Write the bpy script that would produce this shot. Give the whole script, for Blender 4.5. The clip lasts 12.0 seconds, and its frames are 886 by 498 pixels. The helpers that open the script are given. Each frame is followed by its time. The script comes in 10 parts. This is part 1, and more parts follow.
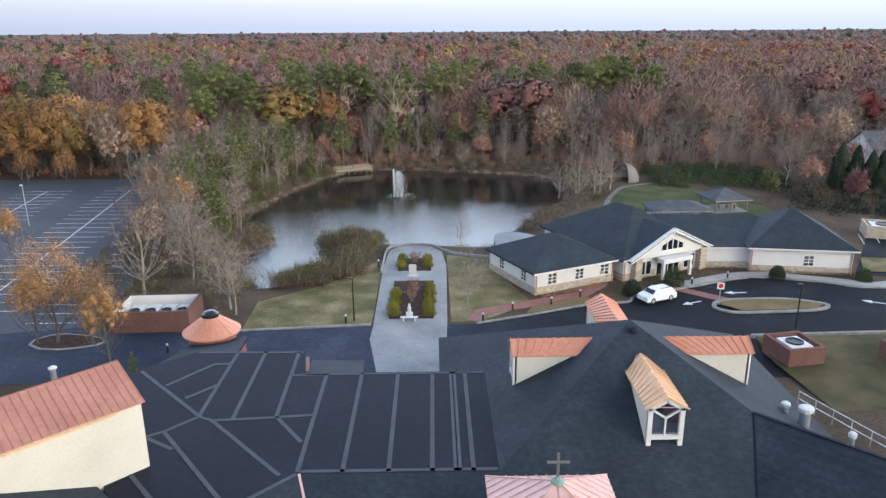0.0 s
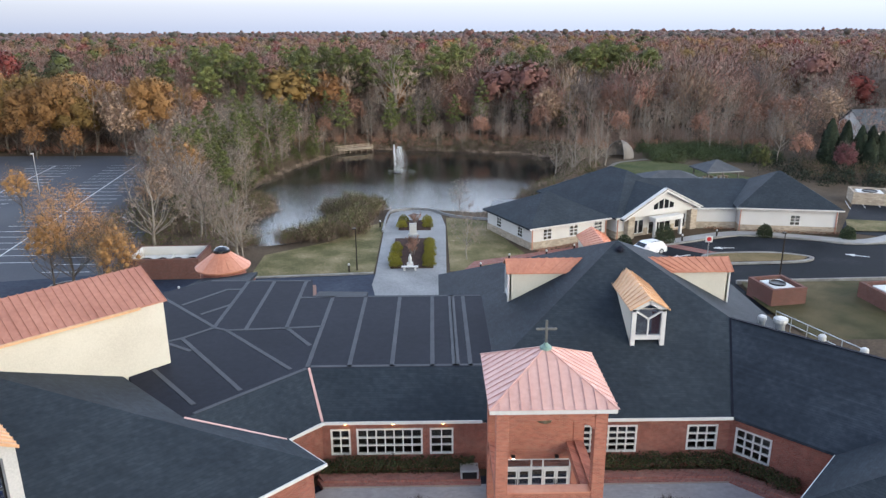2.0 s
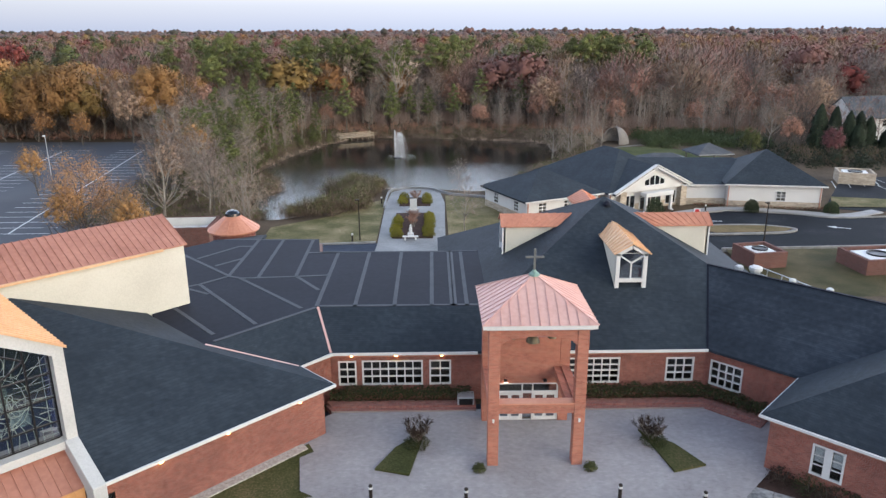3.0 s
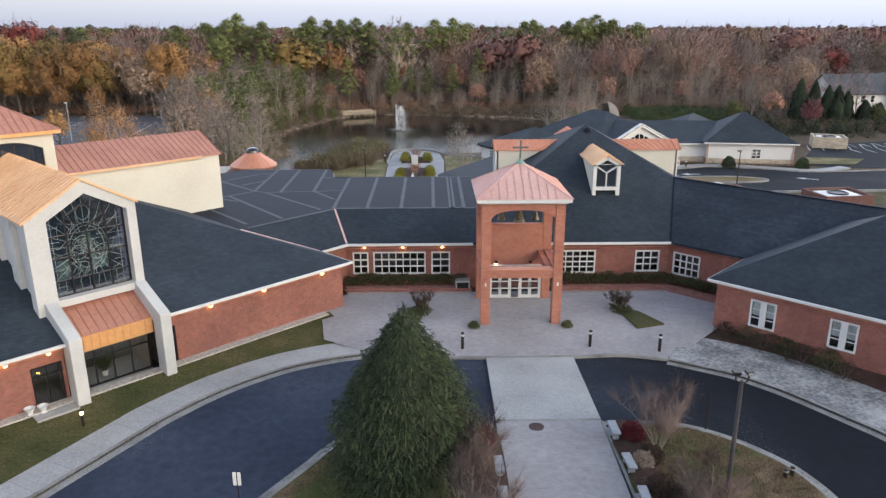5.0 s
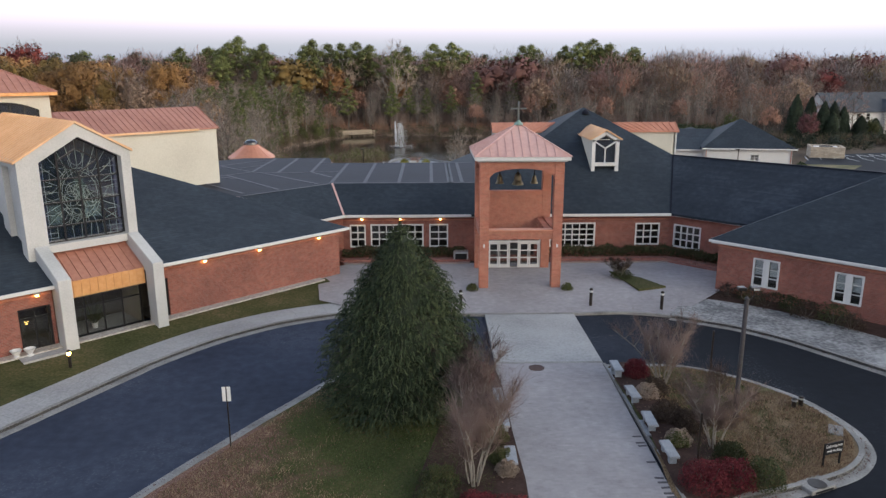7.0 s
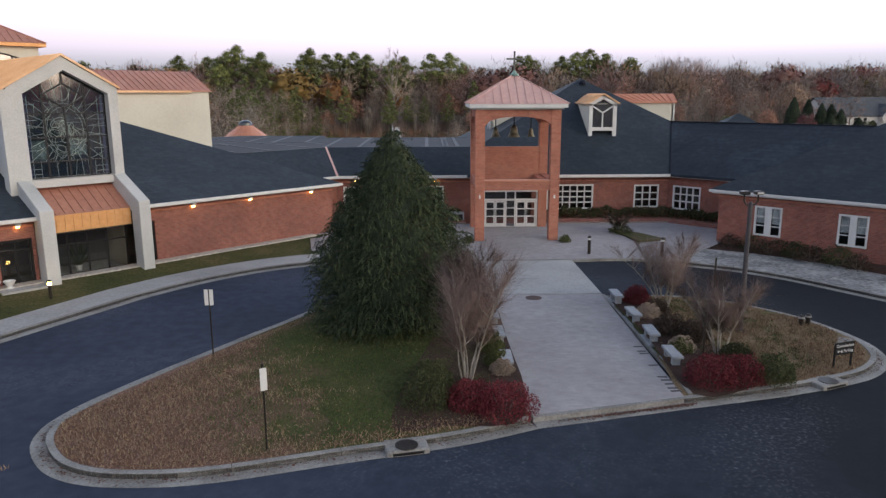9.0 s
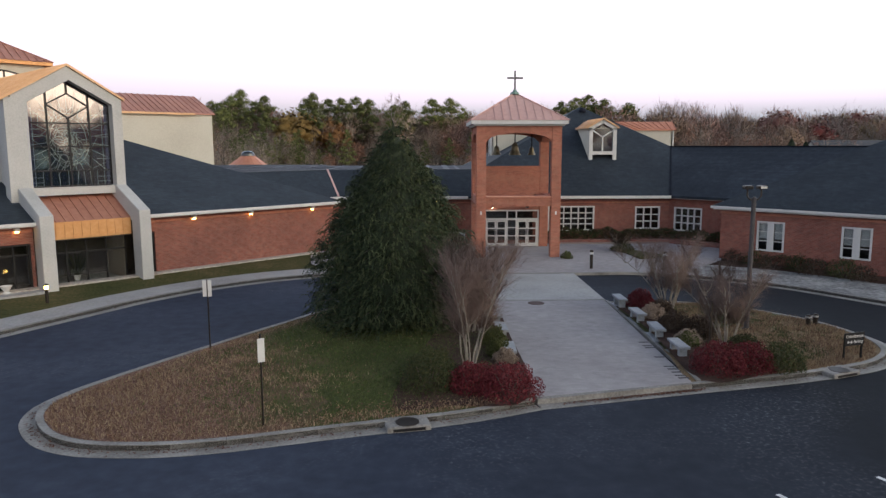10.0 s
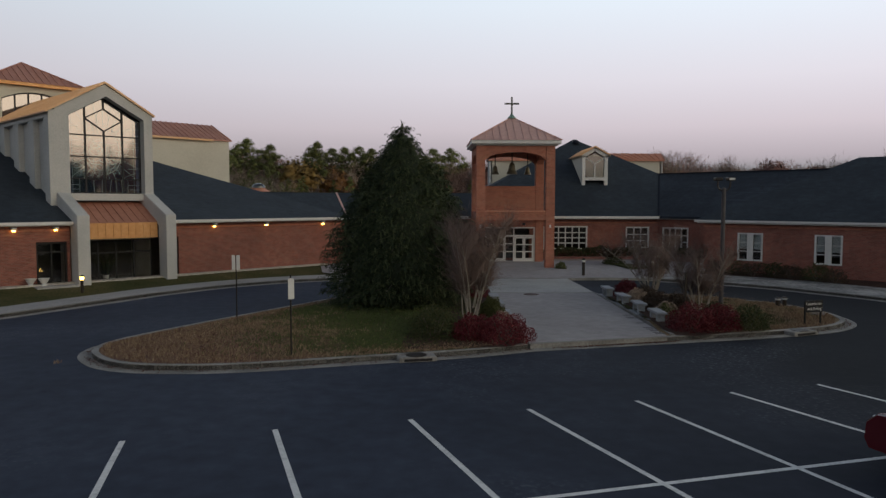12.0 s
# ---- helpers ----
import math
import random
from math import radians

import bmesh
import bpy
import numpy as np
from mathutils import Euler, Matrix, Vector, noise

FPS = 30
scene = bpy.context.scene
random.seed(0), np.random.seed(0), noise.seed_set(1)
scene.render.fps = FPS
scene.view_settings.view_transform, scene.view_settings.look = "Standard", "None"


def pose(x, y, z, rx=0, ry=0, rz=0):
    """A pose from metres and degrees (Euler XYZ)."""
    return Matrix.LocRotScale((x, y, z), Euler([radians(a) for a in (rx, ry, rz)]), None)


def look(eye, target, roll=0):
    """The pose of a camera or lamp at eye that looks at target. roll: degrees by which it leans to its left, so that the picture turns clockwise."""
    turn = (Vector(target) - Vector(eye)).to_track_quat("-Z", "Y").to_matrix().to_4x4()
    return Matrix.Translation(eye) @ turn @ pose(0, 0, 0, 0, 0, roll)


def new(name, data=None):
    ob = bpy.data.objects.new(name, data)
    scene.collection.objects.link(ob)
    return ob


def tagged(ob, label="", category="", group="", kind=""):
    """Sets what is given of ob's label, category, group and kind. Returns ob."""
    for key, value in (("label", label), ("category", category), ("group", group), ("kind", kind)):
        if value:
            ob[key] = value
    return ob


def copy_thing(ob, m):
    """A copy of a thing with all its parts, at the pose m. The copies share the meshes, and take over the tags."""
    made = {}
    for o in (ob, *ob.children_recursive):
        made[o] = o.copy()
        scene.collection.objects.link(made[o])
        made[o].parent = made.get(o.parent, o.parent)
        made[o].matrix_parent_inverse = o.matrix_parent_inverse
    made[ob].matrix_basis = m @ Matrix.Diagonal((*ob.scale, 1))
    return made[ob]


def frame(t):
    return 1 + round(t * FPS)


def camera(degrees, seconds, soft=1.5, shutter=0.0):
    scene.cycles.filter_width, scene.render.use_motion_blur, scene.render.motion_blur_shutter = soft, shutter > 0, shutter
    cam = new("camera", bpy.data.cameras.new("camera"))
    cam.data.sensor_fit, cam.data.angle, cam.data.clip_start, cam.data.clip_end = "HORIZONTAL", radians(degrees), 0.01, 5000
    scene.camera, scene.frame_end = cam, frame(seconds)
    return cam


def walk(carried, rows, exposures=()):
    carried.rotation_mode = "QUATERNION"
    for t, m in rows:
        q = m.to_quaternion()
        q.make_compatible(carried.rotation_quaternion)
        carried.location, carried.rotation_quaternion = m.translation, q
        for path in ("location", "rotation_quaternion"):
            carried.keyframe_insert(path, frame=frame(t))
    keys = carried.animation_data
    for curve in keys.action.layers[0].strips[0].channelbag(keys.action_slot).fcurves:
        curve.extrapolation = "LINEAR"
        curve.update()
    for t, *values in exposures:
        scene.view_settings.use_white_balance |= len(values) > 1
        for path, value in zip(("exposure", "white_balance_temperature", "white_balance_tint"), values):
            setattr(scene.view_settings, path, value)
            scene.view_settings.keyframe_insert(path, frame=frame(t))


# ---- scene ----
cam = camera(63.3, 12.0, soft=1.4)
PATH = [
    (0, (0.238, -0.818, 28.343), (0.262, 1.093, 27.754), -0.4),
    (0.5, (0.175, -1.455, 27.309), (0.2, 0.457, 26.72), -0.3),
    (1, (0.228, -2.454, 26.356), (0.252, -0.543, 25.767), -0.3),
    (1.5, (0.164, -3.782, 25.351), (0.189, -1.871, 24.762), -0.3),
    (2, (0.139, -5.418, 24.266), (0.165, -3.506, 23.679), -0.3),
    (2.5, (0.17, -7.359, 23.23), (0.196, -5.448, 22.641), -0.3),
    (4.5, (-0.107, -17.126, 19.051), (-0.076, -15.214, 18.465), -0.1),
    (5, (-0.16, -18.494, 17.973), (-0.128, -16.583, 17.384), -0.1),
    (5.5, (-0.215, -19.103, 16.831), (-0.181, -17.19, 16.246), -0.1),
    (6, (-0.21, -19.201, 15.705), (-0.175, -17.271, 15.185), -0.1),
    (6.5, (-0.181, -19.209, 14.515), (-0.146, -17.274, 14.011), -0.1),
    (8.5, (0.131, -19.236, 9.953), (0.167, -17.28, 9.538), -0.2),
    (9, (0.11, -19.26, 8.875), (0.149, -17.305, 8.456), -0.2),
    (9.5, (0.087, -19.281, 7.866), (0.126, -17.317, 7.49), -0.1),
    (10, (0.055, -19.366, 6.888), (0.094, -17.386, 6.605), -0.1),
    (10.5, (0.011, -19.648, 5.966), (0.05, -17.657, 5.782), -0.1),
    (11, (-0.047, -20.218, 5.103), (-0.007, -18.223, 4.973), -0.0),
    (11.5, (-0.064, -21.097, 4.485), (-0.025, -19.101, 4.357), 0.0),
    (12, (-0.151, -22.568, 4.454), (-0.111, -20.573, 4.326), 0.1),
]
EXPOSURES = [(0.0, 1.80, 5900, 12), (2.5, 1.74, 6030, 13), (4.5, 1.64, 6180, 14), (5.5, 1.71, 6230, 14), (6.0, 1.64, 6230, 14), (6.5, 1.46, 6230, 14), (8.5, 1.04, 6230, 16), (9.5, 1.06, 6180, 15), (10.0, 0.92, 6350, 14), (10.5, 0.33, 6600, 12), (11.0, -0.06, 6620, 11), (12.0, -0.22, 6600, 10)]
walk(cam, [(t, look(eye, target, roll)) for t, eye, target, roll in PATH], EXPOSURES)

# ---- light: a clear sky just after sundown, the glow low in the south-east ----
world = bpy.data.worlds.new("dusk_sky")
scene.world = world
world.use_nodes = True
wn, wl = world.node_tree.nodes, world.node_tree.links
wbg = wn["Background"]
sky = wn.new("ShaderNodeTexSky")
sky.sky_type, sky.sun_disc = "NISHITA", False
sky.sun_elevation, sky.sun_rotation = radians(4.0), radians(130)
sky.air_density, sky.dust_density, sky.ozone_density = 1.0, 1.2, 2.0
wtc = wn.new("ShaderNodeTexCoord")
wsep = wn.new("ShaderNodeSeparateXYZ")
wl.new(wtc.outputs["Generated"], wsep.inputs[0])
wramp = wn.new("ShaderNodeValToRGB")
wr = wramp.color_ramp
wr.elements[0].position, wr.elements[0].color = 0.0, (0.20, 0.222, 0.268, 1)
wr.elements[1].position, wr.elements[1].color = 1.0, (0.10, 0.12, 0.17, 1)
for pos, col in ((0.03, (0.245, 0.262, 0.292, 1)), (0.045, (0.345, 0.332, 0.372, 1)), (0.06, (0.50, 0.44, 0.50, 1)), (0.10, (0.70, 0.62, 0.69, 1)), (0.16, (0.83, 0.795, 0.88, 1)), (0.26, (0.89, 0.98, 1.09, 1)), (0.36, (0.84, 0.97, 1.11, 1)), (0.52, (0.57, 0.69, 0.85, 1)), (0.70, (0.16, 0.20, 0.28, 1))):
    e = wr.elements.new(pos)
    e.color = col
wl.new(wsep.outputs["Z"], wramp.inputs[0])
wscale = wn.new("ShaderNodeVectorMath")
wscale.operation = "SCALE"
wscale.inputs["Scale"].default_value = 0.085
wl.new(sky.outputs[0], wscale.inputs[0])
wadd = wn.new("ShaderNodeMix")
wadd.data_type, wadd.blend_type = "RGBA", "MIX"
wadd.inputs["Factor"].default_value = 0.8
wl.new(wscale.outputs[0], wadd.inputs["A"])
# brighter in the east than in the west, warm towards the glow in the south-east
wdot = wn.new("ShaderNodeVectorMath")
wdot.operation = "DOT_PRODUCT"
wdot.inputs[1].default_value = (0.75, -0.66, 0.0)
wl.new(wtc.outputs["Generated"], wdot.inputs[0])
wfac = wn.new("ShaderNodeMath")
wfac.operation = "MULTIPLY_ADD"
wfac.inputs[1].default_value, wfac.inputs[2].default_value = 0.42, 1.0
wside = wn.new("ShaderNodeVectorMath")
wside.operation = "DOT_PRODUCT"
wside.inputs[1].default_value = (0.75, 0.50, 0.0)
wl.new(wtc.outputs["Generated"], wside.inputs[0])
wl.new(wside.outputs["Value"], wfac.inputs[0])
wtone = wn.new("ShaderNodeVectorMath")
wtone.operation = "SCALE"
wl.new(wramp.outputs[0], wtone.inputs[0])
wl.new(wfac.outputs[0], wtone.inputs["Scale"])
wwarm = wn.new("ShaderNodeMapRange")
wwarm.inputs["From Min"].default_value, wwarm.inputs["From Max"].default_value = 0.58, 0.95
wl.new(wdot.outputs["Value"], wwarm.inputs[0])
wtint = wn.new("ShaderNodeMix")
wtint.data_type, wtint.blend_type = "RGBA", "MULTIPLY"
wtint.inputs["B"].default_value = (2.1, 1.82, 1.2, 1)
wl.new(wwarm.outputs[0], wtint.inputs["Factor"])
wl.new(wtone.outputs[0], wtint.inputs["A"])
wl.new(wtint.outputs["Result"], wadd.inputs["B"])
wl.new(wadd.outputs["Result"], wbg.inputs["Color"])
wbg.inputs["Strength"].default_value = 1.0

sun = new("sun", bpy.data.lights.new("sun", "SUN"))
sun.data.energy, sun.data.angle, sun.data.color = 0.5, radians(40), (1.0, 0.82, 0.66)
sun.matrix_world = look((50, -42, 16), (0, 0, 0))


# ---- materials ----
def mat(name, cols, rough=0.8, metal=0.0, scale=1.0, fine=12.0, bump=0.15, spec=0.4, per=0.0, stretch=(1, 1, 1), world_co=False):
    """A mottled surface: cols from dark to light, mixed by noise at two sizes, with a fine bump. per: how far each object differs."""
    m = bpy.data.materials.new(name)
    m.use_nodes = True
    n, l = m.node_tree.nodes, m.node_tree.links
    b = n["Principled BSDF"]
    tc = n.new("ShaderNodeTexCoord")
    co = tc.outputs["Object"]
    if world_co:
        geo = n.new("ShaderNodeNewGeometry")
        co = geo.outputs["Position"]
    mp = n.new("ShaderNodeMapping")
    mp.inputs["Scale"].default_value = stretch
    l.new(co, mp.inputs[0])
    big, small = n.new("ShaderNodeTexNoise"), n.new("ShaderNodeTexNoise")
    big.inputs["Scale"].default_value, small.inputs["Scale"].default_value = scale, fine
    big.inputs["Detail"].default_value, small.inputs["Detail"].default_value = 6, 4
    for t in (big, small):
        l.new(mp.outputs[0], t.inputs["Vector"])
    mixn = n.new("ShaderNodeMath")
    mixn.operation = "MULTIPLY_ADD"
    mixn.inputs[1].default_value = 0.45
    l.new(small.outputs["Fac"], mixn.inputs[0])
    half = n.new("ShaderNodeMath")
    half.operation = "MULTIPLY"
    half.inputs[1].default_value = 0.55
    l.new(big.outputs["Fac"], half.inputs[0])
    l.new(half.outputs[0], mixn.inputs[2])
    ramp = n.new("ShaderNodeValToRGB")
    r = ramp.color_ramp
    for i, c in enumerate(cols):
        pos = 0.34 + 0.32 * i / max(1, len(cols) - 1)
        e = r.elements[i] if i < 2 else r.elements.new(pos)
        e.position, e.color = pos, (*c, 1)
    if len(cols) == 1:
        r.elements[1].color = (*cols[0], 1)
    l.new(mixn.outputs[0], ramp.inputs[0])
    out = ramp.outputs[0]
    if per:
        oi = n.new("ShaderNodeObjectInfo")
        hsv = n.new("ShaderNodeHueSaturation")
        mr = n.new("ShaderNodeMapRange")
        mr.inputs["To Min"].default_value, mr.inputs["To Max"].default_value = 1 - per, 1 + per
        l.new(oi.outputs["Random"], mr.inputs[0])
        l.new(mr.outputs[0], hsv.inputs["Value"])
        l.new(out, hsv.inputs["Color"])
        out = hsv.outputs[0]
    l.new(out, b.inputs["Base Color"])
    b.inputs["Roughness"].default_value, b.inputs["Metallic"].default_value = rough, metal
    b.inputs["Specular IOR Level"].default_value = spec
    if bump:
        bp = n.new("ShaderNodeBump")
        bp.inputs["Strength"].default_value, bp.inputs["Distance"].default_value = bump, 0.03
        l.new(small.outputs["Fac"], bp.inputs["Height"])
        l.new(bp.outputs[0], b.inputs["Normal"])
    return m


def coursed(name, cols, mortar, width, height, gap, rough=0.85, bump=0.3, offset=0.5, flat=False, tone=0.24, spec=0.3):
    """Bricks, shingles or pavers in courses. flat: laid on the ground; else the courses run up the local z."""
    m = mat(name, cols, rough, scale=0.35, fine=3.0, bump=0, spec=spec)
    n, l = m.node_tree.nodes, m.node_tree.links
    b = n["Principled BSDF"]
    tc = n.new("ShaderNodeTexCoord")
    sep, comb = n.new("ShaderNodeSeparateXYZ"), n.new("ShaderNodeCombineXYZ")
    l.new(tc.outputs["Object"], sep.inputs[0])
    if flat:
        l.new(sep.outputs["X"], comb.inputs["X"])
        l.new(sep.outputs["Y"], comb.inputs["Y"])
    else:
        add = n.new("ShaderNodeMath")
        l.new(sep.outputs["X"], add.inputs[0])
        l.new(sep.outputs["Y"], add.inputs[1])
        l.new(add.outputs[0], comb.inputs["X"])
        l.new(sep.outputs["Z"], comb.inputs["Y"])
    br = n.new("ShaderNodeTexBrick")
    br.offset = offset
    br.inputs["Scale"].default_value = 1.0
    br.inputs["Brick Width"].default_value, br.inputs["Row Height"].default_value = width, height
    br.inputs["Mortar Size"].default_value, br.inputs["Bias"].default_value = gap, 0.0
    br.inputs["Mortar Smooth"].default_value = 0.3
    br.inputs["Color1"].default_value, br.inputs["Color2"].default_value = (1 - tone,) * 3 + (1,), (1 + tone * 0.8,) * 3 + (1,)
    br.inputs["Mortar"].default_value = (1, 1, 1, 1)
    l.new(comb.outputs[0], br.inputs["Vector"])
    ramp = [x for x in n if x.bl_idname == "ShaderNodeValToRGB"][0]
    mul = n.new("ShaderNodeMix")
    mul.data_type, mul.blend_type = "RGBA", "MULTIPLY"
    mul.inputs["Factor"].default_value = 1.0
    l.new(ramp.outputs[0], mul.inputs["A"])
    l.new(br.outputs["Color"], mul.inputs["B"])
    mx = n.new("ShaderNodeMix")
    mx.data_type = "RGBA"
    l.new(br.outputs["Fac"], mx.inputs["Factor"])
    l.new(mul.outputs["Result"], mx.inputs["A"])
    mx.inputs["B"].default_value = (*mortar, 1)
    l.new(mx.outputs["Result"], b.inputs["Base Color"])
    bp = n.new("ShaderNodeBump")
    bp.inputs["Strength"].default_value, bp.inputs["Distance"].default_value = bump, 0.012
    bp.invert = True
    l.new(br.outputs["Fac"], bp.inputs["Height"])
    l.new(bp.outputs[0], b.inputs["Normal"])
    return m


def leafy(name, cols, rough=0.7, trans=0.15):
    """Foliage: each small leaf or twig takes a tone of its own."""
    m = bpy.data.materials.new(name)
    m.use_nodes = True
    n, l = m.node_tree.nodes, m.node_tree.links
    b = n["Principled BSDF"]
    geo, oi = n.new("ShaderNodeNewGeometry"), n.new("ShaderNodeObjectInfo")
    ramp = n.new("ShaderNodeValToRGB")
    r = ramp.color_ramp
    for i, c in enumerate(cols):
        e = r.elements[0] if i == 0 else r.elements[-1] if i == len(cols) - 1 else r.elements.new(i / (len(cols) - 1))
        e.color = (*c, 1)
    l.new(geo.outputs["Random Per Island"], ramp.inputs[0])
    hsv = n.new("ShaderNodeHueSaturation")
    mr = n.new("ShaderNodeMapRange")
    mr.inputs["To Min"].default_value, mr.inputs["To Max"].default_value = 0.72, 1.28
    l.new(oi.outputs["Random"], mr.inputs[0])
    l.new(mr.outputs[0], hsv.inputs["Value"])
    l.new(ramp.outputs[0], hsv.inputs["Color"])
    l.new(hsv.outputs[0], b.inputs["Base Color"])
    b.inputs["Roughness"].default_value = rough
    b.inputs["Specular IOR Level"].default_value = 0.2
    return m


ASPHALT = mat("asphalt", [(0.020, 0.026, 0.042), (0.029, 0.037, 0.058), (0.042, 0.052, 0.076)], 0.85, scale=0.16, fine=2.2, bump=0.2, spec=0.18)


def scuffed(m, tone, amount):
    """Faint pale tyre scuffs and chalky specks, in patches."""
    n, l = m.node_tree.nodes, m.node_tree.links
    b = n["Principled BSDF"]
    src = b.inputs["Base Color"].links[0].from_socket
    tc = n.new("ShaderNodeTexCoord")
    lines, patch, speck = n.new("ShaderNodeTexNoise"), n.new("ShaderNodeTexNoise"), n.new("ShaderNodeTexNoise")
    lines.inputs["Scale"].default_value, lines.inputs["Detail"].default_value, lines.inputs["Distortion"].default_value = 0.55, 2.0, 1.6
    patch.inputs["Scale"].default_value, patch.inputs["Detail"].default_value = 0.16, 3.0
    speck.inputs["Scale"].default_value, speck.inputs["Detail"].default_value = 9.0, 4.0
    for t in (lines, patch, speck):
        l.new(tc.outputs["Object"], t.inputs["Vector"])
    dist = n.new("ShaderNodeMath")
    dist.operation = "COMPARE"
    dist.inputs[1].default_value, dist.inputs[2].default_value = 0.5, 0.008
    l.new(lines.outputs["Fac"], dist.inputs[0])
    pr = n.new("ShaderNodeMapRange")
    pr.inputs["From Min"].default_value, pr.inputs["From Max"].default_value = 0.50, 0.70
    l.new(patch.outputs["Fac"], pr.inputs[0])
    sr = n.new("ShaderNodeMapRange")
    sr.inputs["From Min"].default_value, sr.inputs["From Max"].default_value = 0.45, 0.72
    l.new(speck.outputs["Fac"], sr.inputs[0])
    m1, m2, add = n.new("ShaderNodeMath"), n.new("ShaderNodeMath"), n.new("ShaderNodeMath")
    m1.operation = m2.operation = "MULTIPLY"
    l.new(pr.outputs[0], m1.inputs[0])
    l.new(sr.outputs[0], m1.inputs[1])
    add.operation = "MULTIPLY_ADD"
    add.inputs[1].default_value = 0.8
    gate = n.new("ShaderNodeMath")
    gate.operation = "MULTIPLY"
    l.new(dist.outputs[0], gate.inputs[0])
    l.new(pr.outputs[0], gate.inputs[1])
    l.new(gate.outputs[0], add.inputs[0])
    l.new(m1.outputs[0], add.inputs[2])
    l.new(add.outputs[0], m2.inputs[0])
    l.new(sr.outputs[0], m2.inputs[1])
    amt = n.new("ShaderNodeMath")
    amt.operation = "MULTIPLY"
    amt.inputs[1].default_value = amount
    l.new(m2.outputs[0], amt.inputs[0])
    mx = n.new("ShaderNodeMix")
    mx.data_type = "RGBA"
    mx.inputs["B"].default_value = (*tone, 1)
    l.new(amt.outputs[0], mx.inputs["Factor"])
    l.new(src, mx.inputs["A"])
    l.new(mx.outputs["Result"], b.inputs["Base Color"])


def dimmed_east(m):
    """Light falling off to the east, put into the asphalt colour, its edge wandering."""
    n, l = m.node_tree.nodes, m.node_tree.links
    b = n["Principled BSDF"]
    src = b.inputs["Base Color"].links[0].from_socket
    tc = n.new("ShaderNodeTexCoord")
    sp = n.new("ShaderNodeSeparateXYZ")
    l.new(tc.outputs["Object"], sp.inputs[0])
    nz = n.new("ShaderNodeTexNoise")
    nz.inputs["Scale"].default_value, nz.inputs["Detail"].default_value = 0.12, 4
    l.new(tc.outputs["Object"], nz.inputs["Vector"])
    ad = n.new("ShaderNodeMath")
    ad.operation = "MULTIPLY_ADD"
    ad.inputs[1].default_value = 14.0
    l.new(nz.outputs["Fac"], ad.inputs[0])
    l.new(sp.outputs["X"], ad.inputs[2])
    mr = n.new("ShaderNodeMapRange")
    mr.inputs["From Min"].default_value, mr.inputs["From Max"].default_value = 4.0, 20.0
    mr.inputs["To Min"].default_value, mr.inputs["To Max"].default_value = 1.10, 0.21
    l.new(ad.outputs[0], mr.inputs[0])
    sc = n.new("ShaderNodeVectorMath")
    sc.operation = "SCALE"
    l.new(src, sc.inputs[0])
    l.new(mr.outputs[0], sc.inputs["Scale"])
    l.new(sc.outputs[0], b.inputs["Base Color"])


dimmed_east(ASPHALT)
scuffed(ASPHALT, (0.15, 0.155, 0.17), 0.5)
ASPHALT_OLD = mat("old_asphalt", [(0.050, 0.054, 0.066), (0.066, 0.071, 0.085), (0.086, 0.090, 0.104)], 0.85, scale=0.1, fine=5, bump=0.25)
CONCRETE = mat("concrete", [(0.24, 0.235, 0.23), (0.33, 0.325, 0.315), (0.40, 0.395, 0.38)], 0.85, scale=0.35, fine=9, bump=0.15)
CONCRETE_DARK = mat("stained_concrete", [(0.155, 0.155, 0.155), (0.25, 0.25, 0.25), (0.34, 0.335, 0.33)], 0.85, scale=0.25, fine=7, bump=0.15, per=0.06, world_co=True)
CONCRETE_STAINED = mat("blotched_concrete", [(0.075, 0.075, 0.078), (0.16, 0.16, 0.16), (0.30, 0.298, 0.29), (0.40, 0.395, 0.385)], 0.85, scale=0.55, fine=5, bump=0.15, per=0.10, world_co=True)
KERB = mat("kerb_concrete", [(0.14, 0.132, 0.12), (0.23, 0.22, 0.205), (0.32, 0.31, 0.29)], 0.9, scale=0.9, fine=14, bump=0.2, per=0.08, world_co=True)
JOINT = mat("dark_joint", [(0.06, 0.058, 0.054), (0.10, 0.095, 0.09)], 0.95, scale=2, fine=12)
PAVER = coursed("plaza_pavers", [(0.245, 0.225, 0.228), (0.30, 0.28, 0.282), (0.355, 0.335, 0.335)], (0.30, 0.28, 0.285), 0.22, 0.11, 0.005, flat=True, bump=0.06, tone=0.07)
PAVER_RED = coursed("brick_pavers", [(0.20, 0.075, 0.06), (0.26, 0.10, 0.08), (0.30, 0.14, 0.11)], (0.25, 0.2, 0.18), 0.2, 0.1, 0.008, flat=True)
BRICK = coursed("red_brick", [(0.170, 0.052, 0.040), (0.235, 0.076, 0.055), (0.30, 0.106, 0.075)], (0.27, 0.17, 0.138), 0.2, 0.067, 0.009)
BRICK_TOWER = coursed("tower_brick", [(0.30, 0.094, 0.064), (0.36, 0.120, 0.078), (0.42, 0.150, 0.100)], (0.40, 0.24, 0.17), 0.2, 0.067, 0.009)
BRICK_BROWN = coursed("brown_brick", [(0.115, 0.048, 0.038), (0.145, 0.060, 0.047), (0.18, 0.078, 0.060)], (0.17, 0.12, 0.10), 0.2, 0.067, 0.009)
TAN_STONE = coursed("tan_stone", [(0.33, 0.27, 0.20), (0.40, 0.33, 0.25), (0.47, 0.40, 0.31)], (0.36, 0.32, 0.27), 0.45, 0.2, 0.015)
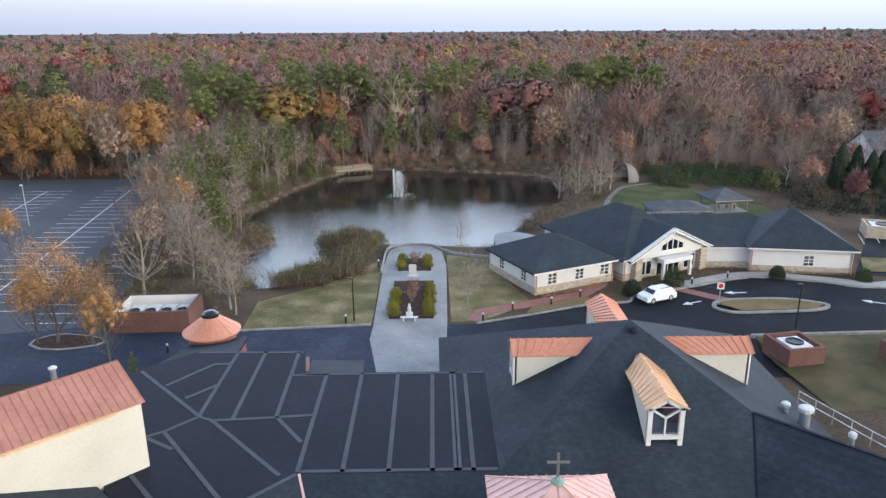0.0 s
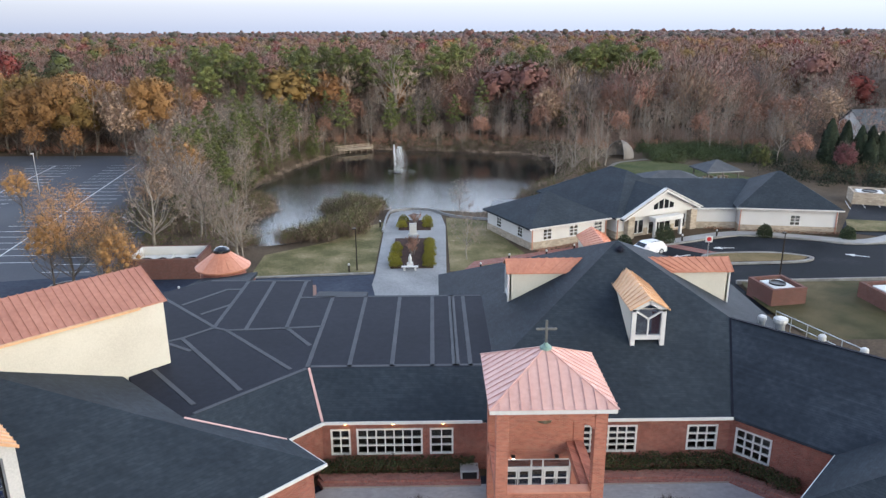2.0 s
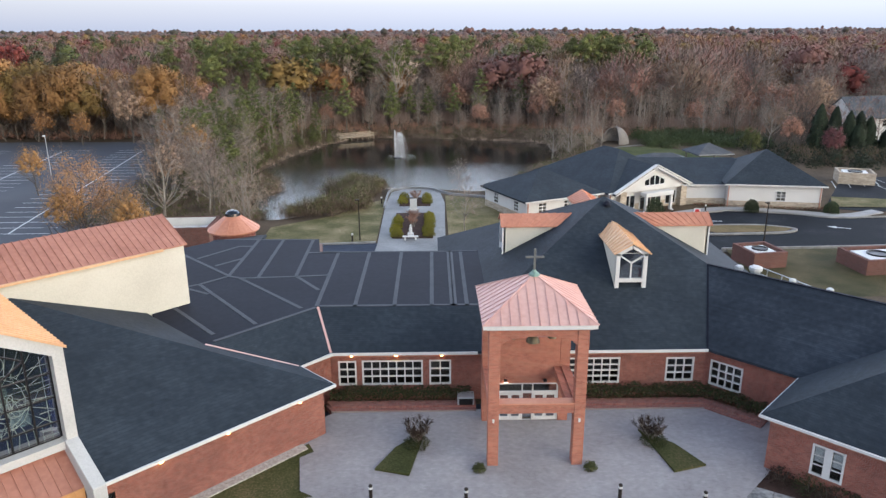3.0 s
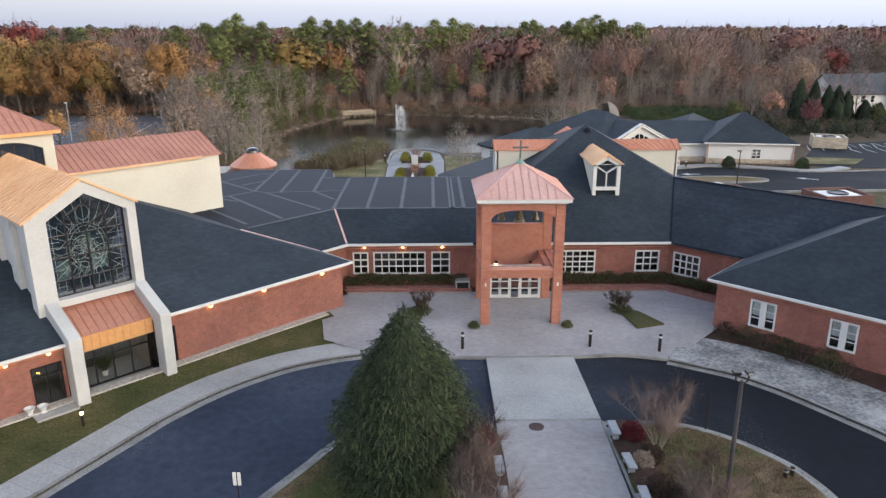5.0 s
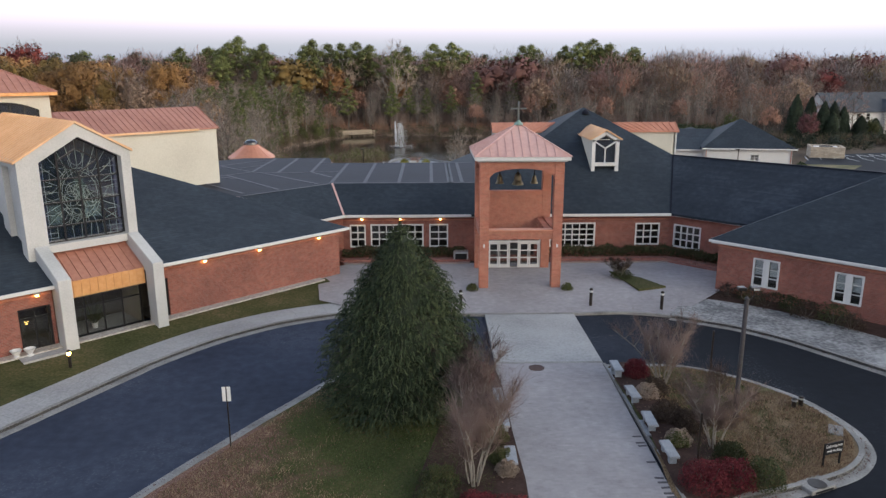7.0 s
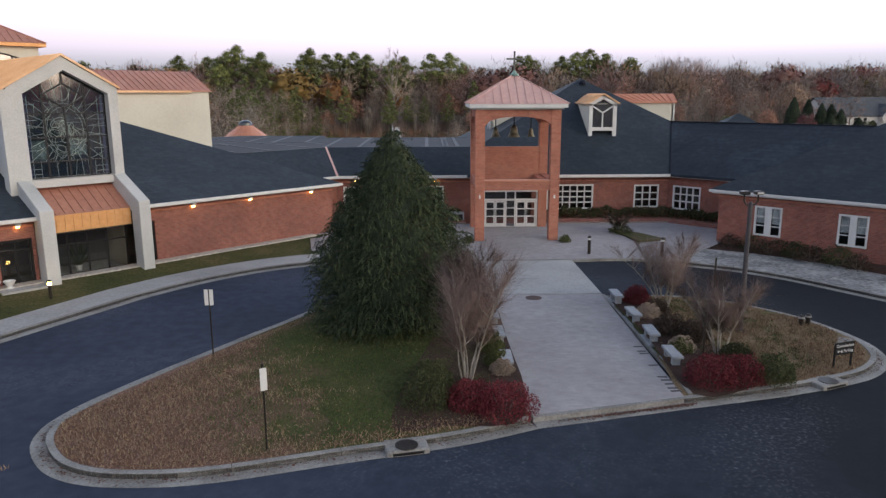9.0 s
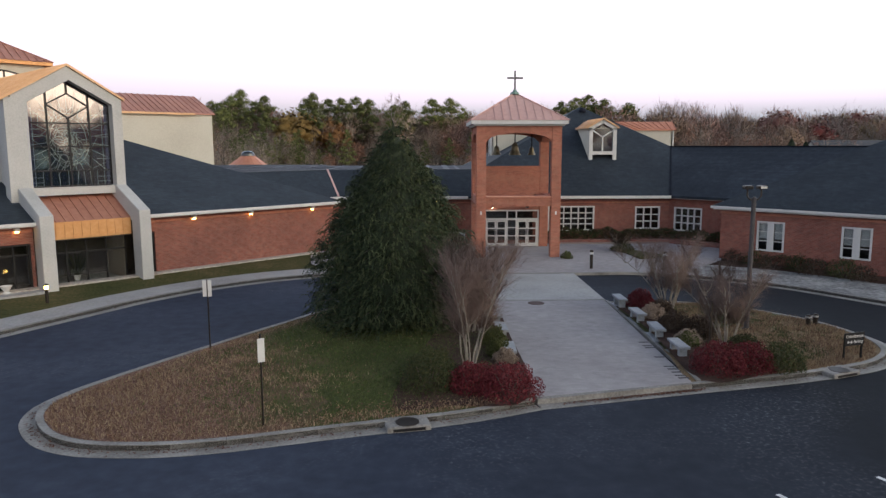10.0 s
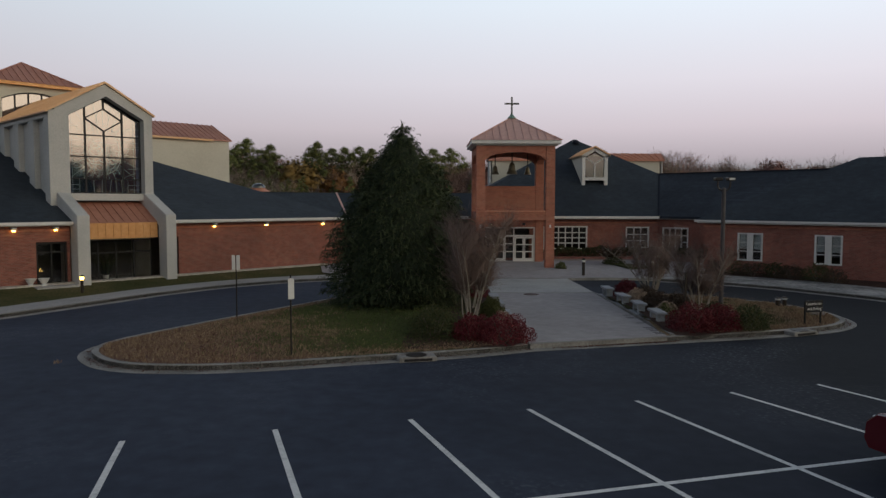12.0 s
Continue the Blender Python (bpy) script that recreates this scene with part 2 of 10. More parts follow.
SHINGLE = coursed("asphalt_shingles", [(0.016, 0.022, 0.030), (0.024, 0.032, 0.041), (0.035, 0.045, 0.056)], (0.015, 0.020, 0.027), 0.33, 0.075, 0.004, 0.72, 0.25, tone=0.14, spec=0.24)
SHINGLE_STAINED = coursed("stained_shingles", [(0.014, 0.019, 0.027), (0.023, 0.030, 0.041), (0.042, 0.052, 0.066)], (0.016, 0.022, 0.030), 0.33, 0.075, 0.004, 0.72, 0.25, tone=0.12, spec=0.22)
MEMBRANE = mat("roof_membrane", [(0.007, 0.0085, 0.0155), (0.010, 0.012, 0.021), (0.014, 0.0165, 0.027)], 0.7, scale=0.2, fine=3, bump=0.08, spec=0.16)
SEAM = mat("seam_tape", [(0.036, 0.040, 0.050), (0.060, 0.065, 0.076)], 0.7, scale=0.8, fine=8, bump=0.05)
COPPER = mat("copper_sheet", [(0.50, 0.21, 0.13), (0.57, 0.25, 0.155), (0.63, 0.30, 0.19)], 0.45, 0.25, scale=0.5, fine=4, bump=0.05, per=0.06)
COPPER_PINK = mat("pale_copper_sheet", [(0.58, 0.35, 0.30), (0.64, 0.40, 0.345), (0.69, 0.45, 0.39)], 0.45, 0.2, scale=0.5, fine=4, bump=0.05)
COPPER_PALE = mat("pale_orange_copper", [(0.58, 0.34, 0.18), (0.65, 0.40, 0.22), (0.71, 0.46, 0.27)], 0.5, 0.2, scale=0.6, fine=5, bump=0.05)
COPPER_GOLD = mat("bright_copper", [(0.56, 0.27, 0.10), (0.64, 0.33, 0.13), (0.70, 0.39, 0.18)], 0.5, 0.25, scale=0.6, fine=5, bump=0.05)
COPPER_RED = mat("red_copper_sheet", [(0.38, 0.17, 0.12), (0.44, 0.205, 0.145), (0.50, 0.245, 0.175)], 0.45, 0.2, scale=0.5, fine=4, bump=0.05)
DULL_STEEL = mat("dull_steel", [(0.10, 0.105, 0.10), (0.16, 0.165, 0.155)], 0.6, 0.3, scale=2, fine=9, bump=0.05)
VERDIGRIS = mat("verdigris", [(0.16, 0.26, 0.22), (0.24, 0.34, 0.29)], 0.6, 0.3, scale=3, fine=12)
STUCCO = mat("cream_stucco", [(0.47, 0.44, 0.37), (0.54, 0.51, 0.43), (0.59, 0.56, 0.48)], 0.85, scale=0.35, fine=16, bump=0.12)
CAST = mat("cast_stone", [(0.38, 0.38, 0.36), (0.455, 0.45, 0.43), (0.52, 0.51, 0.49)], 0.8, scale=0.6, fine=14, bump=0.12)
WHITE = mat("white_paint", [(0.56, 0.555, 0.535), (0.64, 0.635, 0.615)], 0.5, scale=1.0, fine=8, bump=0.03)
SIDING = mat("white_stucco", [(0.54, 0.525, 0.50), (0.62, 0.605, 0.575)], 0.8, scale=0.4, fine=12, bump=0.08)
BLACK = mat("black_metal", [(0.012, 0.012, 0.013), (0.022, 0.022, 0.024)], 0.45, 0.4, scale=2, fine=10, bump=0.03)
BRONZE = mat("dark_bronze", [(0.030, 0.024, 0.020), (0.050, 0.040, 0.032)], 0.45, 0.6, scale=2, fine=9, bump=0.05)
BELL = mat("bell_bronze", [(0.10, 0.085, 0.055), (0.16, 0.13, 0.085)], 0.4, 0.8, scale=2, fine=9, bump=0.05)
STEEL = mat("galvanised_steel", [(0.42, 0.44, 0.45), (0.56, 0.57, 0.58)], 0.4, 0.7, scale=2, fine=10, bump=0.04)
MARK = mat("road_paint", [(0.42, 0.42, 0.42), (0.62, 0.62, 0.61), (0.70, 0.70, 0.69)], 0.8, scale=2.5, fine=14, bump=0.05)
WOOD_DARK = mat("dark_weathered_wood", [(0.10, 0.085, 0.07), (0.15, 0.13, 0.11), (0.20, 0.175, 0.15)], 0.85, scale=1.2, fine=14, bump=0.2)
WOOD = mat("weathered_wood", [(0.26, 0.20, 0.14), (0.36, 0.29, 0.21), (0.43, 0.36, 0.27)], 0.8, scale=1.2, fine=14, bump=0.2, stretch=(1, 6, 6))
STONE = mat("granite_bench", [(0.19, 0.205, 0.225), (0.29, 0.305, 0.325), (0.38, 0.39, 0.41)], 0.7, scale=2, fine=30, bump=0.08)
RIVER = mat("river_stone", [(0.26, 0.23, 0.20), (0.42, 0.38, 0.34), (0.58, 0.54, 0.49)], 0.8, scale=6, fine=16, bump=0.6)
GRASS = mat("winter_grass", [(0.060, 0.064, 0.024), (0.105, 0.100, 0.042), (0.20, 0.165, 0.085), (0.33, 0.27, 0.165)], 0.9, scale=0.28, fine=9, bump=0.6, spec=0.1, world_co=True)
GRASS_DULL = mat("dull_lawn", [(0.036, 0.038, 0.016), (0.060, 0.056, 0.026), (0.095, 0.078, 0.040), (0.145, 0.115, 0.062)], 0.9, scale=0.28, fine=9, bump=0.6, spec=0.1, world_co=True)
GRASS_GREEN = mat("green_lawn", [(0.038, 0.052, 0.018), (0.060, 0.074, 0.027), (0.090, 0.095, 0.040), (0.125, 0.115, 0.058)], 0.9, scale=0.2, fine=8, bump=0.6, spec=0.1, world_co=True)
GRASS_VERGE = mat("verge_grass", [(0.034, 0.040, 0.014), (0.055, 0.060, 0.022), (0.085, 0.078, 0.034), (0.15, 0.115, 0.062)], 0.9, scale=0.35, fine=9, bump=0.6, spec=0.1, world_co=True)
GRASS_TAN = mat("dry_grass", [(0.085, 0.075, 0.032), (0.145, 0.11, 0.052), (0.20, 0.145, 0.075), (0.25, 0.175, 0.095)], 0.9, scale=0.22, fine=10, bump=0.7, spec=0.1, world_co=True)
LITTER = mat("leaf_litter", [(0.050, 0.038, 0.026), (0.085, 0.062, 0.042), (0.125, 0.092, 0.062)], 0.95, scale=0.15, fine=4, bump=0.5, spec=0.1, world_co=True)
MULCH = mat("mulch", [(0.036, 0.022, 0.019), (0.060, 0.037, 0.030), (0.088, 0.056, 0.045)], 0.95, scale=1.5, fine=16, bump=0.7, spec=0.1, world_co=True)
BARK = mat("bark", [(0.075, 0.062, 0.050), (0.12, 0.10, 0.082), (0.17, 0.145, 0.12)], 0.95, scale=1.5, fine=10, bump=0.6, stretch=(3, 3, 0.6))
BARK_PALE = mat("pale_bark", [(0.18, 0.155, 0.125), (0.27, 0.235, 0.195), (0.36, 0.32, 0.27)], 0.9, scale=1.2, fine=8, bump=0.4, stretch=(2, 2, 0.6))
def tones(name, r, g, b, spread=0.12):
    return leafy(name, [(r * (1 - spread), g * (1 - spread), b * (1 - spread)), (r, g, b), (r * (1 + spread), g * (1 + spread), b * (1 + spread))])


TWIG = tones("bare_twigs", 0.271, 0.198, 0.162, 0.10)
TWIG_PALE = tones("pale_twigs", 0.350, 0.270, 0.211, 0.10)
TWIG_PINK = tones("mauve_twigs", 0.345, 0.209, 0.164, 0.10)
TWIG_RED = tones("russet_twigs", 0.305, 0.168, 0.118, 0.10)
TWIG_TAN = tones("tan_twigs", 0.339, 0.231, 0.157, 0.10)
TWIG_GREY = tones("grey_twigs", 0.225, 0.185, 0.165, 0.10)
TWIG_ROSE = tones("rose_twigs", 0.365, 0.187, 0.146, 0.10)
LEAF_ORANGE = tones("orange_leaves", 0.252, 0.129, 0.054, 0.15)
LEAF_GOLD = tones("golden_leaves", 0.225, 0.148, 0.050, 0.2)
LEAF_AMBER = tones("amber_leaves", 0.31, 0.170, 0.066, 0.16)
LEAF_PEACH = tones("peach_leaves", 0.37, 0.205, 0.095, 0.2)
BRUSH = tones("dark_brush", 0.135, 0.098, 0.072, 0.25)
LEAF_MAROON_HEDGE = tones("brown_hedge_leaves", 0.062, 0.042, 0.030, 0.35)
TWIG_ROSE_DARK = tones("myrtle_twigs", 0.20, 0.140, 0.120)
LEAF_RED = tones("red_leaves", 0.185, 0.047, 0.038, 0.22)
LEAF_MAROON = tones("maroon_leaves", 0.215, 0.105, 0.085, 0.15)
LEAF_PINE = tones("pine_needles", 0.125, 0.138, 0.046, 0.22)
LEAF_PINE_DARK = tones("dark_pine_needles", 0.066, 0.068, 0.030, 0.25)
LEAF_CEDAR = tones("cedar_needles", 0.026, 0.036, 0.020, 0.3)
LEAF_BRAMBLE = tones("bramble_leaves", 0.068, 0.088, 0.034, 0.35)
# mauve haze of the distance put into these treetop colours
FAR_TOPS = leafy("far_treetops", [(0.045, 0.050, 0.036), (0.130, 0.092, 0.082), (0.150, 0.105, 0.094), (0.165, 0.098, 0.080), (0.145, 0.066, 0.056), (0.16, 0.108, 0.088), (0.060, 0.060, 0.045), (0.14, 0.10, 0.092)])
LEAF_SPRUCE = leafy("spruce_needles", [(0.016, 0.028, 0.015), (0.032, 0.047, 0.022), (0.055, 0.072, 0.033), (0.086, 0.101, 0.048)])
LEAF_HEDGE = leafy("hedge_leaves", [(0.026, 0.036, 0.014), (0.045, 0.058, 0.020), (0.085, 0.075, 0.032)])
LEAF_LIME = leafy("lime_leaves", [(0.13, 0.125, 0.012), (0.20, 0.185, 0.020), (0.25, 0.22, 0.040)])
LEAF_NANDINA = leafy("scarlet_leaves", [(0.060, 0.009, 0.012), (0.115, 0.016, 0.022), (0.165, 0.032, 0.034)])
LEAF_OLIVE = leafy("olive_leaves", [(0.050, 0.060, 0.018), (0.085, 0.095, 0.030), (0.12, 0.12, 0.045)])



def blended(name, dry, way, start, width):
    """Green lawn going over to leaf-strewn dry grass along a plan direction, with a ragged edge."""
    m = mat(name, [(0.040, 0.050, 0.018), (0.062, 0.072, 0.026), (0.088, 0.090, 0.036), (0.13, 0.115, 0.055)], 0.9, scale=0.5, fine=11, bump=0.7, spec=0.1, world_co=True)
    n, l = m.node_tree.nodes, m.node_tree.links
    b = n["Principled BSDF"]
    geo = n.new("ShaderNodeNewGeometry")
    dot = n.new("ShaderNodeVectorMath")
    dot.operation = "DOT_PRODUCT"
    dot.inputs[1].default_value = (*way, 0)
    l.new(geo.outputs["Position"], dot.inputs[0])
    nz = n.new("ShaderNodeTexNoise")
    nz.inputs["Scale"].default_value, nz.inputs["Detail"].default_value = 0.7, 8
    l.new(geo.outputs["Position"], nz.inputs["Vector"])
    k = n.new("ShaderNodeMath")
    k.operation = "MULTIPLY_ADD"
    k.inputs[1].default_value = width * 4.4
    l.new(nz.outputs["Fac"], k.inputs[0])
    l.new(dot.outputs["Value"], k.inputs[2])
    mr = n.new("ShaderNodeMapRange")
    mr.interpolation_type = "SMOOTHSTEP"
    mr.inputs["From Min"].default_value, mr.inputs["From Max"].default_value = start + width * 1.7, start + width * 2.9
    l.new(k.outputs[0], mr.inputs[0])
    fine = n.new("ShaderNodeTexNoise")
    fine.inputs["Scale"].default_value, fine.inputs["Detail"].default_value = 26, 6
    l.new(geo.outputs["Position"], fine.inputs["Vector"])
    ramp = n.new("ShaderNodeValToRGB")
    r = ramp.color_ramp
    for i, c in enumerate(dry):
        e = r.elements[i] if i < 2 else r.elements.new(0.5)
        e.position, e.color = 0.36 + 0.28 * i / (len(dry) - 1), (*c, 1)
    l.new(fine.outputs["Fac"], ramp.inputs[0])
    mx = n.new("ShaderNodeMix")
    mx.data_type = "RGBA"
    green = [x for x in n if x.bl_idname == "ShaderNodeValToRGB"][0]
    l.new(mr.outputs[0], mx.inputs["Factor"])
    l.new(green.outputs[0], mx.inputs["A"])
    l.new(ramp.outputs[0], mx.inputs["B"])
    l.new(mx.outputs["Result"], b.inputs["Base Color"])
    return m


LAWN_WEST = blended("west_lawn", [(0.105, 0.056, 0.042), (0.175, 0.102, 0.076), (0.25, 0.160, 0.118)], (-0.95, -0.32), 3.9, 2.4)
LAWN_EAST = blended("east_lawn", [(0.088, 0.060, 0.034), (0.165, 0.115, 0.066), (0.245, 0.178, 0.108)], (0.5, -0.86), -0.2, 3.0)


def glass_mat(name, tint=(0.75, 0.8, 0.82)):
    m = bpy.data.materials.new(name)
    m.use_nodes = True
    b = m.node_tree.nodes["Principled BSDF"]
    b.inputs["Base Color"].default_value = (*tint, 1)
    b.inputs["Transmission Weight"].default_value, b.inputs["Roughness"].default_value = 1.0, 0.02
    b.inputs["IOR"].default_value = 1.5
    return m


GLASS = glass_mat("window_glass")
DARK_GLASS = mat("tinted_glass", [(0.010, 0.012, 0.014), (0.014, 0.016, 0.019)], 0.05, scale=0.5, fine=2, bump=0, spec=0.8)
# the rooms' dimness put into the colour; the canopy soffit shares it
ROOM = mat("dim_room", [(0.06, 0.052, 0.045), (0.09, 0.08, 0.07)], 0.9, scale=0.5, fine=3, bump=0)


def stained():
    """Stained glass: deep blue-black panes, faintly mottled, with a glossy face."""
    m = mat("stained_glass", [(0.005, 0.007, 0.014), (0.012, 0.018, 0.034), (0.026, 0.038, 0.052)], 0.04, scale=1.6, fine=5, bump=0, spec=0.8)
    m.node_tree.nodes["Principled BSDF"].inputs["IOR"].default_value = 2.3
    return m


def lead_line():
    m = mat("pale_lead_line", [(0.14, 0.17, 0.16), (0.22, 0.26, 0.235), (0.32, 0.36, 0.30)], 0.05, scale=2, fine=6, bump=0, spec=0.8)
    m.node_tree.nodes["Principled BSDF"].inputs["IOR"].default_value = 2.3
    return m


def coated(m):
    """Plate glass with a bright reflecting face."""
    m.node_tree.nodes["Principled BSDF"].inputs["IOR"].default_value = 2.3
    return m


LEAD = lead_line()
STAINED = stained()


def glow(name, col, power):
    m = bpy.data.materials.new(name)
    m.use_nodes = True
    b = m.node_tree.nodes["Principled BSDF"]
    b.inputs["Base Color"].default_value = (*col, 1)
    b.inputs["Emission Color"].default_value = (*col, 1)
    b.inputs["Emission Strength"].default_value = power
    return m


LAMP_WARM = glow("warm_lamp", (1.0, 0.60, 0.14), 10.0)
LAMP_WHITE = glow("white_lamp", (1.0, 0.82, 0.58), 10.0)


def water_mat():
    m = bpy.data.materials.new("pond_water")
    m.use_nodes = True
    n, l = m.node_tree.nodes, m.node_tree.links
    b = n["Principled BSDF"]
    b.inputs["Base Color"].default_value = (0.012, 0.014, 0.013, 1)
    b.inputs["Roughness"].default_value = 0.10
    b.inputs["IOR"].default_value = 1.7
    tc = n.new("ShaderNodeTexCoord")
    w = n.new("ShaderNodeTexNoise")
    w.inputs["Scale"].default_value, w.inputs["Detail"].default_value = 3.0, 3
    l.new(tc.outputs["Object"], w.inputs["Vector"])
    bp = n.new("ShaderNodeBump")
    bp.inputs["Strength"].default_value, bp.inputs["Distance"].default_value = 0.30, 0.10
    l.new(w.outputs["Fac"], bp.inputs["Height"])
    # the open near half is ruffled by the wind, the far half lies calm
    sp = n.new("ShaderNodeSeparateXYZ")
    l.new(tc.outputs["Object"], sp.inputs[0])
    big = n.new("ShaderNodeTexNoise")
    big.inputs["Scale"].default_value = 0.12
    l.new(tc.outputs["Object"], big.inputs["Vector"])
    shift = n.new("ShaderNodeMath")
    shift.operation = "MULTIPLY_ADD"
    shift.inputs[1].default_value = 16.0
    l.new(big.outputs["Fac"], shift.inputs[0])
    l.new(sp.outputs["Y"], shift.inputs[2])
    for lo, hi, sock in ((0.42, 0.08, bp.inputs["Strength"]), (0.16, 0.03, b.inputs["Roughness"])):
        mr = n.new("ShaderNodeMapRange")
        mr.inputs["From Min"].default_value, mr.inputs["From Max"].default_value = 130, 142
        mr.inputs["To Min"].default_value, mr.inputs["To Max"].default_value = lo, hi
        l.new(shift.outputs[0], mr.inputs[0])
        l.new(mr.outputs[0], sock)
    l.new(bp.outputs[0], b.inputs["Normal"])
    return m


WATER = water_mat()
SPRAY = mat("fountain_spray", [(0.75, 0.78, 0.80), (0.85, 0.87, 0.88)], 0.5, scale=2, fine=8, bump=0)


# ---- building blocks ----
def part(name, bm, material, parent=None, label="", kind="", category="", m=None, smooth=False):
    """Links a bmesh as one mesh object, under its thing or part."""
    me = bpy.data.meshes.new(name)
    bmesh.ops.recalc_face_normals(bm, faces=bm.faces)
    bm.to_mesh(me)
    bm.free()
    if smooth:
        me.shade_smooth()
    for mm in (material if isinstance(material, (list, tuple)) else [material]):
        me.materials.append(mm)
    ob = new(name, me)
    if parent is not None:
        ob.parent = parent
    if m is not None:
        ob.matrix_basis = m
    return tagged(ob, label, category, "", kind)


def shared(name, me, parent, m):
    ob = new(name, me)
    ob.parent = parent
    ob.matrix_basis = m
    return ob


def thing(name, label, category, m=None, group="", kind=""):
    ob = new(name)
    ob.empty_display_size = 0.3
    if m is not None:
        ob.matrix_basis = m
    return tagged(ob, label, category, group, kind)


def box(bm, x0, x1, y0, y1, z0, z1, m=None):
    vs = [bm.verts.new((x, y, z)) for z in (z0, z1) for x, y in ((x0, y0), (x1, y0), (x1, y1), (x0, y1))]
    for f in ((3, 2, 1, 0), (4, 5, 6, 7), (0, 1, 5, 4), (1, 2, 6, 5), (2, 3, 7, 6), (3, 0, 4, 7)):
        bm.faces.new([vs[i] for i in f])
    if m is not None:
        bmesh.ops.transform(bm, matrix=m, verts=vs)
    return vs


def boxes(*bs, bevel=0.0):
    bm = bmesh.new()
    for b in bs:
        box(bm, *b)
    if bevel:
        bmesh.ops.bevel(bm, geom=bm.edges[:], offset=bevel, segments=1, affect="EDGES", clamp_overlap=True)
    return bm


def prism(bm, poly, z0, z1):
    """A plan outline raised from z0 to z1 (each a number or a function of x and y)."""
    f0 = z0 if callable(z0) else (lambda x, y: z0)
    f1 = z1 if callable(z1) else (lambda x, y: z1)
    lo = [bm.verts.new((x, y, f0(x, y))) for x, y in poly]
    hi = [bm.verts.new((x, y, f1(x, y))) for x, y in poly]
    n = len(poly)
    bm.faces.new(hi)
    bm.faces.new(lo[::-1])
    for i in range(n):
        bm.faces.new((lo[i], lo[(i + 1) % n], hi[(i + 1) % n], hi[i]))


def slab(bm, pts, thick):
    """A roof plane: corner points on its top, with thickness straight down."""
    hi = [bm.verts.new(p) for p in pts]
    lo = [bm.verts.new((p[0], p[1], p[2] - thick)) for p in pts]
    n = len(pts)
    bm.faces.new(hi)
    bm.faces.new(lo[::-1])
    for i in range(n):
        bm.faces.new((lo[i], lo[(i + 1) % n], hi[(i + 1) % n], hi[i]))


def bar(bm, a, b, w, h=None, up=(0, 0, 1)):
    """A straight bar of section w by h from a to b."""
    a, b = Vector(a), Vector(b)
    d = b - a
    h = h or w
    z = d.normalized()
    x = z.cross(Vector(up))
    if x.length < 1e-4:
        x = Vector((1, 0, 0))
    x.normalize()
    y = x.cross(z)
    vs = []
    for p in (a, b):
        for sx, sy in ((-1, -1), (1, -1), (1, 1), (-1, 1)):
            vs.append(bm.verts.new(p + x * (sx * w / 2) + y * (sy * h / 2)))
    for f in ((3, 2, 1, 0), (4, 5, 6, 7), (0, 1, 5, 4), (1, 2, 6, 5), (2, 3, 7, 6), (3, 0, 4, 7)):
        bm.faces.new([vs[i] for i in f])


def lathe(bm, profile, segs=16, centre=(0, 0, 0)):
    """A turned form from (radius, height) pairs."""
    rings = []
    for r, z in profile:
        rings.append([bm.verts.new((centre[0] + r * math.cos(2 * math.pi * i / segs), centre[1] + r * math.sin(2 * math.pi * i / segs), centre[2] + z)) for i in range(segs)])
    for a, b in zip(rings, rings[1:]):
        for i in range(segs):
            bm.faces.new((a[i], a[(i + 1) % segs], b[(i + 1) % segs], b[i]))
    bm.faces.new(rings[0][::-1])
    bm.faces.new(rings[-1])


def tube(bm, pts, r0, r1, segs=6):
    """A tapered tube along points."""
    rings = []
    for k, p in enumerate(pts):
        p = Vector(p)
        d = (Vector(pts[min(k + 1, len(pts) - 1)]) - Vector(pts[max(k - 1, 0)])).normalized()
        x = d.cross(Vector((0.3, 1, 0.1))).normalized()
        y = d.cross(x)
        r = r0 + (r1 - r0) * k / max(1, len(pts) - 1)
        rings.append([bm.verts.new(p + (x * math.cos(2 * math.pi * i / segs) + y * math.sin(2 * math.pi * i / segs)) * r) for i in range(segs)])
    for a, b in zip(rings, rings[1:]):
        for i in range(segs):
            bm.faces.new((a[i], a[(i + 1) % segs], b[(i + 1) % segs], b[i]))
    bm.faces.new(rings[0][::-1])
    bm.faces.new(rings[-1])


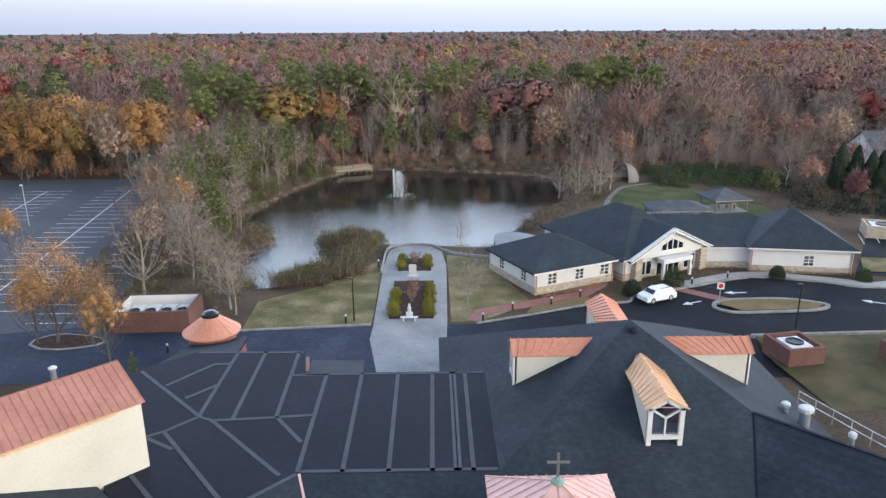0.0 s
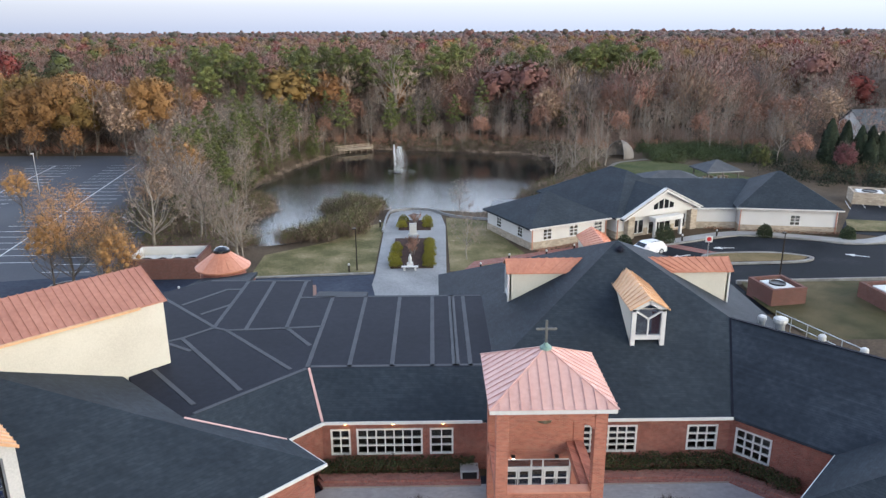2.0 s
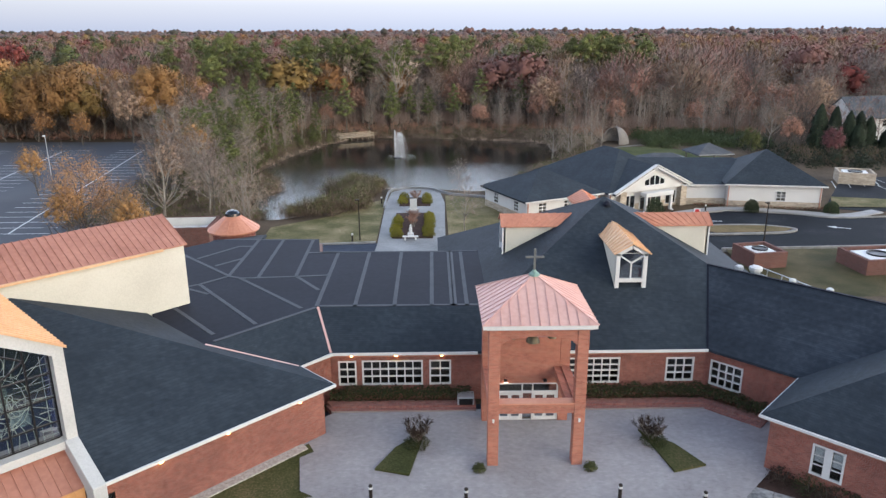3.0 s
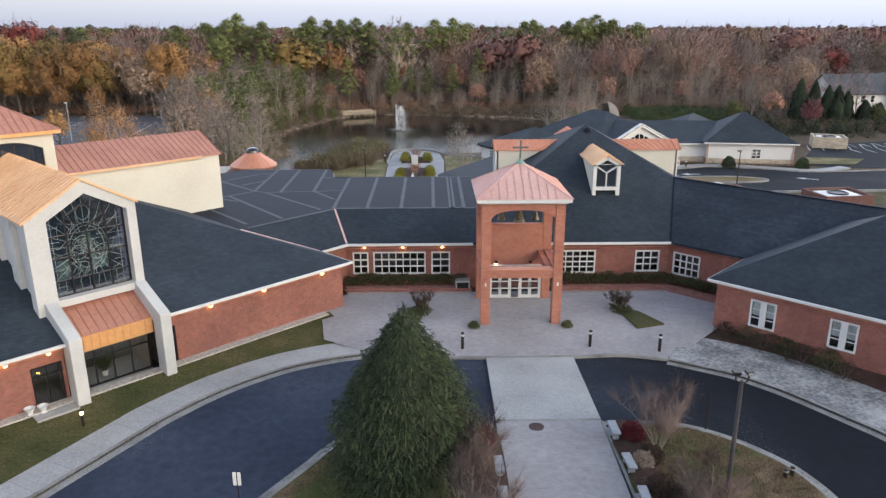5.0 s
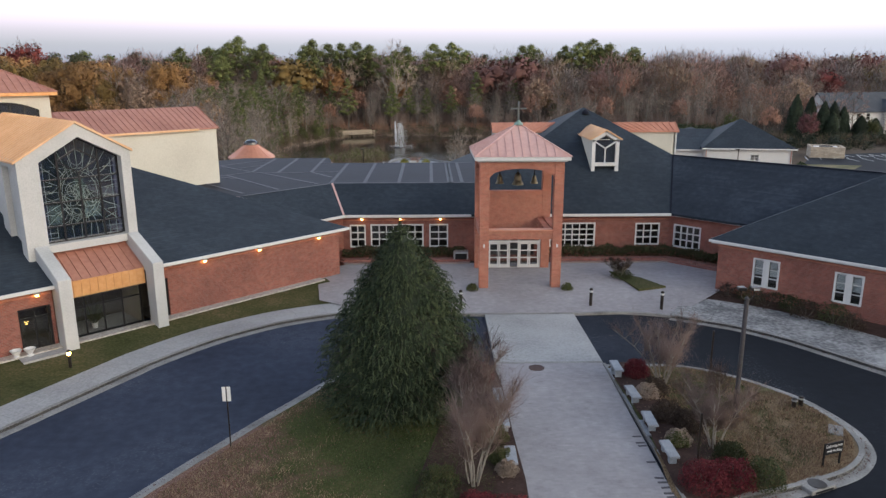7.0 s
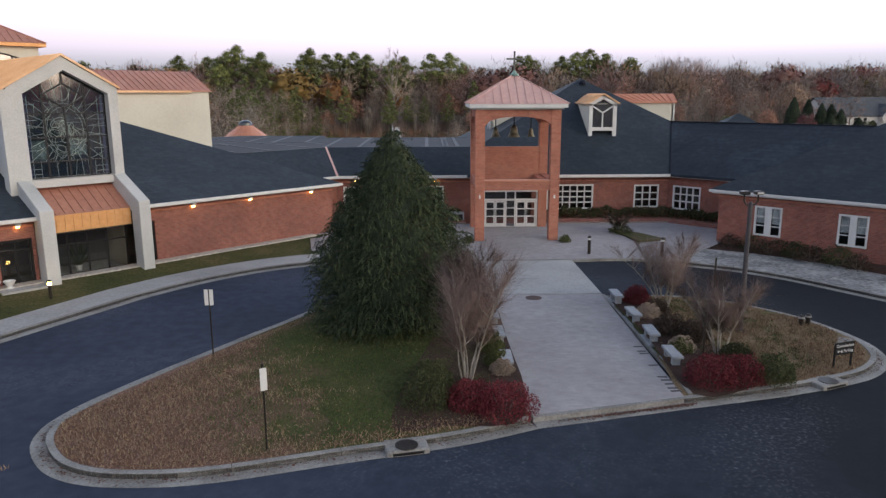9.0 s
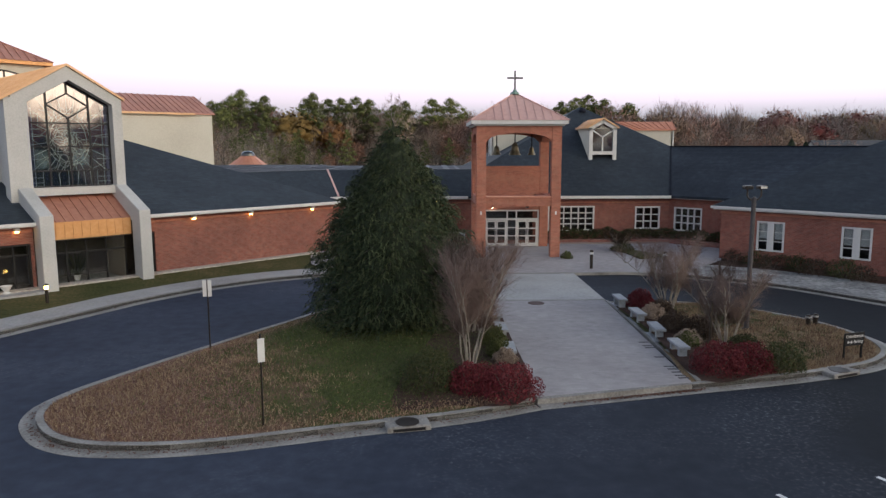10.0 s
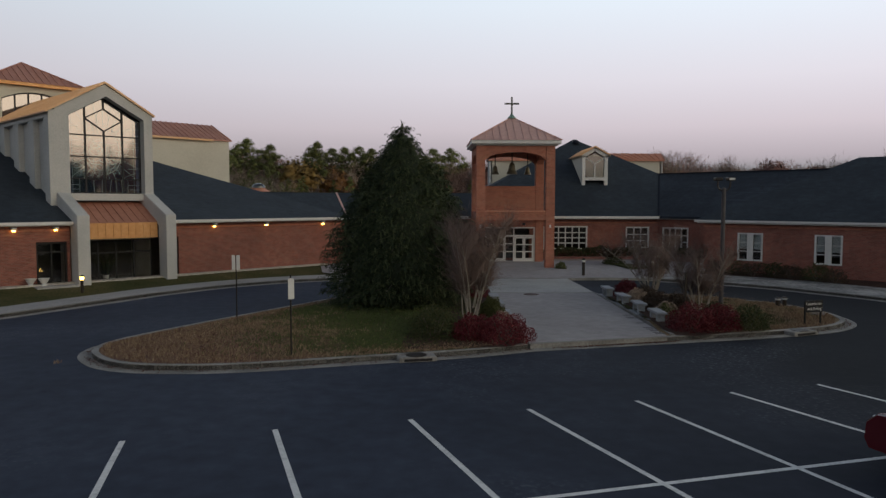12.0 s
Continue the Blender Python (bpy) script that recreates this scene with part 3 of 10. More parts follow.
def pierced_wall(bm, x0, x1, y0, y1, z0, z1, holes):
    """A wall along local x, in one piece, with rectangular openings (xa, xb, za, zb) through it."""
    r = lambda v: round(v, 4)
    xs = sorted({r(x0), r(x1), *[r(h[0]) for h in holes], *[r(h[1]) for h in holes]})
    zs = sorted({r(z0), r(z1), *[r(h[2]) for h in holes], *[r(h[3]) for h in holes]})
    vert = {}

    def v(i, j, y):
        if (i, j, y) not in vert:
            vert[i, j, y] = bm.verts.new((xs[i], y, zs[j]))
        return vert[i, j, y]

    def solid(i, j):
        if not (0 <= i < len(xs) - 1 and 0 <= j < len(zs) - 1):
            return False
        cx, cz = (xs[i] + xs[i + 1]) / 2, (zs[j] + zs[j + 1]) / 2
        return not any(h[0] < cx < h[1] and h[2] < cz < h[3] for h in holes)

    for i in range(len(xs) - 1):
        for j in range(len(zs) - 1):
            if not solid(i, j):
                continue
            bm.faces.new((v(i, j, y0), v(i + 1, j, y0), v(i + 1, j + 1, y0), v(i, j + 1, y0)))
            bm.faces.new((v(i, j + 1, y1), v(i + 1, j + 1, y1), v(i + 1, j, y1), v(i, j, y1)))
            for di, dj, a, b in ((-1, 0, (i, j), (i, j + 1)), (1, 0, (i + 1, j), (i + 1, j + 1)), (0, -1, (i, j), (i + 1, j)), (0, 1, (i, j + 1), (i + 1, j + 1))):
                if not solid(i + di, j + dj):
                    bm.faces.new((v(*a, y0), v(*b, y0), v(*b, y1), v(*a, y1)))


def smooth_loop(pts, per=6):
    """A closed curve through plan points."""
    out, n = [], len(pts)
    for i in range(n):
        p0, p1, p2, p3 = (Vector(pts[(i + k) % n]).to_2d() for k in (-1, 0, 1, 2))
        for k in range(per):
            t = k / per
            out.append(tuple(0.5 * ((2 * p1) + (p2 - p0) * t + (2 * p0 - 5 * p1 + 4 * p2 - p3) * t * t + (3 * p1 - p0 - 3 * p2 + p3) * t ** 3)))
    return out


def smooth_line(pts, per=6):
    out = []
    for i in range(len(pts) - 1):
        p0, p1, p2, p3 = (Vector(pts[min(max(i + k, 0), len(pts) - 1)]) for k in (-1, 0, 1, 2))
        for k in range(per):
            t = k / per
            out.append(tuple(0.5 * ((2 * p1) + (p2 - p0) * t + (2 * p0 - 5 * p1 + 4 * p2 - p3) * t * t + (3 * p1 - p0 - 3 * p2 + p3) * t ** 3)))
    return out + [tuple(pts[-1])]


def offset_line(pts, d, closed=False):
    """The plan line shifted by d to its left."""
    out, n = [], len(pts)
    for i in range(n):
        a = Vector(pts[i - 1 if (i or closed) else 0])
        b = Vector(pts[(i + 1) % n if (i < n - 1 or closed) else n - 1])
        t = (b - a).normalized()
        out.append((pts[i][0] - t.y * d, pts[i][1] + t.x * d))
    return out


def ribbon(bm, a, b, z0, z1, closed=False):
    """A band between two plan lines with as many points, raised from z0 to z1."""
    f1 = z1 if callable(z1) else (lambda x, y: z1)
    n = len(a)
    rows = []
    for p, q in zip(a, b):
        rows.append([bm.verts.new((p[0], p[1], z0)), bm.verts.new((p[0], p[1], f1(*p))), bm.verts.new((q[0], q[1], f1(*q))), bm.verts.new((q[0], q[1], z0))])
    for i in range(n if closed else n - 1):
        r, s = rows[i], rows[(i + 1) % n]
        for k in range(4):
            bm.faces.new((r[k], r[(k + 1) % 4], s[(k + 1) % 4], s[k]))
    if not closed:
        bm.faces.new(rows[0])
        bm.faces.new(rows[-1][::-1])


def arch_strip(bm, cx, hw, y0, y1, low, top, n=14):
    """A lintel from cx - hw to cx + hw whose underside follows low(x), in one piece."""
    cols = []
    for i in range(n + 1):
        x = -hw + 2 * hw * i / n
        z = low(x)
        cols.append([bm.verts.new(q) for q in ((cx + x, y0, z), (cx + x, y0, top), (cx + x, y1, top), (cx + x, y1, z))])
    for a, b in zip(cols, cols[1:]):
        for k in range(4):
            bm.faces.new((a[k], a[(k + 1) % 4], b[(k + 1) % 4], b[k]))
    bm.faces.new(cols[0][::-1])
    bm.faces.new(cols[-1])


def np_mesh(name, verts, tris, mats, idx=None):
    me = bpy.data.meshes.new(name)
    verts, tris = np.asarray(verts, np.float32), np.asarray(tris, np.int32)
    me.vertices.add(len(verts))
    me.vertices.foreach_set("co", verts.ravel())
    me.loops.add(tris.size)
    me.loops.foreach_set("vertex_index", tris.ravel())
    me.polygons.add(len(tris))
    me.polygons.foreach_set("loop_start", np.arange(0, tris.size, 3, dtype=np.int32))
    for m in mats:
        me.materials.append(m)
    if idx is not None:
        me.polygons.foreach_set("material_index", np.asarray(idx, np.int32))
    me.update(calc_edges=True)
    return me


# ---- ground, water, roads ----
POND = smooth_loop([(-19.7, 158.6), (-13.7, 162.3), (-0.7, 160.5), (10.7, 158), (21.4, 153), (26, 146), (24, 128.6), (14.5, 113), (9.5, 101.5), (2.9, 101.4), (-2.2, 103), (-6.6, 102.6),
                    (-11, 106), (-15, 109.5), (-17.5, 104.5), (-14, 96), (-15.5, 90), (-20.9, 84.5), (-25.2, 86.9), (-26.9, 96.4), (-24.2, 104.7), (-27, 111), (-32, 115.5), (-29.5, 133), (-25.2, 148.4)], 4)
PX, PY = np.array([p[0] for p in POND]), np.array([p[1] for p in POND])


def pond_distance(x, y):
    """Metres to the pond's edge, less than nothing inside it."""
    ax, ay, bx, by = PX, PY, np.roll(PX, -1), np.roll(PY, -1)
    dx, dy = bx - ax, by - ay
    t = np.clip(((x - ax) * dx + (y - ay) * dy) / (dx * dx + dy * dy), 0, 1)
    d = np.sqrt((x - ax - t * dx) ** 2 + (y - ay - t * dy) ** 2).min()
    inside = (((ay > y) != (by > y)) & (x < dx * (y - ay) / np.where(dy == 0, 1e-9, dy) + ax)).sum() % 2
    return -d if inside else d


def ease(a, b, v):
    t = min(1, max(0, (v - a) / (b - a)))
    return t * t * (3 - 2 * t)


def ground_z(x, y):
    z = -0.06 - 0.79 * ease(36, 58, y)
    if 70 < y < 175 and -50 < x < 45:
        d = pond_distance(x, y)
        z += (-2.25) * (1 - ease(-1.0, 7.0, d)) - 1.2 * (1 - ease(-6, -0.5, d))
    if y > 150:
        z -= 1.0 * ease(150, 175, y)
    return z


def axis(fine0, fine1, step, far):
    v = list(np.arange(fine0, fine1 + 0.01, step))
    s, a = step, fine0
    while a > -far:
        s *= 1.35
        a -= s
        v.insert(0, a)
    s, b = step, fine1
    while b < far:
        s *= 1.35
        b += s
        v.append(b)
    return v


gx, gy = axis(-60, 60, 2.0, 4600), axis(34, 176, 2.0, 4600)
bm = bmesh.new()
grid = [[bm.verts.new((x, y, ground_z(x, y))) for x in gx] for y in gy]
for j in range(len(gy) - 1):
    for i in range(len(gx) - 1):
        bm.faces.new((grid[j][i], grid[j][i + 1], grid[j + 1][i + 1], grid[j + 1][i]))
part("ground", bm, LITTER, label="brown ground strewn with fallen leaves", kind="structure", category="ground", smooth=True)

bm = bmesh.new()
bm.faces.new([bm.verts.new((x, y, -2.9)) for x, y in POND])
part("water", bm, WATER, label="dark still pond water mirroring sky and trees", kind="structure", category="pond")

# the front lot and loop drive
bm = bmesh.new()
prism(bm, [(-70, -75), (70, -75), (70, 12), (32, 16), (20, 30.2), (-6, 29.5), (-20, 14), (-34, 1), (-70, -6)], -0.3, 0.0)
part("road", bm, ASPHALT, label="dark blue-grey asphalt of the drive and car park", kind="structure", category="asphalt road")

# rear service road and the far car park
bm = bmesh.new()
prism(bm, [(-70, 55.5), (4, 55.5), (4, 54), (31, 55), (31, 63.4), (60, 63.9), (75, 66), (75, 79), (52.2, 76.4), (46.3, 78.5), (38.5, 80.6), (29, 77), (23.2, 75), (21.7, 72.9), (18, 72.6), (10, 69.4), (4.6, 67.5), (-6, 67.3), (-19, 66.2), (-33, 66.2), (-35.5, 68), (-45, 66), (-70, 66)], -1.2, -0.80)
part("road", bm, ASPHALT, label="dark asphalt service road and oval drive behind the hall", kind="structure", category="asphalt road")
bm = bmesh.new()
prism(bm, [(-45, 62), (-39.5, 64), (-35.5, 68), (-35.6, 78), (-37.3, 97), (-43, 108), (-51, 120), (-54.5, 134), (-60, 144.5), (-92, 145), (-118, 100), (-118, 52), (-70, 52)], -1.2, -0.81)
part("parking_lot", bm, ASPHALT_OLD, label="faded asphalt car park with white bay lines", kind="structure", category="car park")
bm = bmesh.new()
prism(bm, [(52, 82), (56, 80), (75, 79), (85, 92), (80, 104), (64, 100)], -1.2, -0.80)
part("parking_lot", bm, ASPHALT, label="small asphalt car park beside the white annex", kind="structure", category="car park")

# kerbed tree island by the far car park
PLOT = [(-39.1, 63.4), (-39.2, 64.6), (-38.2, 65.7), (-36.8, 66.1), (-34.5, 65.6), (-32.4, 64.8), (-31.9, 64.0), (-32.4, 63.2), (-33.8, 62.6), (-35.6, 62.2), (-37.6, 62.4)]
bm = bmesh.new()
prism(bm, PLOT, -1.0, -0.68)
part("kerb", bm, KERB, label="pale kerb round the tree island by the car park", kind="structure", category="kerb")
bm = bmesh.new()
prism(bm, [(-35.6 + (x + 35.6) * 0.93, 64.1 + (y - 64.1) * 0.86) for x, y in PLOT], -0.9, -0.665)
part("planting_bed", bm, MULCH, label="brown mulch of the kerbed tree island", kind="structure", category="planting bed")

# white paint
PAINT_Z = 0.006


def stripe(bm, a, b, w, z):
    a, b = Vector(a), Vector(b)
    n = (b - a).normalized()
    n = Vector((-n.y, n.x)) * (w / 2)
    vs = [bm.verts.new((p.x, p.y, z)) for p in (a + n, a - n, b - n, b + n)]
    bm.faces.new(vs)


for a, d in (((-5.87, -9.28), (0.64, -2.57)), ((-3.17, -8.64), (1.05, -3.30)), ((-0.53, -8.02), (1.40, -3.96)), ((2.01, -7.32), (1.79, -4.71)), ((4.54, -6.69), (2.0, -5.38)), ((6.98, -6.0), (1.34, -2.85)), ((9.44, -5.29), (1.26, -2.6)), ((11.9, -4.6), (1.26, -2.6))):
    bm = bmesh.new()
    stripe(bm, a, Vector(a) + Vector(d).normalized() * 10.8, 0.11, PAINT_Z)
    part("bay_line", bm, MARK, label="worn white bay line painted on the asphalt", kind="structure", category="road marking")
bm = bmesh.new()
stripe(bm, (-4.0, -13.45), (16, -8.25), 0.11, PAINT_Z + 0.002)
part("bay_line", bm, MARK, label="long white line crossing the bay lines", kind="structure", category="road marking")
bm = bmesh.new()
for dx in (0, 15.6, 31.2):
    stripe(bm, (-57.3 - dx, 133.5), (-50.0 - dx, 72.5), 0.2, -0.803)
    for k in range(24):
        y0 = 72.5 + 2.65 * k
        xc = -50.0 - 0.1197 * (y0 - 72.5) - dx
        stripe(bm, (xc - 4.9, y0), (xc + 4.9, y0), 0.15, -0.804)
for k in range(12):
    y0 = 69 + 2.65 * k
    stripe(bm, (-42.4 - 0.05 * (y0 - 69), y0), (-37.2 - 0.03 * (y0 - 69), y0), 0.15, -0.804)
for k in range(9):
    stripe(bm, (60 + 2.4 * k, 94 + 0.4 * k), (62 + 2.4 * k, 99 + 0.4 * k), 0.12, -0.794)
part("bay_lines", bm, MARK, label="rows of white bay lines on the far car park", kind="stuff", category="road marking")

# turning arrows of the oval drive
for (x, y, r) in ((34.5, 75.6, 90), (28.5, 72.6, 112), (48.5, 72.2, 62)):
    bm = bmesh.new()
    vs = [bm.verts.new((px, py, 0)) for px, py in ((-0.12, -1.3), (0.12, -1.3), (0.12, 0.2), (0.5, 0.2), (0, 1.3), (-0.5, 0.2), (-0.12, 0.2))]
    bm.faces.new(vs)
    part("road_arrow", bm, MARK, label="white arrow painted on the drive", kind="structure", category="road marking", m=pose(x, y, -0.794, 0, 0, r))


# ---- kerbed lawns, walks and the plaza in front ----
def plaza_z(x, y):
    return 0.12 + 0.28 * ease(18.6, 23.5, y)


ISLAND_L = smooth_line([(3.05, -1.25), (1.41, -1.98), (-0.06, -2.46), (-2.14, -3.03), (-3.45, -3.42), (-4.5, -3.72), (-5.6, -3.94), (-6.6, -4.0), (-7.75, -3.92), (-8.7, -3.6), (-9.5, -3.0), (-10.25, -1.95), (-10.5, -0.9), (-10.35, 0.05), (-10.0, 1.0), (-9.33, 2.3), (-8.55, 3.75), (-7.65, 5.3), (-6.8, 6.8), (-5.75, 8.5), (-4.9, 9.95), (-3.6, 11.3), (-1.5, 11.75), (2.7, 11.7)], 4)
ISLAND_R = smooth_line([(7.85, 11.7), (10.3, 11.7), (11.9, 11.35), (13.6, 10.2), (15.1, 8.4), (15.75, 6.9), (16.05, 5.2), (15.85, 3.9), (15.3, 2.9), (14.2, 1.95), (12.6, 1.25), (10.6, 0.62), (7.65, -0.1)], 5)


def slabs(name, left, right, z0, z1, length, gap, material, parent):
    """Cuts a strip into pieces with open joints, each a part of its own."""
    A, B = np.array(left), np.array(right)
    st = np.concatenate([[0], np.cumsum(np.linalg.norm(np.diff((A + B) / 2, axis=0), axis=1))])
    n = max(1, int(round(st[-1] / length)))
    step = st[-1] / n
    for k in range(n):
        s0, s1 = k * step + gap / 2, (k + 1) * step - gap / 2
        ss = [s0] + [s for s in st if s0 + 0.02 < s < s1 - 0.02] + [s1]
        pa = [(np.interp(s, st, A[:, 0]), np.interp(s, st, A[:, 1])) for s in ss]
        pb = [(np.interp(s, st, B[:, 0]), np.interp(s, st, B[:, 1])) for s in ss]
        bm = bmesh.new()
        ribbon(bm, pa, pb, z0, z1)
        part(name, bm, material, parent)


PAVED = []


def kerbed(outer, inner_rest, name, label, material, top):
    """A lawn with a kerb and gutter along outer; the rest of its rim is a straight edge."""
    kout = outer
    outer = offset_line(outer, -0.38)
    kin = offset_line(outer, -0.18)
    bm = bmesh.new()
    ribbon(bm, outer, kin, -0.1, 0.132)
    k = part("kerb", bm, JOINT, label="pale concrete kerb round the lawn", kind="structure", category="kerb")
    PAVED.append(("kerb_stone", outer, kin, 0.02, 0.15, 2.6, 0.018, KERB, k))
    bm = bmesh.new()
    ribbon(bm, kout, outer, -0.1, 0.012)
    part("gutter", bm, KERB, label="concrete gutter strip along the kerb", kind="structure", category="kerb")
    bm = bmesh.new()
    rim = kin + inner_rest
    vs = [bm.verts.new((x, y, 0.13)) for x, y in rim]
    f = bm.faces.new(vs)
    bmesh.ops.triangulate(bm, faces=[f])
    bmesh.ops.subdivide_edges(bm, edges=bm.edges[:], cuts=3, use_grid_fill=True)
    edge = np.array(rim)
    for v in bm.verts:
        d = np.sqrt(((edge - (v.co.x, v.co.y)) ** 2).sum(1)).min()
        v.co.z = 0.13 + top * ease(0, 3.0, d) + 0.02 * noise.noise(v.co * 1.7)
    part(name, bm, material, label=label, kind="structure", category="lawn", smooth=True)


# the outlines run with the lawn on their right
kerbed(ISLAND_L, [(2.7, 5.0), (2.85, -0.9)], "lawn_west", "island lawn of green grass browned by fallen leaves", LAWN_WEST, 0.12)
kerbed(ISLAND_R, [(7.95, 5.0)], "lawn_east", "island lawn of dry tan and olive grass", LAWN_EAST, 0.12)

# planting beds lie on the lawns' swell
for pts, rim in (([(2.75, -0.75), (2.9, 5), (2.68, 11.3), (0.9, 11.2), (0.3, 6), (-0.6, 1.5), (-0.9, -1.45), (0.6, -1.35)], ISLAND_L), ([(7.95, 0.55), (8.02, 6), (8.0, 11.1), (9.6, 11.0), (9.4, 7), (10.4, 3.2), (11.2, 1.7), (10.4, 1.3)], ISLAND_R)):
    edge = np.array(rim)
    bm = bmesh.new()
    f = bm.faces.new([bm.verts.new((x, y, 0)) for x, y in smooth_loop(pts, 4)])
    bmesh.ops.triangulate(bm, faces=[f])
    bmesh.ops.subdivide_edges(bm, edges=bm.edges[:], cuts=3, use_grid_fill=True)
    for v in bm.verts:
        d = max(0, np.sqrt(((edge - (v.co.x, v.co.y)) ** 2).sum(1)).min() - 0.56)
        v.co.z = 0.165 + 0.12 * ease(0, 3.0, d) + 0.015 * noise.noise(v.co * 3)
    part("mulch_bed", bm, MULCH, label="dark brown mulch bed beside the walk", kind="structure", category="planting bed", smooth=True)

# the paved walk across the drive and up to the plaza
bm = bmesh.new()
prism(bm, [(2.95, -0.70), (7.60, 0.41), (7.8, 11.55), (2.95, 11.55)], -0.1, 0.155)
main_walk = part("walkway", bm, PAVER, label="broad walk of pale pavers between the lawns", kind="structure", category="walkway")
DARK_PAVER = mat("dark_paver", [(0.055, 0.050, 0.055), (0.085, 0.078, 0.082)], 0.85, scale=3, fine=20)
bm = bmesh.new()
box(bm, -0.16, 0.16, -0.055, 0.055, -0.05, 0.004)
paver_mesh = part("paver", bm, DARK_PAVER, main_walk, m=pose(7.47, 4.70, 0.155)).data
for y, dx in ((4.24, 0), (4.02, 0.02), (2.92, 0), (1.92, -0.03), (1.66, 0), (1.36, 0.02), (1.03, 0), (0.82, 0.03)):
    shared("paver", paver_mesh, main_walk, pose(7.47 + dx, y, 0.155, 0, 0, 2 * dx * 100))
bm = bmesh.new()
FOOT = [(3.05, -1.25), (7.65, -0.1)]
ribbon(bm, offset_line(FOOT, 0.38), offset_line(FOOT, 0.56), -0.1, 0.15)
part("kerb", bm, KERB, label="kerb stones at the foot of the walk", kind="structure", category="kerb")
bm = bmesh.new()
ribbon(bm, FOOT, offset_line(FOOT, 0.38), -0.1, 0.012)
part("gutter", bm, KERB, label="concrete gutter strip at the foot of the walk", kind="structure", category="kerb")
bm = bmesh.new()
box(bm, 2.86, 7.84, 11.55, 11.75, -0.1, 0.16)
part("kerb", bm, KERB, label="flush concrete band across the walk", kind="structure", category="kerb")
bm = bmesh.new()
prism(bm, [(2.86, 11.75), (7.84, 11.75), (7.84, 18.62), (2.9, 18.62)], -0.1, lambda x, y: 0.155 if y < 12 else 0.12)
part("walkway", bm, CONCRETE, label="raised concrete crossing over the drive", kind="structure", category="walkway")

# edging of small stones along the walk
for x, label in ((2.885, "w"), (7.865, "e")):
    bm = bmesh.new()
    box(bm, x - 0.06, x + 0.06, 0.6 if label == "e" else -0.5, 11.5, 0.05, 0.172)
    part("edging", bm, KERB, label="low stone edging along the walk", kind="structure", category="kerb")

# plaza: a gentle ramp up to the doors
PLAZA = [(-6.6, 20.9), (-4.3, 19.6), (-2.0, 18.95), (2.9, 18.65), (7.84, 18.62), (10.7, 18.8), (13.1, 18.25), (15.2, 19.9), (17.35, 21.9), (21.0, 26.0), (16.3, 28.4), (-5.6, 28.4), (-7.6, 26.6)]
bm = bmesh.new()
f = bm.faces.new([bm.verts.new((x, y, 0)) for x, y in PLAZA])
bmesh.ops.triangulate(bm, faces=[f])
bmesh.ops.subdivide_edges(bm, edges=bm.edges[:], cuts=5, use_grid_fill=True)
for v in bm.verts:
    v.co.z = plaza_z(v.co.x, v.co.y)
part("plaza", bm, PAVER, label="plaza of pale grey-pink pavers before the doors", kind="structure", category="plaza")
bm = bmesh.new()
loop = smooth_line([(-4.2, 19.3), (-1.0, 18.75), (2.86, 18.5), (7.84, 18.5), (10.7, 18.65), (13.1, 18.05)], 4)
ribbon(bm, loop, offset_line(loop, 0.2), -0.1, 0.14)
part("kerb", bm, KERB, label="kerb between plaza and drive", kind="structure", category="kerb")
# brick step along the planting before the hall
for z, dy in ((0.50, 0.0), (0.60, 0.35)):
    bm = bmesh.new()
    ribbon(bm, [(-6.0, 28.2 + dy), (2.6, 28.2 + dy)], [(-6.4, 28.9 + dy), (2.6, 28.9 + dy)], 0.2, z)
    part("garden_step", bm, PAVER_RED, label="low red brick edging step of the planting bed", kind="structure", category="step")
    bm = bmesh.new()
    ribbon(bm, [(8.2, 28.2 + dy), (16.2, 28.2 + dy), (18.6 + dy, 25.9 + dy)], [(8.2, 28.9 + dy), (16.5, 28.9 + dy), (19.1 + dy, 26.4 + dy)], 0.2, z)
    part("garden_step", bm, PAVER_RED, label="low red brick edging step of the planting bed", kind="structure", category="step")

# pavements and verges along the drive
KERB_W = smooth_line([(-30, -9), (-24, -4.5), (-19.5, 0.8), (-16.9, 4.8), (-15.1, 8.2), (-13.7, 10.9), (-12.9, 12.4), (-10.9, 15.1), (-8.4, 17.3), (-6.1, 18.5), (-4.2, 19.1)], 5)
SIDE_W = offset_line(KERB_W, 1.9)


bm = bmesh.new()
ribbon(bm, KERB_W, offset_line(KERB_W, 0.18), -0.1, 0.122)
k = part("kerb", bm, JOINT, label="concrete kerb of the loop drive", kind="structure", category="kerb")
PAVED.append(("kerb_stone", KERB_W, offset_line(KERB_W, 0.18), 0.02, 0.14, 3.0, 0.018, KERB, k))
bm = bmesh.new()
ribbon(bm, offset_line(KERB_W, -0.4), KERB_W, -0.1, 0.012)
part("gutter", bm, KERB, label="concrete gutter along the drive", kind="structure", category="kerb")
bm = bmesh.new()
ribbon(bm, offset_line(KERB_W, 0.18), SIDE_W, -0.1, 0.136)
k = part("pavement", bm, JOINT, label="pale concrete pavement curving along the drive", kind="structure", category="pavement")
PAVED.append(("slab", offset_line(KERB_W, 0.18), SIDE_W, 0.05, 0.15, 1.7, 0.016, CONCRETE, k))
bm = bmesh.new()
rows = []
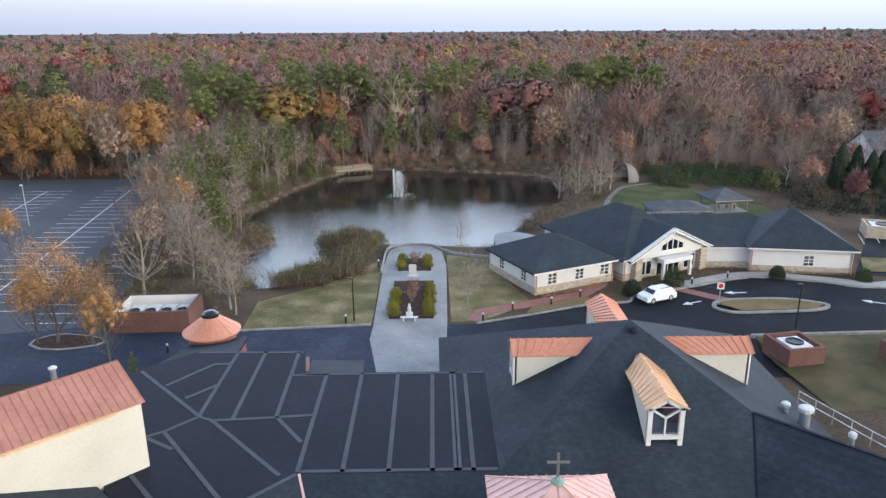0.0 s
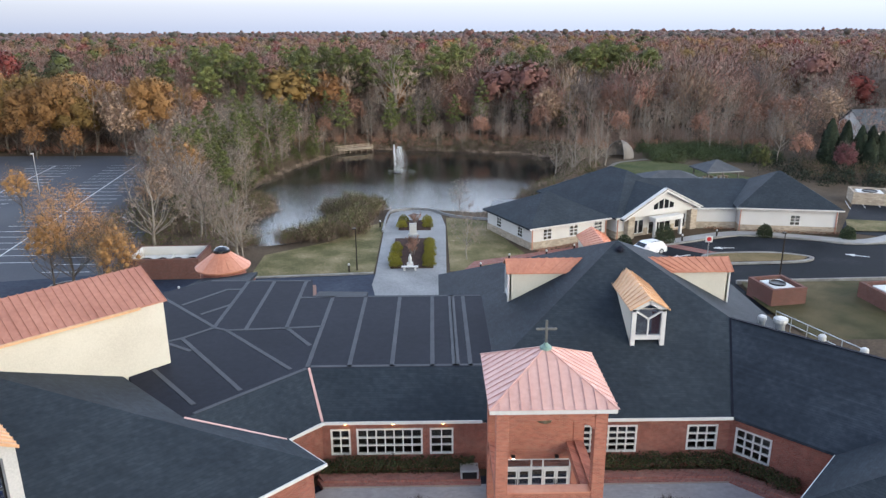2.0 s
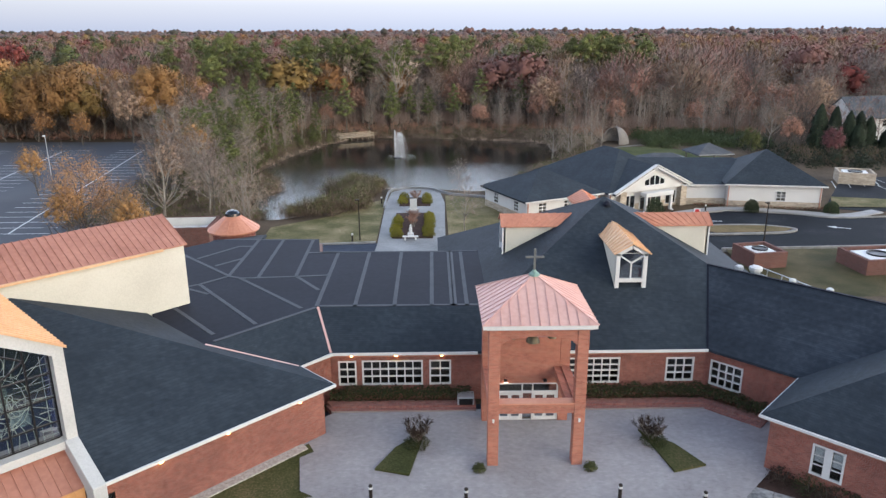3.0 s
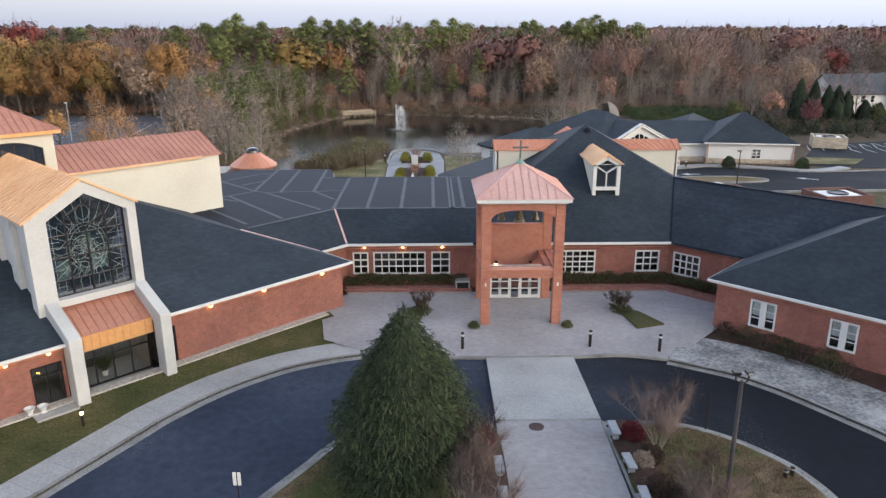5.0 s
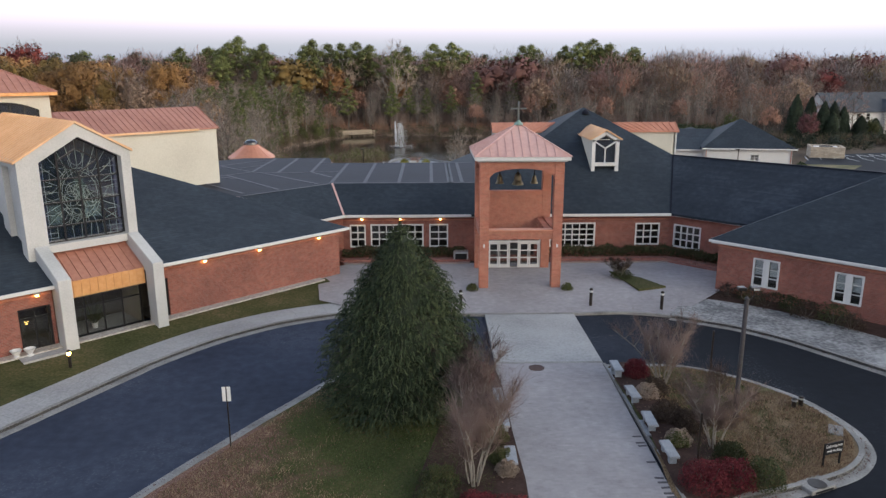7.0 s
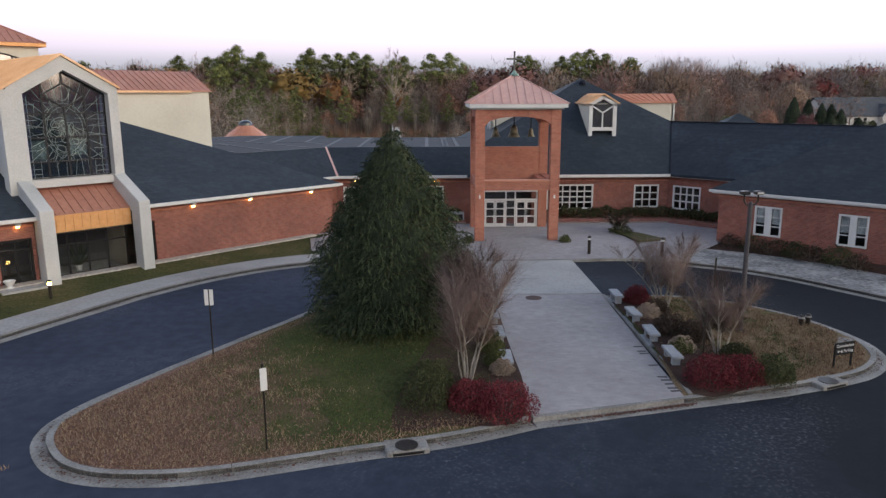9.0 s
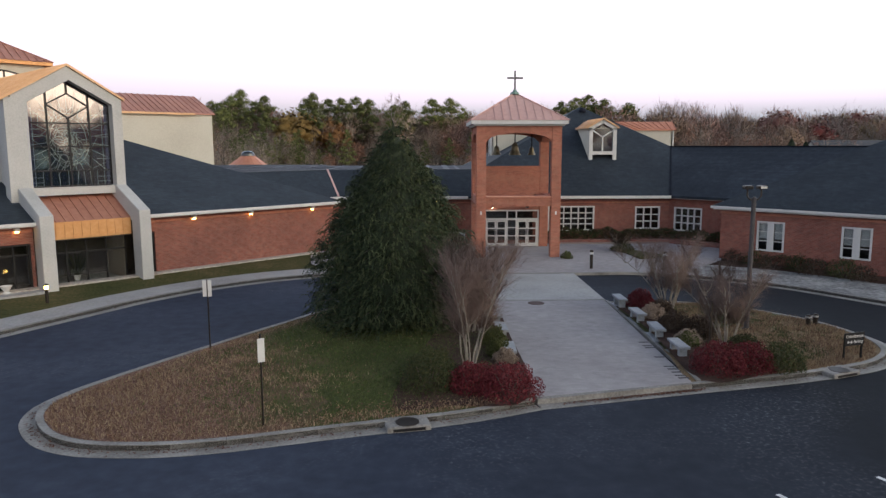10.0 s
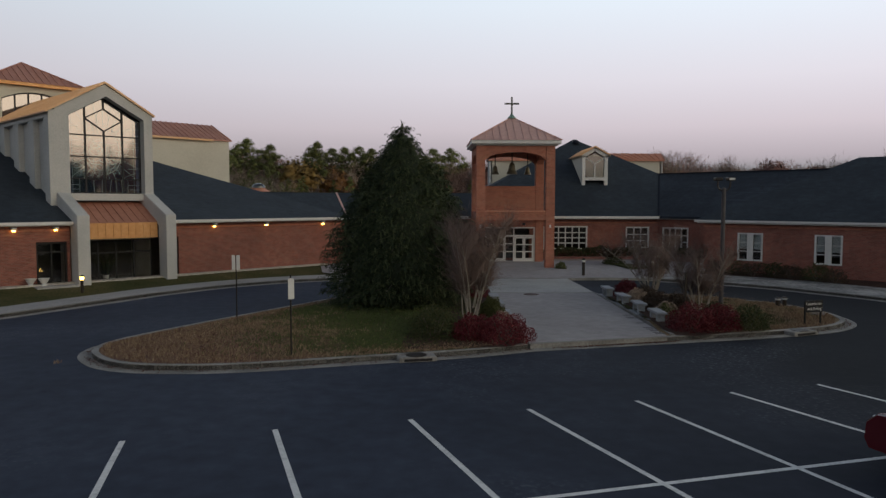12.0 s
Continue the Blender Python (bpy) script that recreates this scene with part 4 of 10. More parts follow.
for i, p in enumerate(SIDE_W):
    s = i / (len(SIDE_W) - 1)
    q = Vector((-40 + 33.2 * s, -8.3 + 33.2 * s))
    rows.append([bm.verts.new((*(Vector(p).lerp(q, k / 6)), 0.15 + 0.27 * ease(0, 1, k / 6) + (0.02 * noise.noise(Vector((p[0], p[1], k))) if 0 < k < 6 else 0))) for k in range(7)])
for a, b in zip(rows, rows[1:]):
    for k in range(6):
        bm.faces.new((a[k], b[k], b[k + 1], a[k + 1]))
part("verge", bm, GRASS_VERGE, label="strip of rough winter grass before the church wall", kind="structure", category="lawn", smooth=True)
bm = bmesh.new()
ribbon(bm, [(-20.3, 10.8), (-6.75, 24.35)], [(-20.75, 11.25), (-7.15, 24.85)], 0.2, 0.47)
part("gravel_strip", bm, RIVER, label="strip of pale river stones along the church wall", kind="stuff", category="gravel")

KERB_E = smooth_line([(13.1, 18.05), (14.7, 17.1), (16.2, 16.1), (17.8, 14.4), (18.7, 13.1), (19.8, 11.4), (20.7, 9.9), (22.0, 6.6), (23.2, 2.5), (24.5, -3), (26, -9)], 5)
bm = bmesh.new()
ribbon(bm, KERB_E, offset_line(KERB_E, 0.18), -0.1, 0.122)
k = part("kerb", bm, JOINT, label="concrete kerb of the loop drive", kind="structure", category="kerb")
PAVED.append(("kerb_stone", KERB_E, offset_line(KERB_E, 0.18), 0.02, 0.14, 3.0, 0.018, KERB, k))
bm = bmesh.new()
ribbon(bm, offset_line(KERB_E, -0.4), KERB_E, -0.1, 0.012)
part("gutter", bm, KERB, label="concrete gutter along the drive", kind="structure", category="kerb")
SIDE_E = offset_line(KERB_E, 4.0)
bm = bmesh.new()
ribbon(bm, offset_line(KERB_E, 0.18), SIDE_E, -0.1, 0.136)
k = part("pavement", bm, JOINT, label="stained concrete pavement beside the office wing", kind="structure", category="pavement")
PAVED.append(("slab", offset_line(KERB_E, 0.18), SIDE_E, 0.05, 0.15, 2.0, 0.022, CONCRETE_STAINED, k))
bm = bmesh.new()
vs = [(x, y, 0.15) for x, y in SIDE_E]
back = [(17.3, 22.4, 0.3), (20.5, 19.5, 0.32), (26, 14, 0.32), (40, 0, 0.3)]
f = bm.faces.new([bm.verts.new(p) for p in vs + back[::-1]])
bmesh.ops.triangulate(bm, faces=[f])
part("planting_bed", bm, MULCH, label="mulched bed along the office wing wall", kind="structure", category="planting bed")

# behind the hall: walk with the planted island, lawns
bm = bmesh.new()
prism(bm, [(-4.7, 45.2), (0.9, 45.2), (0.9, 55.5), (1.35, 64), (1.5, 68), (1.75, 86.6), (1.2, 92.6), (-0.2, 94.7), (-2.4, 95.5), (-4.6, 94.9), (-5.9, 93.2), (-6.3, 86), (-6.1, 67), (-6.2, 64), (-4.8, 55.5)], -1.2, -0.76)
part("walkway", bm, CONCRETE_DARK, label="concrete walk leading to the pond's edge", kind="structure", category="walkway")
bm = bmesh.new()
rim = smooth_line([(-6.3, 84), (-6.1, 93.4), (-4.7, 95.2), (-2.4, 95.8), (-0.1, 95), (1.4, 92.8), (3.5, 91), (7.5, 89.5)], 5)
ribbon(bm, rim, offset_line(rim, 0.22), -1.2, -0.52)
part("low_wall", bm, CONCRETE_DARK, label="low pale wall round the end of the walk", kind="structure", category="low wall")
bm = bmesh.new()
prism(bm, [(-4.6, 69), (0.1, 69), (0.1, 80.5), (-4.6, 80.5)], -1.0, -0.66)
prism(bm, [(-4.4, 84.5), (-0.2, 84.5), (-0.2, 89.3), (-4.4, 89.3)], -1.0, -0.66)
part("planting_bed", bm, MULCH, label="mulched flower beds along the middle of the walk", kind="structure", category="planting bed")


def lawn(pts, z, material=GRASS, label="patchy green and tan winter lawn"):
    bm = bmesh.new()
    f = bm.faces.new([bm.verts.new((x, y, z)) for x, y in pts])
    bmesh.ops.triangulate(bm, faces=[f])
    part("lawn", bm, material, label=label, kind="structure", category="lawn")


lawn([(-19.4, 66.6), (-6.3, 67.7), (-6.5, 89), (-8.5, 87), (-12.5, 80), (-19.5, 74.5)], -0.815)
lawn([(1.9, 68), (5.0, 68.2), (11, 73.2), (8, 84), (7.2, 89), (1.9, 91)], -0.80)
lawn([(10.0, 70.2), (18, 73.2), (17.4, 75.6), (11, 72.6)], -0.79, GRASS_TAN, "strip of tan grass beside the brick path")
lawn([(26.5, 36), (32, 44), (30.6, 57.5), (31.3, 62.9), (60, 63.3), (75, 65), (75, 30), (40, 14), (30, 30)], -0.55, GRASS_DULL, "dry tan lawn beside the office wing")
lawn([(31, 72), (33.5, 73.2), (39.5, 73.0), (42.7, 71.6), (41.2, 70.3), (33, 69.9)], -0.64, GRASS_TAN, "small oval lawn inside the turning drive")
lawn([(29, 106), (44, 100), (56, 104), (56, 116), (50, 128), (45, 134), (36, 133), (30, 122)], -0.815, GRASS_GREEN, "green lawn by the pavilions")
lawn([(53, 82.2), (60, 81.5), (64, 86), (56, 88)], -0.70)
bm = bmesh.new()
loop = smooth_loop([(30.2, 71), (31.5, 73.0), (35, 73.6), (39.5, 73.4), (43, 71.6), (41.4, 69.9), (36, 69.4), (31.8, 69.4)], 5)
ribbon(bm, loop, offset_line(loop, -0.45, True), -1.2, -0.62, True)
part("kerb", bm, KERB, label="pale kerb round the oval lawn", kind="structure", category="kerb")
bm = bmesh.new()
path = [(5.0, 68.0), (5.6, 70.0), (11, 72.2), (17.6, 75.2), (20.5, 78.5)]
ribbon(bm, path, offset_line(path, 1.6), -1.2, -0.755)
part("path", bm, PAVER_RED, label="red brick path to the white annex", kind="structure", category="path")
bm = bmesh.new()
path = [(27.2, 77.2), (33.6, 71.5)]
ribbon(bm, path, offset_line(path, 1.5), -1.2, -0.785)
part("crossing", bm, PAVER_RED, label="red brick crossing over the drive", kind="structure", category="path")
bm = bmesh.new()
path = smooth_line([(4.6, 67.4), (10, 69.4), (18, 72.6)], 4)
ribbon(bm, path, offset_line(path, 0.3), -1.2, -0.66)
path = [(-19.5, 66.2), (-6.3, 67.4)]
ribbon(bm, path, offset_line(path, 0.3), -1.2, -0.66)
path = [(31, 63.4), (45, 63.9), (75, 65.2)]
ribbon(bm, path, offset_line(path, -0.3), -1.2, -0.45)
path = smooth_line([(18, 72.6), (21.7, 72.9), (23.2, 75), (29, 77), (38.5, 80.6), (46.3, 78.5), (52.2, 76.4), (75, 79)], 4)
ribbon(bm, path, offset_line(path, 0.3), -1.2, -0.66)
part("kerb", bm, KERB, label="pale kerbs along the rear drive", kind="structure", category="kerb")
bm = bmesh.new()
path = smooth_line([(29.2, 77.4), (38.5, 81.0), (46.4, 78.9), (52.3, 76.8), (58, 79)], 4)
ribbon(bm, path, offset_line(path, 1.6), -1.2, -0.70)
part("pavement", bm, CONCRETE, label="pale pavement before the white annex", kind="structure", category="pavement")
bm = bmesh.new()
prism(bm, smooth_loop([(9.0, 100.6), (12, 102.6), (15, 100.5), (16.5, 96), (14.0, 91.6), (9.8, 91.5)], 4), -3.0, -0.95)
part("terrace", bm, CONCRETE_DARK, label="rounded concrete terrace above the pond", kind="structure", category="terrace")
bm = bmesh.new()
path = smooth_line([(29.5, 116), (31.0, 121), (34, 128), (37, 132.5), (43, 135.5)], 5)
ribbon(bm, path, offset_line(path, 0.9), -1.2, -0.80)
part("path", bm, mat("gravel_path", [(0.10, 0.088, 0.075), (0.145, 0.13, 0.11), (0.19, 0.17, 0.15)], 0.95, scale=0.5, fine=9, bump=0.3), label="curving gravel path to the dome shell", kind="structure", category="path")


# ---- windows, doors, standing-seam roofs ----
PANE_MESHES = {}


def pane_mesh(w, h, material=None):
    key = (round(w, 3), round(h, 3), (material or GLASS).name)
    if key not in PANE_MESHES:
        bm = boxes((-w / 2, w / 2, -0.006, 0.006, -h / 2, h / 2))
        me = bpy.data.meshes.new("pane")
        bm.to_mesh(me)
        bm.free()
        me.materials.append(material or GLASS)
        PANE_MESHES[key] = me
    return PANE_MESHES[key]


def window(parent, x0, x1, z0, z1, y, cols, rows, frame_mat=WHITE, bar_w=0.07, edge=0.1, depth=0.12, pane_mat=None, m=None, name="window"):
    """A grid window in a wall along local x whose face is at y; the frame stands a little proud."""
    bm = bmesh.new()
    cw, ch = (x1 - x0 - 2 * edge) / cols, (z1 - z0 - 2 * edge) / rows
    bw = bar_w / 2
    holes = [(x0 + edge + cw * i + (bw if i else 0), x0 + edge + cw * (i + 1) - (bw if i < cols - 1 else 0), z0 + edge + ch * j + (bw if j else 0), z0 + edge + ch * (j + 1) - (bw if j < rows - 1 else 0)) for i in range(cols) for j in range(rows)]
    pierced_wall(bm, x0, x1, y - 0.04, y + depth, z0, z1, holes)
    ob = part(name, bm, frame_mat, parent, m=m)
    me = pane_mesh(cw - 0.01, ch - 0.01, pane_mat)
    for i in range(cols):
        for j in range(rows):
            p = shared("pane", me, ob, Matrix.Translation((x0 + edge + cw * (i + 0.5), y + depth * 0.45, z0 + edge + ch * (j + 0.5))))
            p.visible_shadow = False
    return ob


def rib_part(roof, a, b, up, mat_, w=0.035, h=0.05):
    bm = bmesh.new()
    bar(bm, a + up * h * 0.5, b + up * h * 0.5, w, h, up)
    part("rib", bm, mat_, roof)


def seamed(name, parent, material, planes, step, thick=0.08, label="", m=None):
    """A metal roof of planes (eave a, eave b, ridge b, ridge a), each with standing ribs running up it."""
    bm = bmesh.new()
    for q in planes:
        slab(bm, q, thick)
    roof = part(name, bm, material, parent, label, m=m)
    for q in planes:
        a, b, c, d = (Vector(p) for p in q)
        n = max(1, round((b - a).length / step))
        up = (b - a).cross(d - a).normalized()
        if up.z < 0:
            up = -up
        for i in range(n + 1):
            s = min(max(i / n, 0.004), 0.996)
            e, r = a.lerp(b, s), d.lerp(c, s)
            if (r - e).length > 0.15:
                rib_part(roof, e, r, up, material)
    return roof


def hip_metal(name, parent, material, cs, top, step, label=""):
    """A metal hip roof over four corners with ribs up each face."""
    bm = bmesh.new()
    vs = [bm.verts.new(c) for c in cs]
    tv = bm.verts.new(top)
    for i in range(4):
        bm.faces.new((vs[i], vs[(i + 1) % 4], tv))
    bm.faces.new(vs[::-1])
    roof = part(name, bm, material, parent, label)
    t = Vector(top)
    for i in range(4):
        a, b = Vector(cs[i]), Vector(cs[(i + 1) % 4])
        n = round((b - a).length / step)
        up = (b - a).cross(t - a).normalized()
        if up.z < 0:
            up = -up
        e = (b - a).normalized()
        st, sb = (t - a).dot(e), (b - a).length
        rise = t - (a + e * st)
        for k in range(1, n):
            p = a.lerp(b, k / n)
            s = (p - a).dot(e)
            f = s / st if s < st else (sb - s) / (sb - st)
            if f > 0.05:
                rib_part(roof, p, p + rise * f, up, material)
        rib_part(roof, a, t, Vector((0, 0, 1)), material, 0.07, 0.05)
    return roof


# ---- the central hall ----
hall = thing("parish_hall", "red brick hall with a dark shingled pyramid roof and flat roof", "church hall")
EAVE, SL = 3.5, 0.54
AX, AY, AZ = 12.87, 42.2, 10.17
FZ = 5.2

# front wall with its windows
WIN = [(-5.78, -4.66, 1.05, 2.70, 2, 3), (-4.32, -0.58, 1.05, 2.72, 7, 3), (-0.18, 1.16, 1.05, 2.72, 2, 3), (8.35, 11.6, 1.02, 2.76, 6, 4), (14.45, 16.2, 1.12, 2.72, 3, 3)]
bm = bmesh.new()
pierced_wall(bm, -6.5, 16.95, 30.4, 30.7, 0.0, 3.4, [w[:4] for w in WIN] + [(3.6, 7.3, 0.38, 2.85)])
part("wall", bm, BRICK, hall, "red brick wall")
for x0, x1, z0, z1, c, r in WIN:
    window(hall, x0, x1, z0, z1, 30.4, c, r)
for x0, x1 in ((-6.4, 3.0), (8.0, 16.8)):
    part("brick_band", boxes((x0, x1, 30.33, 30.40, 2.98, 3.06)), BRICK_TOWER, hall)
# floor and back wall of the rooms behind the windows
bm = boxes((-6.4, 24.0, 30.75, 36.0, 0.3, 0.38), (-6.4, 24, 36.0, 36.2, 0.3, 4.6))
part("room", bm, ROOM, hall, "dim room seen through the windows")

# angled walls at both ends of the front
R45, L45 = pose(0, 0, 0, 0, 0, -45), pose(0, 0, 0, 0, 0, 45)
bm = bmesh.new()
pierced_wall(bm, -9.75, -4.1, 33.4, 33.7, 0.0, 3.4, [(-9.2, -7.2, 1.05, 2.70)])
part("wall", bm, BRICK, hall, m=R45)
window(hall, -9.2, -7.2, 1.05, 2.70, 33.4, 4, 3, m=R45)
bm = boxes((13.9, 17.05, 25.85, 26.15, 0.0, 3.4))
part("wall", bm, BRICK, hall, m=L45)

# eaves
bm = boxes((-6.15, 2.75, 29.78, 29.92, 3.33, 3.5), (7.9, 16.75, 29.78, 29.92, 3.33, 3.5), (-6.3, 16.9, 29.92, 30.4, 3.28, 3.34))
part("fascia", bm, WHITE, hall)
bm = boxes((-9.6, -4.3, 32.98, 33.1, 3.33, 3.5), (-9.6, -4.3, 33.1, 33.4, 3.28, 3.34))
part("fascia", bm, WHITE, hall, m=R45)
bm = boxes((14.4, 16.9, 25.28, 25.4, 3.33, 3.5))
part("fascia", bm, WHITE, hall, m=L45)

# shingled roof planes
half = (AZ - EAVE) / SL


y0 = AY - half
yf = y0 + (FZ - EAVE) / SL
VT = (18.67, 36.06, EAVE + SL * (36.06 - y0))
bm = bmesh.new()
slab(bm, [(-6.1, y0, EAVE), (16.7, y0, EAVE), VT, (AX, AY, AZ), (AX - half + (FZ - EAVE) / SL, yf, FZ), (-7.25, yf, FZ)], 0.16)
part("roof", bm, SHINGLE, hall, "dark blue-grey asphalt shingles")
bm = bmesh.new()
slab(bm, [(AX - half, 45.0, EAVE), (AX - half, AY + half, EAVE), (AX, AY, AZ), (AX - half + (FZ - EAVE) / SL, yf, FZ), (AX - half + (FZ - EAVE) / SL, 45.0, FZ)][::-1], 0.16)
part("roof", bm, SHINGLE, hall)
bm = bmesh.new()
slab(bm, [(AX + half, AY + half, EAVE), (AX - half, AY + half, EAVE), (AX, AY, AZ)], 0.16)
part("roof", bm, SHINGLE, hall)
bm = bmesh.new()
slab(bm, [VT, (25.22, 38.3, EAVE), (AX + half, AY + half, EAVE), (AX, AY, AZ)], 0.16)
part("roof", bm, SHINGLE, hall)
RE = ((8 + 38.7) / 1.41421, (38.7 - 8) / 1.41421, VT[2])
bm = bmesh.new()
slab(bm, [(16.7, y0, EAVE), ((8 + 33.0) / 1.41421, (33.0 - 8) / 1.41421, EAVE), RE, VT], 0.16)
part("roof", bm, SHINGLE_STAINED, hall)
bm = bmesh.new()
slab(bm, [VT, RE, ((8 + 44.9) / 1.41421, (44.9 - 8) / 1.41421, EAVE), (25.22, 38.3, EAVE)], 0.16)
part("roof", bm, SHINGLE, hall)
bm = bmesh.new()
slab(bm, [((14.4 - 25.3) / 1.41421, (14.4 + 25.3) / 1.41421, EAVE), (-6.1, y0, EAVE), (-7.25, yf, FZ), (-12.75, 27.5, FZ)], 0.16)
part("roof", bm, SHINGLE, hall)
# copper valley flashing and dark ridge caps
bm = bmesh.new()
bar(bm, (-6.1, y0, EAVE + 0.03), (-7.25, yf, FZ + 0.03), 0.14, 0.05)
bar(bm, ((14.4 - 25.3) / 1.41421, (14.4 + 25.3) / 1.41421, EAVE + 0.03), (-12.75, 27.5, FZ + 0.03), 0.14, 0.05)
part("flashing", bm, COPPER_PINK, hall, "weathered copper valley flashing")
bm = bmesh.new()
bar(bm, (16.7, y0, EAVE + 0.02), VT, 0.12, 0.05)
bar(bm, VT, RE, 0.22, 0.06)
part("ridge_cap", bm, MEMBRANE, hall)
bm = bmesh.new()
lathe(bm, [(0.28, 0), (0.3, 0.15), (0.2, 0.32), (0.05, 0.4)], 12, (AX, AY - 0.9, AZ - 0.5))
part("roof_vent", bm, MEMBRANE, hall)

# flat membrane roof over the middle
FLAT = [(-12.75, 27.5), (-7.25, yf), (3.67, yf), (3.67, 45.0), (-8.9, 45.0), (-9.5, 48.6), (-17.6, 48.8), (-21.1, 45.4), (-24, 42), (-17.0, 31.5)]
bm = bmesh.new()
prism(bm, FLAT, FZ - 0.3, FZ)
part("flat_roof", bm, MEMBRANE, hall, "dark membrane roof with pale seams")
bm = bmesh.new()
for a, b in (((-7.38, 33.2), (-7.38, 44.9)), ((-4.92, 33.1), (-4.92, 44.9)), ((-2.4, 33.1), (-2.4, 44.9)), ((0.0, 33.1), (0.0, 44.9)), ((1.30, 33.1), (1.30, 44.9)), ((1.5, 33.1), (1.5, 44.9)), ((2.26, 33.1), (2.26, 44.9)),
             ((-14.7, 39.4), (-20.6, 45.6)), ((-16.15, 37.5), (-10.6, 30.4)), ((-13.63, 38.73), (-8.3, 32.9)), ((-16.2, 37.5), (-14.6, 39.2)), ((-14.6, 39.2), (-13.6, 38.75)), ((-13.6, 38.75), (-10, 39)), ((-10, 39), (-7.4, 39.25)),
             ((-14.6, 39.2), (-14.5, 48.6)), ((-12.4, 38.9), (-12.45, 48.6)), ((-9.74, 39.1), (-9.95, 48.5)), ((-9.74, 39.1), (-7.7, 36.2)), ((-18.3, 35.3), (-12.7, 28.9)), ((-16.2, 37.5), (-18.6, 36.0)), ((-7.4, 44.7), (-9.9, 44.7)),
             ((-16.9, 36.8), (-15.0, 35.6)), ((-16.2, 41.6), (-14.6, 43.4)), ((-18.1, 43.4), (-15.7, 46.6)), ((-15.7, 46.6), (-14.5, 46.6)), ((-7.2, 33.25), (3.6, 33.25)), ((-12.4, 27.95), (-7.4, 33.0)), ((-17.5, 48.6), (-9.6, 48.4)), ((-8.8, 44.8), (3.6, 44.8))):
    a, b = Vector((*a, FZ + 0.012)), Vector((*b, FZ + 0.012))
    bar(bm, a, b, 0.26, 0.02)
part("roof_seam", bm, SEAM, hall, "pale welded seams", kind="stuff")

# walls under the flat roof and round the back
bm = bmesh.new()
prism(bm, [(-9.0, 36.4), (3.3, 36.4), (3.3, 44.7), (-8.7, 44.7), (-9.2, 48.3), (-17.3, 48.5), (-20.7, 45.2), (-22.5, 42), (-16.5, 36.4)], -1.0, FZ - 0.31)
part("wall", bm, BRICK, hall)
bm = boxes((0.95, 24.8, 53.8, 54.1, -1.2, 3.4), (0.95, 1.25, 44.7, 53.8, -1.2, 3.4), (24.5, 24.8, 38.5, 53.8, -1.2, 3.4))
part("wall", bm, BRICK, hall)
bm = bmesh.new()
slab(bm, [(-9.4, 50.6, 3.5), (-5.3, 50.4, 3.5), (-4.9, 45.05, 5.16), (-8.95, 45.05, 5.16)], 0.2)
part("rear_roof", bm, SHINGLE, hall)
bm = boxes((-9.1, -5.4, 45.1, 50.2, -1.0, 3.3))
part("rear_wall", bm, BRICK, hall)


def dormer(name, m):
    """A gabled copper dormer; local x across, local y back into the roof; its window looks to -y."""
    d = part("dormer", boxes((-1.02, 1.02, 0.0, 0.02, 8.2 - 0.02, 8.22)), STUCCO, hall, "cream dormer with a copper roof", m=m)
    bm = bmesh.new()
    box(bm, -1.02, -0.9, 0.0, 5.0, 5.6, 8.25)
    box(bm, 0.9, 1.02, 0.0, 5.0, 5.6, 8.25)
    part("cheek", bm, STUCCO, d)
    bm = bmesh.new()
    inner = [(-0.78, 6.5), (0.78, 6.5), (0.78, 7.95), (0, 8.42), (-0.78, 7.95)]
    # frame as bars round the pane
    box(bm, -1.02, -0.76, -0.12, 0.12, 5.7, 8.2)
    box(bm, 0.76, 1.02, -0.12, 0.12, 5.7, 8.2)
    box(bm, -0.76, 0.76, -0.1, 0.12, 6.25, 6.5)
    bar(bm, (-1.0, 0, 8.12), (0, 0, 8.68), 0.24, 0.24, (0, 1, 0))
    bar(bm, (1.0, 0, 8.12), (0, 0, 8.68), 0.24, 0.24, (0, 1, 0))
    bar(bm, (0, 0, 6.5), (0, 0, 7.55), 0.09, 0.1, (0, 1, 0))
    bar(bm, (0, 0, 7.55), (-0.76, 0, 8.05), 0.09, 0.1, (0, 1, 0))
    bar(bm, (0, 0, 7.55), (0.76, 0, 8.05), 0.09, 0.1, (0, 1, 0))
    part("window_frame", bm, WHITE, d)
    bm = bmesh.new()
    vs = [bm.verts.new((x, 0.06, z)) for x, z in inner]
    bm.faces.new(vs)
    part("pane", bm, STAINED, d, "dark reflecting glass")
    seamed("copper_roof", hall, COPPER_PALE if name == "south" else COPPER, [((s * 1.2, -0.25, 8.22), (s * 1.2, 4.3, 8.22), (0, 6.3, 8.92), (0, -0.25, 8.92)) for s in (-1, 1)], 0.42, 0.06, "orange standing-seam copper roof", m=m)
    return d


dormer("south", pose(12.98, 34.35, 0))
dormer("west", pose(5.35, 42.2, 0, 0, 0, -90))
dormer("east", pose(20.5, 42.2, 0, 0, 0, 90))
dormer("north", pose(12.87, 50.0, 0, 0, 0, 180))

